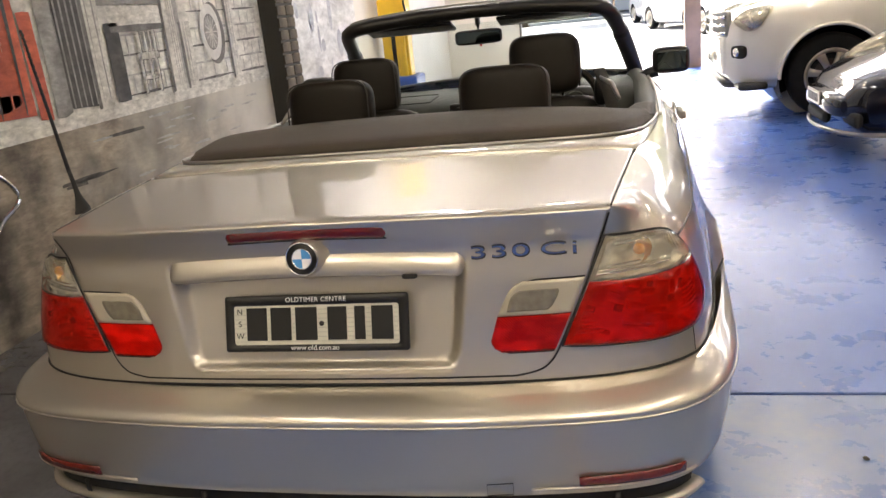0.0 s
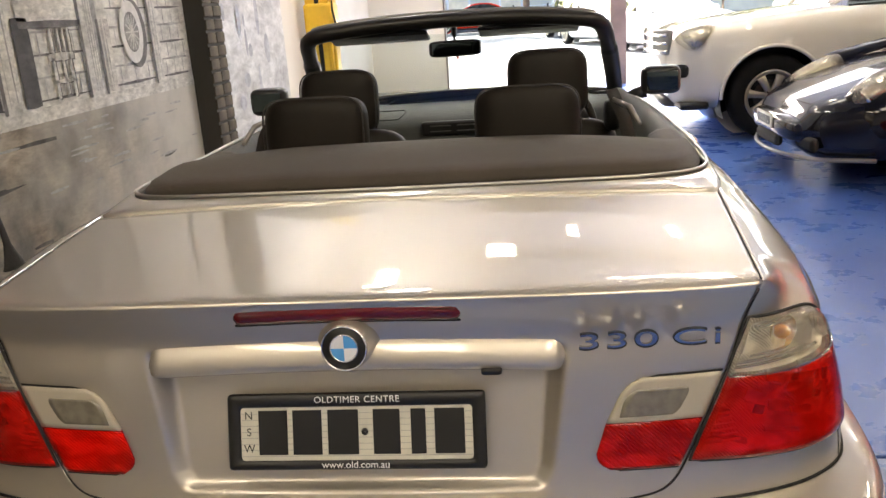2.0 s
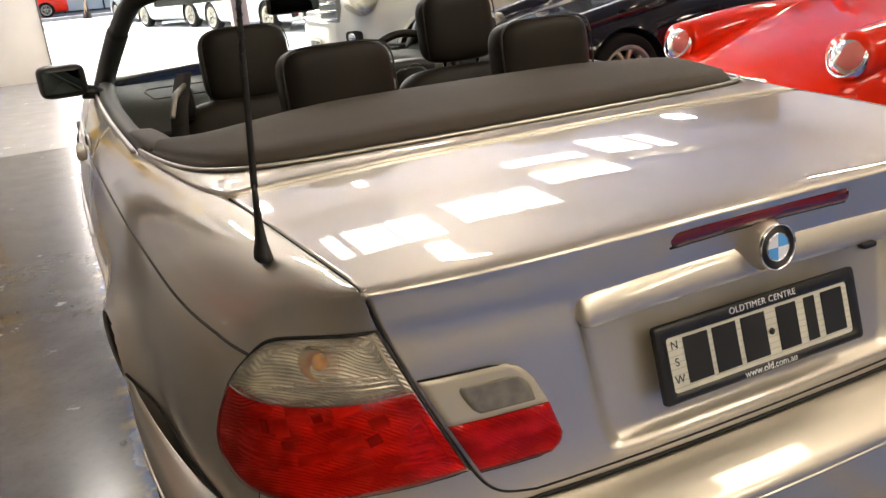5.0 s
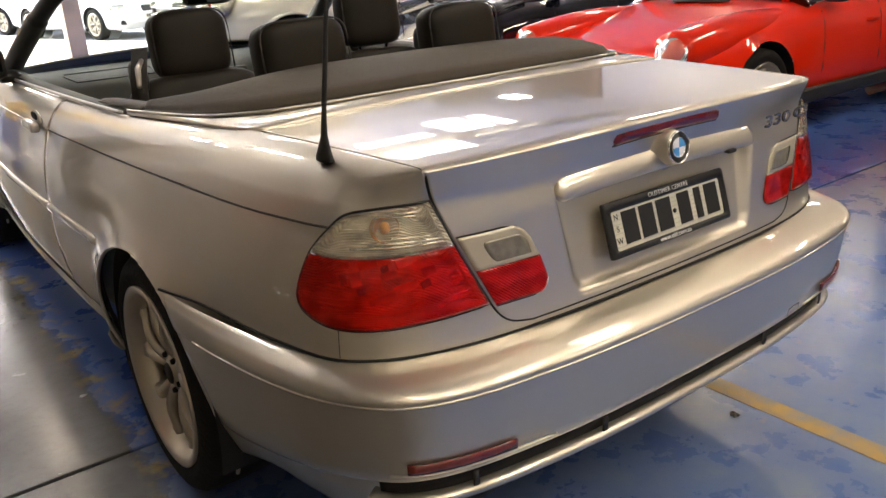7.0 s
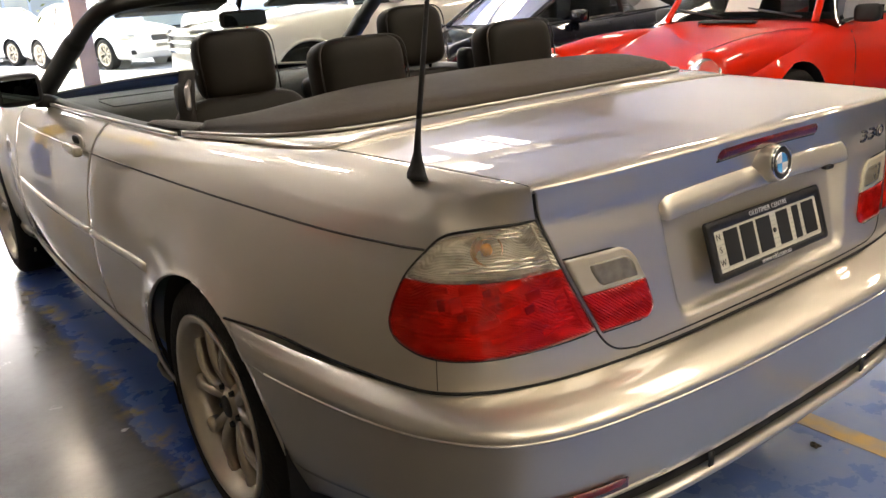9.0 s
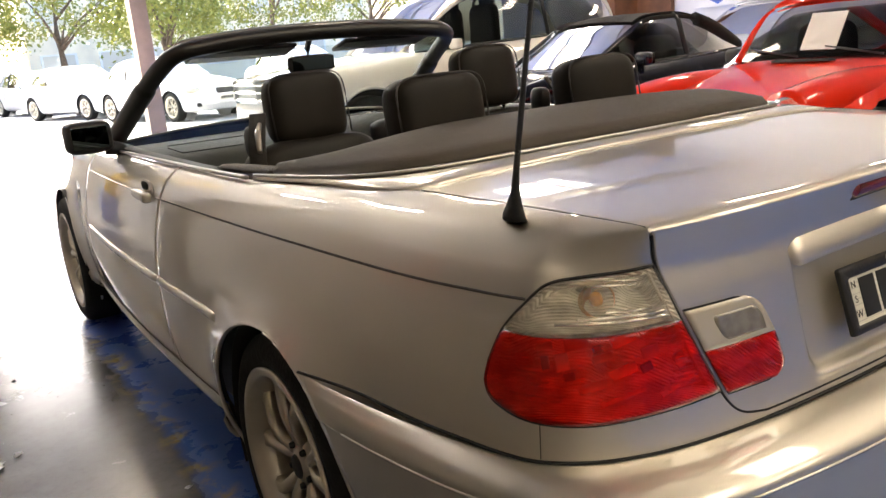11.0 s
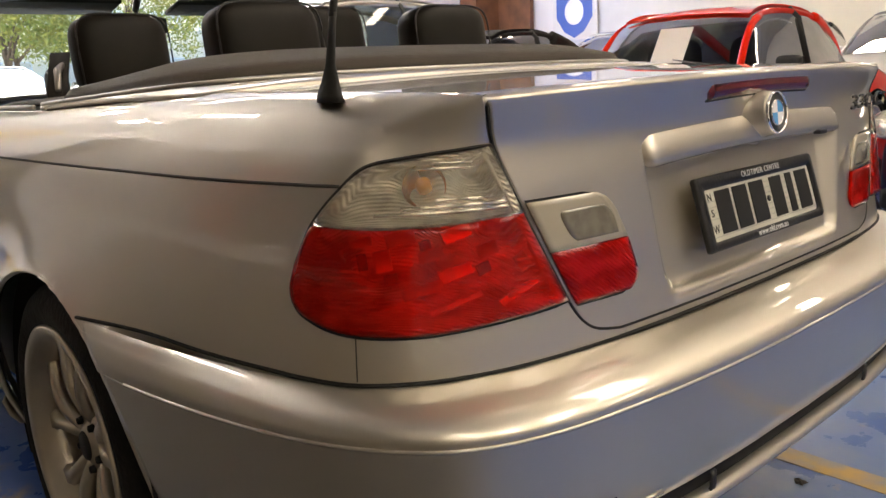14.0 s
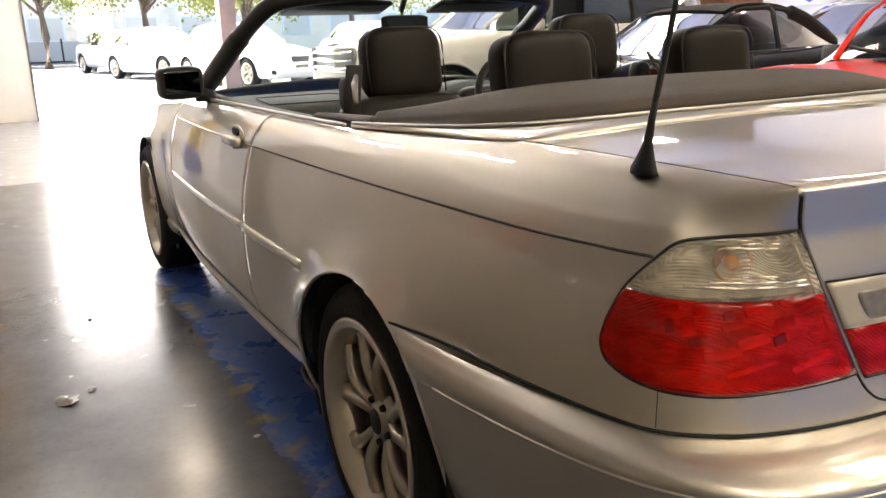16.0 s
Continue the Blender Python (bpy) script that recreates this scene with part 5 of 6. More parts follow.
# the last one is an unseen fill, added to brighten painted wall and flank
for x, y, lx, ly in ((2.6, -.4, .75, 2.6), (1.4, -2.6, .75, 2.6), (-.3, -3.6, .75, 2.6), (3.6, -4.6, .75, 2.6), (-1.5, -2.2, .5, 2.4)):
    ceiling_lamp(x, y, lx, ly, TUBE_LONG)
# translucent roof sheets, one to a bay; their own glow stands in for daylight
SHEET = glow("roof_sheet_glow", (1.0, .90, .72), 1.45)
for k, (x, y, d) in enumerate(((2.1, 8.1, .95), (3.95, 8.3, .95), (5.8, 9.5, 1.6), (7.75, 10.2, 1.7))):
    sl = slab("skylight_%d" % (k + 1), (1.45, d, .03), (x, y, 4.385), SHEET, "translucent roof sheet glowing in place of daylight", "skylight")
    part("skylight_frame", box_bm((1.53, .05, .06), (x, y - d / 2 - .025, 4.37), .006), FIT, sl)
    part("skylight_frame", box_bm((1.53, .05, .06), (x, y + d / 2 + .025, 4.37), .006), FIT, sl)
    part("skylight_bar", box_bm((.04, d, .05), (x + .12, y, 4.36), .006), FIT, sl)
# the second is an added fill that brightens the mural's far end
for x, y in ((-.75, 5.3), (-1.4, 7.6)):
    ceiling_lamp(x, y, .24, 1.25, TUBE_COOL)


# ---- other cars ----
BGWELL = DARK
SEALED = mat("black_trim", (.02, .02, .02), .5)
CABIN = mat("cabin_dark", (.03, .028, .026), .8, spread=.3, scale=5)


def other_car(name, label, m, paint, top, width, zbot, wb, wr, roof, L0, L1, soft=None, glass=None, group="", crown=.03, tumble=.80, mirror_paint=None, bulge=.06, spokes=5, rim=.70, gap=.045):
    """A car about its front axle, nose to +y. top: (y, height) along the middle; width: (y, half width);
    roof: (y, height, half width) from the windscreen's foot over the roof to the rear window's foot."""
    c = thing(name, label, "car", m, group)
    tp, wd = np.array(top), np.array(width)
    ys = np.concatenate([L1 - .5 * (1 - np.cos(np.linspace(0, math.pi / 2, 12))) * .9, np.linspace(L1 - .47, L0 + .4, 64), L0 + .4 - .4 * np.sin(np.linspace(0, math.pi / 2, 10))[1:]])
    P = []
    tps = spline([(y, z) for y, z in top], 300).table
    for y in ys:
        zt = float(np.interp(y, tps[::-1, 0], tps[::-1, 1])) if tps[0, 0] > tps[-1, 0] else float(np.interp(y, tps[:, 0], tps[:, 1]))
        hw = float(np.interp(y, wd[::-1, 0], wd[::-1, 1])) if wd[0, 0] > wd[-1, 0] else float(np.interp(y, wd[:, 0], wd[:, 1]))
        zb = zbot + (.12 * (1 - min(1, (L1 - y) / .12)) if y > L1 - .12 else 0)
        h = zt - zb
        pts = spline([(0, zb), (.80 * hw, zb), (.955 * hw, zb + .10 * h), (hw, zb + .34 * h), (hw, zb + .56 * h), (.985 * hw, zb + .76 * h), (.94 * hw, zb + .90 * h), (.83 * hw, zb + .985 * h), (.5 * hw, zt + crown * .6), (0, zt + crown)], 30).table
        P.append([(q[0], y, q[1]) for q in pts])
    for end, out in ((0, bulge), (-1, -bulge)):
        sec = np.array(P[end])
        mid = np.array((0, sec[0, 1], (sec[0, 2] + sec[-1, 2]) / 2))
        for th in np.linspace(0, 1.5, 9)[1:]:
            f = math.cos(th) ** .55
            row = mid + (sec - mid) * f + np.array((0, out * math.sin(th), 0))
            P = [row] + P if end == 0 else P + [row]
    P = np.array([np.array(r) for r in P])
    R = wr + gap
    for side in (1, -1):
        Q = P.copy()
        inside = np.zeros(Q.shape[:2], bool)
        for wy in (0, -wb):
            r = np.hypot(P[..., 1] - wy, P[..., 2] - wr)
            k = (r < R) & (P[..., 0] > .5 * wd[:, 1].max())
            inside |= k
            f = np.where(k, R / np.maximum(r, .02), 1)
            Q[..., 1] = wy + (Q[..., 1] - wy) * f
            Q[..., 2] = wr + (Q[..., 2] - wr) * f
        Q[..., 0] *= side
        nu, nv = Q.shape[:2]
        faces = []
        for i in range(nu - 1):
            for j in range(nv - 1):
                if inside[i, j] and inside[i + 1, j] and inside[i, j + 1] and inside[i + 1, j + 1]:
                    continue
                fc = (i * nv + j, i * nv + j + 1, (i + 1) * nv + j + 1, (i + 1) * nv + j)
                faces.append(fc[::-1] if side > 0 else fc)
        part("body_side", mesh("body_side", Q.reshape(-1, 3), faces), paint, c)
        for wy in (0, -wb):
            hw = float(np.interp(wy, wd[::-1, 0], wd[::-1, 1]) if wd[0, 0] > wd[-1, 0] else np.interp(wy, wd[:, 0], wd[:, 1]))
            wheel(c, (side * (hw - .125), wy, wr), side, wr * rim, wr, .21, spokes=spokes)
            well = [[(side * x, wy + (R + .01) * math.cos(t), wr + (R + .01) * math.sin(t)) for x in (hw - .02, hw - .30)] + [(side * (hw - .30), wy, wr)] for t in np.linspace(-.4, math.pi + .4, 24)]
            part("wheel_well", grid_mesh("wheel_well", well, flip=side < 0), BGWELL, c)
    for nm, sec in (("nose_panel", P[0]), ("tail_panel", P[-1])):
        ring = [tuple(q) for q in sec] + [(-q[0], q[1], q[2]) for q in sec[::-1][1:-1]]
        part(nm, mesh(nm, ring, [tuple(range(len(ring)))], False), paint, c)
    # glasshouse
    rf = spline(roof, 60).table
    secs = []
    for y, z, hw in rf:
        zb2 = float(np.interp(y, sorted(tp[:, 0]), tp[np.argsort(tp[:, 0]), 1])) - .03
        z = max(z, zb2 + .02)
        wb2 = hw
        secs.append([(wb2, y, zb2), (wb2 * (1 - (1 - tumble) * .75), y, zb2 + (z - zb2) * .80), (wb2 * tumble * .92, y, zb2 + (z - zb2) * .965), (wb2 * tumble * .5, y, z + .005), (0, y, z + .012),
                     (-wb2 * tumble * .5, y, z + .005), (-wb2 * tumble * .92, y, zb2 + (z - zb2) * .965), (-wb2 * (1 - (1 - tumble) * .75), y, zb2 + (z - zb2) * .80), (-wb2, y, zb2)])
    S = np.array(secs)
    part("window_glass", grid_mesh("window_glass", S, flip=False), glass or DARKGLASS, c, "tinted windows")
    top_k = [k for k in range(len(rf)) if rf[k, 1] > rf[:, 1].max() - .075]
    T = S[top_k][:, 2:7] * np.array((1.0, 1, 1)) + np.array((0, 0, .006))
    part("roof", grid_mesh("roof", T, flip=False, skirt=.015), soft or paint, c, "black fabric roof" if soft else "")
    k0, k1 = top_k[0], top_k[-1]
    pm = soft or paint
    for side, col, c2 in ((1, 1, 2), (-1, 7, 6)):
        part("front_pillar", tube_mesh("front_pillar", [S[k][col] * .45 + S[k][c2] * .55 for k in range(0, k0 + 3)], .026, 8), paint, c)
        part("rear_pillar", tube_mesh("rear_pillar", [S[k][col] * .45 + S[k][c2] * .55 for k in range(k1 - 2, len(rf))], .045 if not soft else .07, 8), pm, c)
        km = (k0 + k1) // 2 + 3
        part("door_pillar", tube_mesh("door_pillar", [S[km][0 if side > 0 else 8], S[km][col], S[km][c2]], .022, 8), SEALED, c)
        part("roof_rail", tube_mesh("roof_rail", [S[k][col] * .35 + S[k][c2] * .65 for k in range(k0, k1 + 1)], .022, 8), pm, c)
        part("window_trim", tube_mesh("window_trim", [S[k][0 if side > 0 else 8] + np.array((0, 0, .03)) for k in range(2, len(rf) - 2)], .010, 6), SEALED, c)
        q = S[max(2, k0 // 2)][0 if side > 0 else 8]
        mrr = part("door_mirror", pillow("door_mirror", .17, .10, .115, .5), mirror_paint or paint, c, "", Matrix.Translation((q[0] + side * .09, q[1] - .14, q[2] + .07)))
        part("mirror_glass", box_bm((.15, .004, .095), (0, -.053, 0), .001), MIRROR, mrr)
        for yy in (S[max(2, k0 // 2)][0][1] - .05, S[km][0][1]):
            hw = float(np.interp(yy, wd[::-1, 0], wd[::-1, 1]) if wd[0, 0] > wd[-1, 0] else np.interp(yy, wd[:, 0], wd[:, 1]))
            zt = float(np.interp(yy, sorted(tp[:, 0]), tp[np.argsort(tp[:, 0]), 1]))
            part("door_gap", tube_mesh("door_gap", [(side * hw * f_, yy, zbot + (zt - zbot) * g_) for f_, g_ in ((.957, .10), (1.001, .34), (1.001, .56), (.986, .76), (.942, .9))], .004, 5), SEALED, c)
        hy = S[km][0][1] + .12
        part("handle", pillow("handle", .03, .16, .03, .6, 12, 8), paint, c, "", Matrix.Translation((side * float(np.interp(hy, sorted(wd[:, 0]), wd[np.argsort(wd[:, 0]), 1])) * .995, hy, zbot + (tp[:, 1].max() - zbot) * .72)))
    for x in (-.36, .36):
        part("car_seat", pillow("car_seat", .46, .18, .60, .4), CABIN, c, "", Matrix.Translation((x, rf[k0, 0] - .45, rf[:, 1].max() - .50)))
        part("car_headrest", pillow("car_headrest", .24, .10, .17, .5), CABIN, c, "", Matrix.Translation((x, rf[k0, 0] - .50, rf[:, 1].max() - .17)))
    part("car_dash", box_bm((1.2, .3, .16), (0, rf[2, 0] - .28, rf[0, 1] - .05), .05), CABIN, c)
    return c


def plate_bars(c, at, rot=0.0, w=.37, h=.10):
    p = part("number_plate", box_bm((w, .012, h), (0, 0, 0), .003, 1), PLATEW, c, "pale number plate", Matrix.Translation(at))
    for k in range(6):
        part("plate_bar", box_bm((w * .10, .004, h * .6), (-w * .36 + k * w * .144, .0075, 0), 0), INK, p)
    return p


LAMPBOWL = mat("headlamp_bowl", (.72, .72, .71), .22, .75, spread=.1, scale=12)


def eye_lamp(c, x, y, z, w, h, d, tilt=0.0, yaw=0.0):
    """Flush headlamp: bright bowl, projector rings and a clear cover."""
    m = Matrix.Translation((x, y, z)) @ Matrix.Rotation(radians(yaw), 4, "Z") @ Matrix.Rotation(radians(tilt), 4, "X")
    lp = part("headlamp", pillow("headlamp", w, d, h, .7, 24, 14), CLEARLENS, c, "clear headlamp", m)
    part("bowl", pillow("bowl", w * .94, d * .80, h * .92, .7, 20, 12), LAMPBOWL, lp)
    for k in (-1, 1):
        part("lamp_ring", lathe("lamp_ring", [(h * .24, .01), (h * .30, .016), (h * .34, .0)], 24, "z"), CHROME, lp, "", Matrix.Translation((k * w * .22, d * .34, 0)) @ Matrix.Rotation(radians(-90), 4, "X"))
    return lp


# red classic coupe
RED = car_paint("red_paint", (.82, .022, .003), 0.0, .35, 0.0, 1.36)
red = other_car("red_coupe", "bright red classic rear-engined coupe", pose(3.36, 2.82, 0, 0, 0, 90), RED,
                [(.92, .42), (.86, .50), (.70, .60), (.3, .72), (-.15, .80), (-.55, .86), (-.9, .86), (-1.8, .88), (-2.4, .86), (-2.9, .74), (-3.25, .58)],
                [(.92, .52), (.80, .66), (.55, .77), (.2, .82), (-.3, .80), (-1.2, .80), (-2.0, .83), (-2.6, .82), (-3.0, .72), (-3.25, .55)],
                .20, 2.27, .31, [(-.50, .87, .755), (-.56, .97, .735), (-.65, 1.10, .71), (-.77, 1.22, .685), (-.98, 1.295, .665), (-1.4, 1.305, .66), (-1.8, 1.25, .65), (-2.15, 1.08, .62), (-2.45, .90, .55)], -3.25, .92, crown=.02, mirror_paint=SEALED, bulge=.07)
for side in (1, -1):
    fen = []
    for s in np.linspace(0, 1, 24):
        y = .70 - 1.15 * s
        r = .120 * (1 - .45 * s) + .032 * math.sin(math.pi * s)
        z = .665 + .12 * s - .02 * s * s
        fen.append([(side * .615 + r * math.cos(t) * 1.12, y, z + r * math.sin(t) * .98) for t in np.linspace(0, 2 * math.pi, 25)[:-1]])
    part("raised_wing", loft("raised_wing", fen, flip=True), RED, red)
    m = Matrix.Translation((side * .615, .70, .668)) @ Matrix.Rotation(radians(-90 + 24), 4, "X")
    hl = part("headlamp", lathe("headlamp", [(.001, .052), (.05, .046), (.085, .030), (.102, .008), (.104, -.01)], 32, "z"), CLEARLENS, red, "round glass headlamp", m)
    part("lamp_rim", lathe("lamp_rim", [(.100, .012), (.107, .016), (.116, .004), (.118, -.02)], 32, "z"), CHROME, hl)
    part("bowl", lathe("bowl", [(.001, -.05), (.05, -.035), (.09, -.005), (.102, .004)], 32, "z"), BOWL, hl)
    part("indicator", box_bm((.20, .05, .055), (side * .50, .93, .48), .015), AMBER, red, "amber indicator")
    part("sill_stripe", box_bm((.03, 1.6, .10), (side * .80, -1.15, .26), .02), SEALED, red)
part("bumper_bar", tube_mesh("bumper_bar", [(-.70, .72, .44), (-.5, .93, .44), (0, 1.0, .44), (.5, .93, .44), (.70, .72, .44)], .055, 10), RED, red)
part("bonnet_vent", box_bm((.44, .07, .012), (0, -.40, .872), .004), SEALED, red, "black slatted bonnet vent")
for k in range(7):
    part("vent_slat", box_bm((.40, .005, .006), (0, -.428 + k * .009, .880), .001, 1), SEALED, red)
for side in (1, -1):
    part("wiper", tube_mesh("wiper", [(side * .30 - .2, -.49, .895), (side * .3, -.51, .925), (side * .3 + .22, -.535, .955)], .008, 6), SEALED, red)
part("price_sheet", box_bm((.26, .006, .28), (-.03, -.592, 1.055), 0, turn=Matrix.Rotation(radians(31), 4, "X")), mat("paper_white", (.8, .79, .74), .8), red, "white sheet of paper laid on the windscreen")

# dark blue roadster with its fabric roof up
NAVY = car_paint("dark_blue_paint", (.007, .008, .015), 0, .3, .0)
FABRIC = mat("black_fabric", (.016, .014, .013), .9, bump=.4, bscale=300)
road = other_car("roadster", "dark blue roadster with a black fabric roof", pose(3.05, 5.30, 0, 0, 0, 90), NAVY,
                 [(.90, .44), (.84, .52), (.6, .62), (.2, .735), (-.3, .82), (-.7, .87), (-1.2, .88), (-2.0, .90), (-2.6, .90), (-3.1, .82), (-3.4, .66)],
                 [(.90, .50), (.80, .66), (.55, .80), (.1, .87), (-.4, .86), (-1.2, .86), (-2.0, .89), (-2.7, .88), (-3.15, .76), (-3.4, .60)],
                 .17, 2.415, .315, [(-.55, .87, .70), (-.9, 1.08, .70), (-1.22, 1.255, .69), (-1.45, 1.29, .685), (-1.8, 1.28, .68), (-2.1, 1.20, .67), (-2.4, 1.06, .64), (-2.65, .92, .60)], -3.4, .90, soft=FABRIC, crown=.02, bulge=.10)
for side in (1, -1):
    eye_lamp(road, side * .60, .46, .645, .26, .17, .44, -28, side * -14)
    part("air_intake", box_bm((.34, .06, .10), (side * .50, .86, .29), .03), DARK, road)
    part("wing_crest", tube_mesh("wing_crest", [(side * .62, .66, .56), (side * .66, .3, .70), (side * .70, -.1, .78), (side * .72, -.6, .84)], [.05, .10, .10, .05], 12), NAVY, road)
part("mouth", box_bm((.5, .06, .09), (0, .965, .27), .03), DARK, road)
part("splitter", tube_mesh("splitter", spline([(-.80, .52, .20), (-.60, .86, .195), (0, 1.0, .19), (.60, .86, .195), (.80, .52, .20)], 40).table, .016, 8), mat("grey_lip", (.30, .29, .27), .35, .3), road, "pale chin strip")
plate_bars(road, (0, 1.005, .40))

# white off-roader
WHITEP = car_paint("cream_white_paint", (.70, .67, .60), .0, .35, 0.0)
suv = other_car("off_roader", "creamy white luxury off-road car", pose(2.50, 7.60, 0, 0, 0, 90), WHITEP,
                [(.87, .80), (.80, .93), (.5, 1.02), (.0, 1.08), (-.45, 1.12), (-.9, 1.13), (-2.0, 1.16), (-3.0, 1.18), (-3.5, 1.14), (-3.9, .95)],
                [(.87, .55), (.78, .74), (.55, .86), (.2, .945), (-.4, .945), (-1.5, .945), (-2.6, .95), (-3.3, .92), (-3.75, .84), (-3.9, .72)],
                .28, 2.915, .375, [(-.55, 1.12, .80), (-.95, 1.42, .80), (-1.35, 1.68, .79), (-1.7, 1.755, .78), (-2.3, 1.78, .78), (-3.0, 1.74, .76), (-3.5, 1.60, .74), (-3.75, 1.16, .70)], -3.9, .87, bulge=.05, spokes=7, rim=.62, gap=.07)
for side in (1, -1):
    eye_lamp(suv, side * .66, .62, .92, .36, .20, .34, -18, side * -24)
    fg = part("fog_lamp", pillow("fog_lamp", .20, .08, .13, .6), DARK, suv, "dark fog lamp surround", Matrix.Translation((side * .70, .765, .63)) @ Matrix.Rotation(radians(side * -28), 4, "Z"))
    part("fog_glass", lathe("fog_glass", [(.001, .035), (.03, .034), (.042, .028), (.045, .02)], 20, "z"), CHROME, fg, "", Matrix.Translation((0, .016, 0)) @ Matrix.Rotation(radians(-90), 4, "X"))
    part("lower_trim", box_bm((.46, .26, .07), (side * .62, .66, .315), .025), SEALED, suv)
    part("arch_flare", tube_mesh("arch_flare", [(side * .945, .452 * math.cos(t), .375 + .452 * math.sin(t)) for t in np.linspace(.0, math.pi, 40)], .016, 8), WHITEP, suv)
gr = part("grille", box_bm((.62, .06, .26), (0, .905, .88), .04), mat("grille_grey", (.30, .30, .29), .35, .6), suv, "black and chrome grille")
for k in range(3):
    z = .80 + k * .075
    part("grille_bar", tube_mesh("grille_bar", [(-.56, .875, z), (-.40, .930, z), (-.2, .955, z), (0, .96, z), (.2, .955, z), (.40, .930, z), (.56, .875, z)], .016, 8), CHROME, gr)
for side in (1, -1):
    part("grille_edge", box_bm((.30, .05, .24), (side * .43, .885, .88), .02, turn=Matrix.Rotation(radians(side * -22), 4, "Z")), bpy.data.materials["grille_grey"], gr)
plate_bars(suv, (0, .945, .55))
part("skid_plate", tube_mesh("skid_plate", [(-.62, .66, .33), (-.4, .84, .32), (.4, .84, .32), (.62, .66, .33)], .05, 8), SEALED, suv)

# dark blue saloon beside the red coupe, pale cars along the far wall
INKBLUE = car_paint("ink_blue_paint", (.008, .011, .028), 0, .3, .0)
SILV2 = car_paint("pale_silver_paint", (.55, .55, .55), .6, .35, .03)
SAL_TOP = [(.80, .60), (.72, .68), (.4, .77), (.0, .84), (-.45, .90), (-.9, .92), (-2.0, .94), (-2.9, .98), (-3.3, .95), (-3.65, .78)]
SAL_W = [(.80, .55), (.70, .70), (.45, .83), (.1, .88), (-.5, .89), (-1.5, .89), (-2.6, .89), (-3.2, .85), (-3.55, .74), (-3.65, .6)]
SAL_R = [(-.55, .91, .74), (-.95, 1.16, .73), (-1.35, 1.36, .72), (-1.7, 1.42, .71), (-2.2, 1.42, .71), (-2.6, 1.34, .70), (-2.95, 1.16, .68), (-3.15, .98, .64)]


def saloon(label, m, paint, group=""):
    c = other_car("saloon_car", label, m, paint, SAL_TOP, SAL_W, .19, 2.7, .32, SAL_R, -3.65, .80, group=group)
    for side in (1, -1):
        eye_lamp(c, side * .63, .60, .655, .34, .13, .26, -12, side * -22)
        part("intake", box_bm((.26, .05, .09), (side * .56, .74, .34), .02), DARK, c)
    g = part("grille", box_bm((.46, .05, .14), (0, .84, .60), .03), SEALED, c, "dark grille")
    part("grille_bar", box_bm((.48, .03, .018), (0, .865, .672), .006), CHROME, g)
    plate_bars(c, (0, .875, .45))
    return c


saloon("dark blue saloon car with clear headlamps", pose(3.22, .14, 0, 0, 0, 90), INKBLUE)
for x, y, p, lb in ((8.4, 7.4, SILV2, "pale silver saloon parked along the far wall"), (8.6, 5.2, NAVY, "black saloon parked along the far wall"), (8.3, 3.0, SILV2, "pale silver saloon parked along the far wall"),
                    (8.0, .8, SILV2, "pale silver saloon parked along the far wall")):
    saloon(lb, pose(x, y, 0, 0, 0, 90), p, "cars along the far wall")
STREETW = car_paint("street_white_paint", (.78, .78, .78), 0, .35, 0)
for x, y, r, p, lb in ((4.3, 17.9, 196, STREETW, "white saloon parked outside the garage"), (3.4, 23.0, 200, STREETW, "white saloon parked in the yard"), (2.9, 28.5, 196, SILV2, "silver saloon parked in the yard"),
                       (8.6, 20.0, 190, STREETW, "white saloon parked outside the garage"), (4.0, 38.0, 185, STREETW, "white car parked by the street trees"), (-3.6, 44.0, 92, RED, "red car parked in the street")):
    saloon(lb, pose(x, y, 0, 0, 0, r), p, "cars outside")

# ---- left side: painted wall, pillar, hoist ----
WX = -2.215


def paint(name, a, b, rough=.75, scale=9.0, stretch=(1, 1, 2.2)):
    """Brushed wall paint: broad tone, with finer gritty strokes over it."""
    m = mat(name, a, rough, color2=b, scale=scale * .45, bump=.1, bscale=60)
    nt = m.node_tree
    bs = nt.nodes["Principled BSDF"]
    was = bs.inputs["Base Color"].links[0].from_socket
    tc = nt.nodes.new("ShaderNodeTexCoord")
    mp = nt.nodes.new("ShaderNodeMapping")
    mp.inputs["Scale"].default_value = stretch
    nt.links.new(tc.outputs["Object"], mp.inputs["Vector"])
    n = nt.nodes.new("ShaderNodeTexNoise")
    n.inputs["Scale"].default_value, n.inputs["Detail"].default_value, n.inputs["Roughness"].default_value = scale * 1.2, 12, .66
    n.inputs["Distortion"].default_value = .35
    nt.links.new(mp.outputs[0], n.inputs["Vector"])
    mr = nt.nodes.new("ShaderNodeMapRange")
    mr.inputs[1].default_value, mr.inputs[2].default_value, mr.inputs[3].default_value, mr.inputs[4].default_value = .32, .68, .66, 1.28
    nt.links.new(n.outputs["Fac"], mr.inputs[0])
    mx = nt.nodes.new("ShaderNodeMix")
    mx.data_type, mx.blend_type = "RGBA", "MULTIPLY"
    mx.inputs[0].default_value = 1
    nt.links.new(was, mx.inputs[6])
    nt.links.new(mr.outputs[0], mx.inputs[7])
    nt.links.new(mx.outputs[2], bs.inputs["Base Color"])
    return m


M_SKY = paint("mural_pale_grey", (.54, .52, .47), (.80, .78, .71))
M_DARK = paint("mural_dark_grey", (.035, .033, .032), (.10, .095, .09), scale=12)
M_MID = paint("mural_mid_grey", (.20, .195, .185), (.36, .35, .33), scale=11)
M_PALE = paint("mural_pale_timber", (.50, .48, .43), (.74, .72, .66), scale=14)
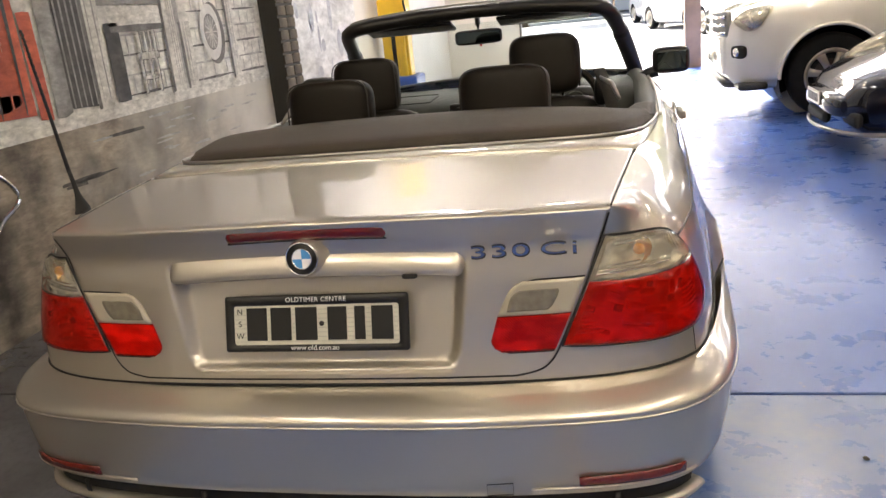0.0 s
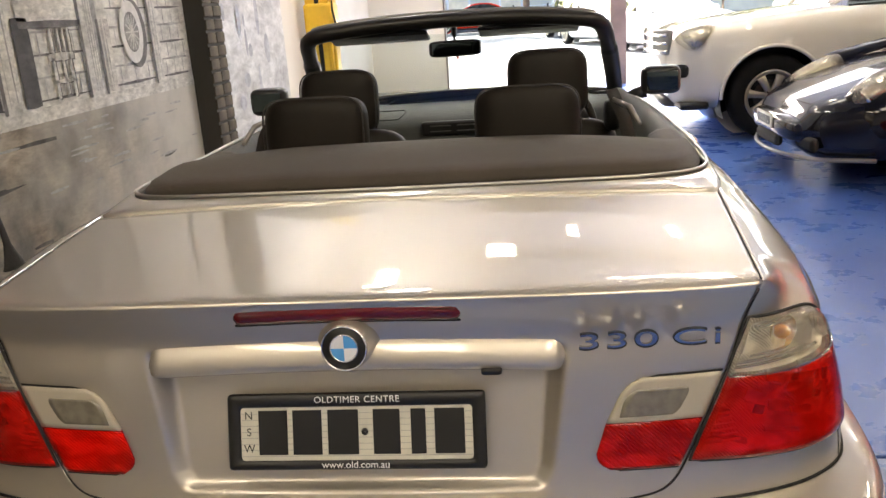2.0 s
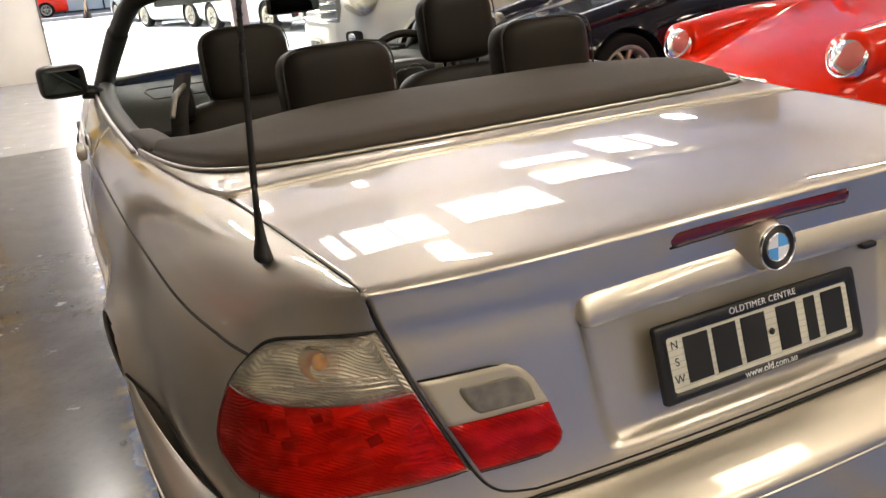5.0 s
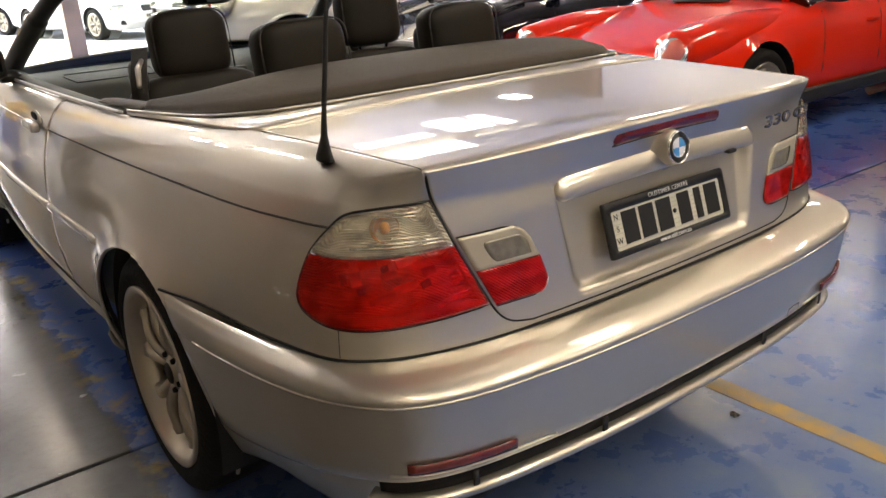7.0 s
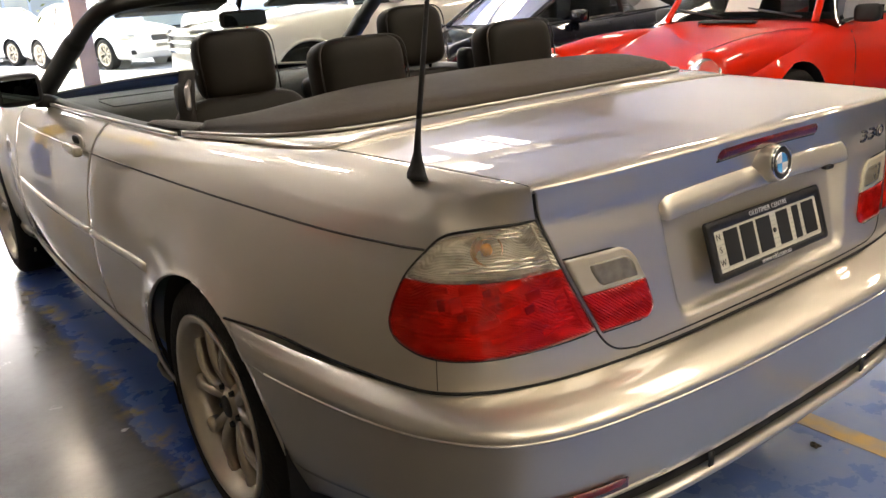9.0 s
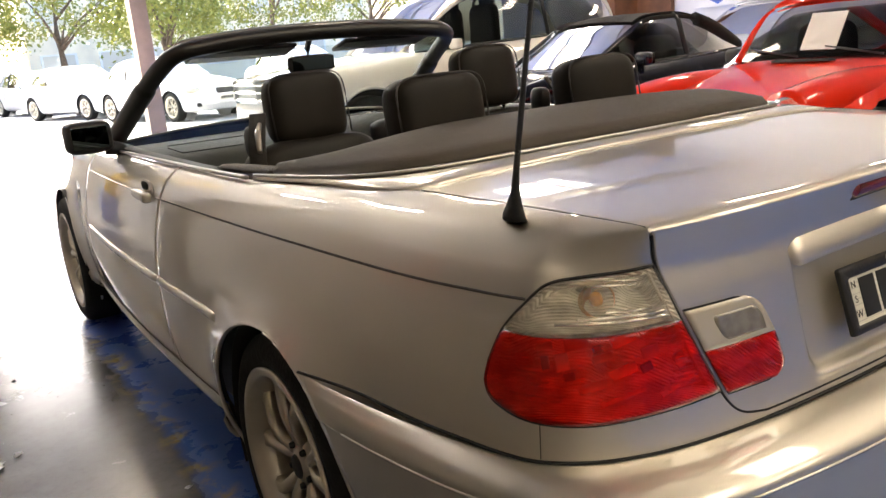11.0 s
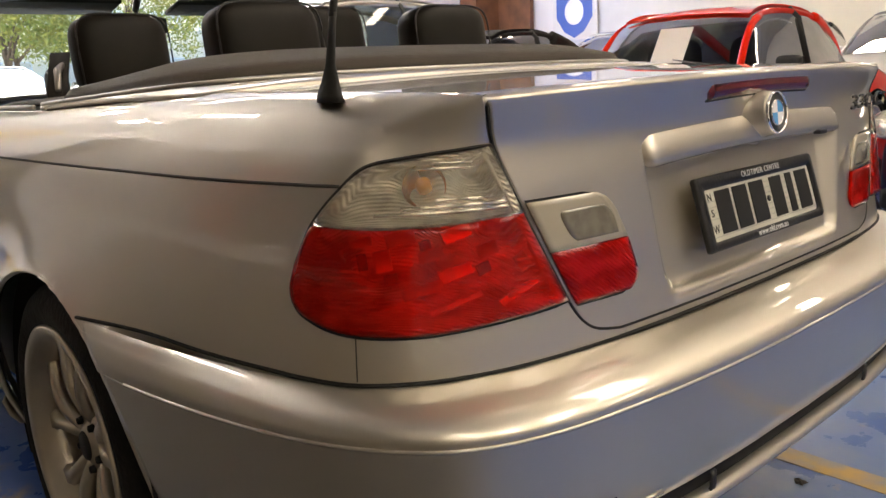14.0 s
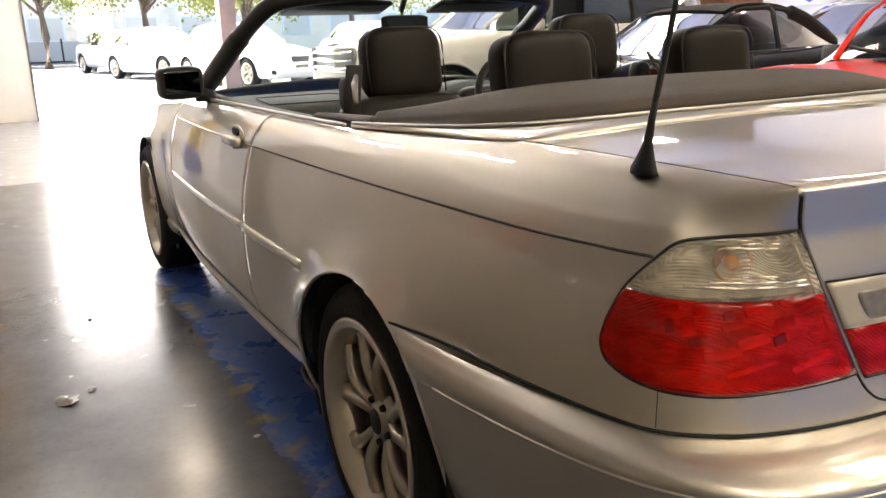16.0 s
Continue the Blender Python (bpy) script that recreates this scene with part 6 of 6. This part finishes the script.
M_GROUND = paint("mural_ground", (.045, .036, .027), (.36, .30, .225), scale=7, stretch=(1, 1.1, 3.6))


def daylit_ground(m):
    """Mixes daylight from the opening into the ground's colour, paler towards the workshop's far end."""
    nt = m.node_tree
    bs = nt.nodes["Principled BSDF"]
    was = bs.inputs["Base Color"].links[0].from_socket
    tc = nt.nodes.new("ShaderNodeTexCoord")
    sp = nt.nodes.new("ShaderNodeSeparateXYZ")
    nt.links.new(tc.outputs["Object"], sp.inputs[0])
    n = nt.nodes.new("ShaderNodeTexNoise")
    n.inputs["Scale"].default_value, n.inputs["Detail"].default_value = 2.2, 8
    nt.links.new(tc.outputs["Object"], n.inputs["Vector"])
    y = nt.nodes.new("ShaderNodeMath")
    y.operation = "MULTIPLY_ADD"
    y.inputs[1].default_value = 3.2
    nt.links.new(n.outputs["Fac"], y.inputs[0])
    nt.links.new(sp.outputs[1], y.inputs[2])
    r = nt.nodes.new("ShaderNodeMapRange")
    r.inputs[1].default_value, r.inputs[2].default_value, r.inputs[4].default_value = 3.9, 6.4, .85
    nt.links.new(y.outputs[0], r.inputs[0])
    mx = nt.nodes.new("ShaderNodeMix")
    mx.data_type = "RGBA"
    mx.inputs[7].default_value = (.62, .59, .52, 1)
    nt.links.new(r.outputs[0], mx.inputs[0])
    nt.links.new(was, mx.inputs[6])
    nt.links.new(mx.outputs[2], bs.inputs["Base Color"])


daylit_ground(M_GROUND)
M_RED = paint("mural_faded_red", (.55, .11, .05), (.36, .09, .06), scale=8)
mural = tagged(part("mural_panel", box_bm((.016, 7.4, 3.6), (WX - .008, 1.5, 1.8), .002, 1), M_SKY, None), "grey painted mural of a timber workshop on panels", "mural")


def daub(y0, z0, y1, z1, material, layer=1, skew=0.0, name="painted_shape"):
    """One flat painted shape standing a hair off the panel."""
    x = WX + .0016 * layer
    e = .012
    pts = [(x, y0, z0), (x, (y0 + y1) / 2, z0 - e * .4), (x, y1, z0 + skew * .2), (x, y1 + skew * .1 + e * .3, (z0 + z1) / 2), (x, y1 + skew * .1, z1), (x, (y0 + y1) / 2, z1 + e * .4), (x, y0 + skew * .1, z1), (x, y0 - e * .3, (z0 + z1) / 2)]
    return part(name, mesh(name, pts, [tuple(range(8))], False), material, mural)


rnd = random.Random(5)
daub(-2.2, 0, 5.2, .92, M_GROUND, 1)
daub(-2.2, .90, 5.2, .97, M_PALE, 2)
M_STREAK = paint("mural_streak", (.035, .032, .028), (.14, .13, .115), scale=14)
for k in range(34):
    y, z = rnd.uniform(-2, 5.0), rnd.uniform(.05, .82)
    ln, hh = rnd.uniform(.08, .40), rnd.uniform(.006, .018)
    daub(y, z, y + ln, z + hh, rnd.choice([M_STREAK, M_GROUND]), 3, rnd.uniform(-.05, .05))
daub(-2.2, 1.0, 1.6, 3.4, M_DARK, 1)
for y0, y1, z0, z1, m_ in ((1.75, 2.30, 1.02, 2.3, M_RED), (1.95, 2.16, 1.30, 1.42, M_PALE), (2.0, 2.2, 1.05, 1.12, M_MID), (1.6, 1.78, 1.0, 1.9, M_DARK), (2.32, 2.42, .98, 1.5, M_RED), (2.45, 2.58, .97, 2.6, M_MID), (2.58, 2.84, 1.0, 2.6, M_DARK),
                           (2.84, 2.96, .95, 2.6, M_PALE), (3.06, 3.66, 1.40, 1.52, M_PALE), (3.0, 3.14, .98, 1.42, M_DARK), (3.66, 3.80, .96, 2.6, M_PALE), (2.98, 3.68, 1.52, 2.4, M_MID),
                           (3.86, 3.98, .98, 1.4, M_PALE), (4.56, 4.66, .96, 2.6, M_PALE)):
    daub(y0, z0, y1, z1, m_, 4, rnd.uniform(-.1, .1))
M_LINE = paint("mural_ink_line", (.09, .085, .08), (.20, .19, .18), scale=16)
M_SHADE = paint("mural_shade", (.30, .29, .27), (.46, .45, .42), scale=10)
# joints of the painted stone walls
for k in range(9):
    z = 1.0 + .115 * k
    for y0, y1 in ((3.14, 3.66), (3.98, 4.56), (4.68, 5.1)):
        daub(y0, z, y1, z + rnd.uniform(.006, .012), M_SHADE if k % 2 else M_LINE, 3, rnd.uniform(-.04, .04), "painted_joint")
        for q in range(3):
            y = y0 + (y1 - y0) * (q + .35 + .4 * (k % 2)) / 3
            if y < y1 - .02:
                daub(y, z, y + rnd.uniform(.005, .010), z + .115, M_SHADE, 3, 0, "painted_joint")
# timber posts: dark edge on one side, grain on the face; plank wall between them
for y0, y1, z1 in ((2.84, 2.96, 2.6), (3.66, 3.80, 2.6), (4.56, 4.66, 2.6), (3.86, 3.98, 1.4)):
    daub(y0 - .03, .97, y0, z1, M_LINE, 5, 0, "painted_shadow")
    for q in range(3):
        y = y0 + (y1 - y0) * rnd.uniform(.15, .85)
        daub(y, 1.0, y + .005, z1, M_SHADE, 5, 0, "painted_grain")
for k in range(5):
    daub(2.60 + .05 * k, 1.0, 2.612 + .05 * k, 2.6, M_MID, 5, 0, "painted_plank")
for k in range(9):
    daub(.2 + .16 * k, 1.0, .215 + .16 * k, 3.3, M_MID, 3, 0, "painted_plank")
daub(3.06, 1.37, 3.66, 1.402, M_LINE, 5, 0, "painted_shadow")
daub(3.80, .97, 3.86, 2.6, M_SHADE, 3, 0, "painted_shadow")
for k in range(6):
    y = 1.80 + .085 * k
    daub(y, 1.02, y + .012, 2.3, M_DARK if k % 2 else M_RED, 6, .1, "painted_slat")
for y0, z0, y1, z1 in ((3.28, 1.20, 3.52, 1.235), (3.30, 1.0, 3.325, 1.21), (3.47, 1.0, 3.495, 1.21), (3.40, 1.02, 3.42, 1.2), (3.31, 1.23, 3.335, 1.36), (3.39, 1.24, 3.405, 1.36), (3.44, 1.24, 3.455, 1.36), (3.49, 1.24, 3.51, 1.36), (3.30, 1.08, 3.50, 1.095)):
    daub(y0 + .008, z0 - .006, y1 + .012, z1, M_LINE, 6, 0, "painted_chair")
    daub(y0, z0, y1, z1, M_PALE, 7, 0, "painted_chair")
# lighter trodden ground by the pillar, darker under the step
for k in range(26):
    y, z = rnd.uniform(2.6, 5.0), rnd.uniform(.45, .86)
    daub(y, z, y + rnd.uniform(.06, .30), z + rnd.uniform(.004, .011), M_SHADE, 4, rnd.uniform(-.04, .04), "painted_streak")


def disc(y, z, r0, r1, material, layer, name):
    x = WX + .0016 * layer
    n = 40
    vs = [(x, y + r * math.cos(2 * math.pi * k / n) * .78, z + r * math.sin(2 * math.pi * k / n)) for r in (r0, r1) for k in range(n)]
    part(name, mesh(name, vs, [(k, (k + 1) % n, n + (k + 1) % n, n + k) for k in range(n)], False), material, mural)


disc(4.31, 1.305, .002, .215, M_LINE, 6, "painted_tyre")
disc(4.27, 1.315, .125, .195, mat("mural_white", (.66, .65, .61), .8, spread=.1, scale=20), 7, "painted_tyre")
disc(4.27, 1.315, .002, .118, M_MID, 7, "painted_wheel")
for k in range(14):
    t = 2 * math.pi * k / 14
    x = WX + .0016 * 9
    d, e = (math.cos(t), math.sin(t)), (-math.sin(t) * .004, math.cos(t) * .004)
    part("painted_wire", mesh("painted_wire", [(x, 4.27 + (d[0] * r) * .78 + e[0] * s, 1.315 + d[1] * r + e[1] * s) for r, s in ((.02, 1), (.112, 1), (.112, -1), (.02, -1))], [(0, 1, 2, 3)], False), M_PALE, mural)
disc(4.27, 1.315, .002, .03, M_PALE, 10, "painted_hub")

PIL_M = mat("pillar_brick", (.12, .095, .055), .8, color2=(.035, .028, .02), scale=4, bump=.3, bscale=30)
pil = slab("pillar", (.155, .36, 4.4), (-2.142, 5.36, 2.2), mat("pillar_joint", (.05, .047, .04), .9), "dark brick pillar on the side wall", "pillar")
brick_me = {}
for k in range(44):
    for nm, size, at in (("s", (.16, .175, .078), (0, -.092, 0)), ("s", (.16, .175, .078), (0, .092, 0))):
        if nm not in brick_me:
            b = box_bm(size, (0, 0, 0), .006, 1)
            me = bpy.data.meshes.new("brick")
            b.to_mesh(me)
            b.free()
            me.materials.append(PIL_M)
            brick_me[nm] = me
        o = new("brick", brick_me[nm])
        o.parent = pil
        o.location = (-2.137 + .006 * rnd.random(), 5.36 + at[1] + (.0 if k % 2 else .0), .05 + k * .098)
banner = tagged(part("banner", box_bm((.012, 1.9, 2.9), (-2.19, 6.72, 1.75), .002, 1), paint("banner_white", (.50, .50, .49), (.74, .74, .73), scale=4), None), "white hanging banner with a faint grey print", "banner")
BANNER_INK = paint("banner_grey", (.36, .37, .40), (.52, .53, .55), scale=5)
for k in range(12):
    y, z, w, h = 5.85 + rnd.random() * 1.1, .5 + rnd.random() * 1.6, rnd.uniform(.06, .24), rnd.uniform(.08, .4)
    part("banner_print", mesh("banner_print", [(-2.182 + .0008 * k, y + w * (.5 + .5 * math.cos(t)), z + h * (.5 + .5 * math.sin(t))) for t in np.linspace(0, 2 * math.pi, 13)[:-1]], [tuple(range(12))], False), BANNER_INK, banner)

YELP = mat("hoist_yellow", (.75, .46, .02), .4, coat=.3, spread=.1, scale=4)
BLUEP = mat("hoist_blue", (.02, .07, .33), .4, coat=.3, spread=.1, scale=4)


def hoist(x, y):
    h = thing("hoist_post", "yellow steel car-hoist post on a blue base", "hoist", pose(x, y, 0), "hoist posts")
    part("column", box_bm((.32, .22, 3.2), (0, 0, 1.80), .02), YELP, h)
    part("column_rib", box_bm((.05, .06, 2.8), (.10, -.12, 1.62), .01), YELP, h)
    part("column_slot", box_bm((.05, .02, 2.4), (-.02, -.108, 1.7), .004), DARK, h)
    part("base", box_bm((.50, .5, .56), (0, 0, .28), .03), BLUEP, h, "blue base")
    part("carriage", box_bm((.34, .30, .34), (.0, -.02, 1.30), .03), YELP, h)
    part("arm", box_bm((.5, .10, .10), (.25, -.12, 1.12), .02), YELP, h)
    part("hose", tube_mesh("hose", [(.16, -.15, 2.6), (.20, -.2, 1.9), (.17, -.19, 1.4), (.21, -.16, 1.1)], .012, 8), SEALED, h)
    return h


hoist(-1.98, 8.6)
# orange air hose hanging from the hoist's side
hs = thing("air_hose", "orange air hose hanging in a loop from a wall hook", "hose", pose(-2.2, 9.6, 0))
part("hose_loop", tube_mesh("hose_loop", [(.10 + .02 * math.sin(t * .5), .16 * math.cos(t) + .006 * t, 1.0 + .24 * math.sin(t)) for t in np.linspace(0, 13, 90)], .011, 6), mat("hose_orange", (.65, .20, .06), .5), hs)
part("wall_hook", box_bm((.16, .05, .05), (.06, .0, 1.22), .01), SEALED, hs)
slab("post_front", (.24, .24, 4.4), (1.80, 12.4, 2.2), mat("rust_post", (.26, .18, .135), .6, spread=.2, scale=3), "rust-red steel post in the garage opening", "post")
slab("column_wood", (.9, .5, 4.4), (12.1, 13.0 - .35, 2.2), mat("brown_column", (.18, .075, .03), .5, spread=.25, scale=3), "brown timber column on the far wall", "column")
slab("column_wood_2", (.12, .95, 4.4), (12.40, 11.95, 2.2), bpy.data.materials["brown_column"], "brown timber panel on the far wall", "column")
sg = thing("wall_sign", "blue and white shield-shaped sign on the far wall", "sign", pose(12.44, 10.35, 1.95))
part("sign_plate", box_bm((.03, 1.15, 1.1), (0, 0, 0), .02), WHITEWALL, sg)
shp = [(0.0, .46, .50), (0, -.46, .50), (0, -.46, -.1), (0, -.25, -.38), (0, 0, -.5), (0, .25, -.38), (0, .46, -.1)]
part("shield", mesh("shield", [(-.02, y, z) for _, y, z in shp], [tuple(range(7))], False), mat("sign_blue", (.05, .12, .45), .4), sg)
part("shield_centre", mesh("shield_centre", [(-.024, .24 * math.cos(t), .02 + .26 * math.sin(t)) for t in np.linspace(0, 2 * math.pi, 33)[:-1]], [tuple(range(32))], False), WHITEEN, sg)

# bent chrome tube frame against the painted wall
tf = thing("tube_frame", "bent chrome steel tube frame standing by the painted wall", "stand", pose(-1.95, 0, 0))
for x in (.05, -.15):
    bend = spline([(x, 1.15, .012), (x, 1.32, .44), (x, 1.546, .65), (x, 1.655, .70), (x, 1.675, .74), (x, 1.595, .831), (x, 1.40, .93), (x, 1.12, .98), (x, 1.02, .90), (x, 1.0, .012)], 80).table
    part("tube", tube_mesh("tube", bend, .010, 8), CHROME, tf)
part("cross_tube", tube_mesh("cross_tube", [(.05, 1.12, .98), (-.15, 1.12, .98)], .009, 8), CHROME, tf)

# ---- outside ----
slab("ground", (600, 600, .1), (0, 150, -.056 - .10), mat("ground_far", (.20, .19, .18), .9, spread=.15, scale=.3), "pale ground outside", "ground")
slab("yard", (60, 24, .1), (8, 25.3, -.055), mat("yard_concrete", (.36, .35, .34), .8, spread=.12, scale=.6, bump=.1, bscale=20), "pale concrete yard in front of the garage", "yard")
slab("street", (200, 9, .1), (0, 43.5, -.06), mat("street_asphalt", (.06, .06, .062), .85, spread=.15, scale=2, bump=.2, bscale=60), "grey asphalt street", "road")
slab("kerb", (200, .25, .16), (0, 38.3, .03), mat("kerb_stone", (.32, .31, .30), .8, spread=.1), "concrete kerb", "kerb")
BARK = mat("bark", (.12, .085, .06), .9, spread=.3, scale=10, bump=.6, bscale=30)
LEAF = mat("leaf_green", (.14, .18, .03), .6, color2=(.32, .30, .06), scale=3)
LEAF.node_tree.nodes["Principled BSDF"].inputs["Transmission Weight"].default_value = 0.0


def tree(x, y, h, r, seed):
    rn = random.Random(seed)
    t = thing("street_tree", "street tree with a yellow-green leafy crown", "tree", pose(x, y, 0), "street trees")
    part("trunk", tube_mesh("trunk", [(0, 0, -.05), (.05, .03, h * .2), (-.04, 0, h * .4), (.05, .02, h * .6)], [.20, .16, .12, .06], 10), BARK, t)
    for k in range(6):
        a, z0 = rn.uniform(0, 6.28), h * rn.uniform(.28, .5)
        part("limb", tube_mesh("limb", [(0, 0, z0), (.35 * r * math.cos(a), .35 * r * math.sin(a), z0 + h * .15), (.75 * r * math.cos(a), .75 * r * math.sin(a), z0 + h * .26)], [.07, .05, .02], 6), BARK, t)
    vs, fs = [], []
    for k in range(105):
        a, b, q = rn.uniform(0, 6.28), rn.uniform(-.6, 1.5), rn.uniform(.45, 1.0) ** .6
        c = np.array((r * q * math.cos(a) * math.cos(b), r * q * math.sin(a) * math.cos(b), h * .55 + r * .8 * q * math.sin(b)))
        for j in range(56):
            o = c + np.array([rn.gauss(0, .26) for _ in range(3)])
            u = np.array([rn.gauss(0, 1) for _ in range(3)])
            u /= np.linalg.norm(u)
            v = np.cross(u, [rn.gauss(0, 1) for _ in range(3)])
            v /= np.linalg.norm(v)
            s = rn.uniform(.06, .12)
            n = len(vs)
            vs += [o - u * s, o + v * s * .5, o + u * s, o - v * s * .5]
            fs.append((n, n + 1, n + 2, n + 3))
    part("crown", mesh("crown", vs, fs, False), LEAF, t, "yellow-green leaves")
    return t


for k, (x, y, h, r) in enumerate([(-3.4, 37.4, 6.5, 2.6), (.6, 37.0, 6.2, 2.5), (4.6, 37.4, 6.8, 2.8), (9.2, 37.2, 6.4, 2.7), (14.2, 37.5, 6.8, 2.8), (-9, 37.3, 6.6, 2.7), (7.2, 31.0, 5.2, 2.2), (19.5, 37.3, 6.6, 2.8)]):
    tree(x, y, h, r, 20 + k)


def facade(x, y, w, h, material, label, n, rows):
    f = thing("building", label, "building", pose(x, y, 0))
    part("wall", box_bm((w, 8, h), (0, 4, h / 2), .05), material, f)
    part("roof", box_bm((w + .6, 8.6, .3), (0, 4, h + .15), .05), mat("roof_grey", (.22, .21, .20), .8) if "roof_grey" not in bpy.data.materials else bpy.data.materials["roof_grey"], f)
    for k in range(n):
        for j in range(rows):
            wx = -w / 2 + (k + .5) * w / n
            wi = part("window", box_bm((w / n * .62, .08, 1.3), (wx, -.02, 1.7 + 2.9 * j), .02), WHITEEN, f)
            part("pane", box_bm((w / n * .54, .04, 1.15), (wx, -.055, 1.7 + 2.9 * j), .005), mat("far_pane", (.66, .64, .58), .1, coat=.5) if "far_pane" not in bpy.data.materials else bpy.data.materials["far_pane"], wi)
    return f


facade(-8, 50, 22, 6.2, mat("brick_far", (.88, .78, .62), .85, spread=.15, scale=2), "low brick building across the street", 7, 2)
facade(16, 51, 22, 7.0, mat("render_far", (.88, .80, .64), .85, spread=.08, scale=1), "cream rendered building across the street", 7, 2)
fn = thing("street_fence", "grey panel fence beyond the street", "fence", pose(-6, 48.6, 0))
for k in range(14):
    part("fence_panel", box_bm((1.9, .06, 1.0), (-13 + 2 * k, 0, .55), .01), mat("fence_grey", (.5, .48, .45), .8) if "fence_grey" not in bpy.data.materials else bpy.data.materials["fence_grey"], fn)
    part("fence_post", box_bm((.09, .09, 1.2), (-12 + 2 * k, 0, .6), .01), SEALED, fn)


# ---- small litter on the floor ----
def scrap(x, y, size, material, label, seed, flat=.4):
    """A crumpled scrap: a puckered star of folds."""
    rn = random.Random(seed)
    n = 11
    rim_ = [(size * rn.uniform(.45, 1) * math.cos(2 * math.pi * k / n), size * rn.uniform(.35, .8) * math.sin(2 * math.pi * k / n), size * flat * rn.uniform(0, .6)) for k in range(n)]
    mid_ = [(.5 * a, .5 * b, size * flat * rn.uniform(.3, 1.0)) for a, b, c in rim_]
    vs = rim_ + mid_ + [(0, 0, size * flat * .5)] + [(a * .6, b * .6, 0) for a, b, c in rim_]
    fs = [(k, (k + 1) % n, n + (k + 1) % n, n + k) for k in range(n)] + [(n + k, n + (k + 1) % n, 2 * n) for k in range(n)]
    fs += [((k + 1) % n, k, 2 * n + 1 + k, 2 * n + 1 + (k + 1) % n) for k in range(n)]
    ob = part("scrap", mesh("scrap", vs, fs, False), material, None, "", pose(x, y, .0012, 0, 0, rn.uniform(0, 360)))
    return tagged(ob, label, "litter", "scraps on the floor")


FOIL = mat("crumpled_foil", (.55, .55, .56), .3, .8)
DRY = mat("dry_leaf", (.05, .04, .03), .8)
scrap(-1.39, 2.275, .055, FOIL, "crumpled scrap of silver foil on the floor", 3)
scrap(-1.31, 2.33, .025, FOIL, "crumpled scrap of silver foil on the floor", 4)
scrap(-.895, 2.80, .028, DRY, "small dark dry leaf on the floor", 5)
scrap(-.918, 1.714, .016, FOIL, "tiny scrap of silver foil on the floor", 6)
scrap(.488, .268, .024, DRY, "small dark dry leaf on the floor", 7)
scrap(1.24, .896, .016, DRY, "small dark dry leaf on the floor", 8)
scrap(-1.24, 3.10, .014, DRY, "small dark dry leaf on the floor", 9)
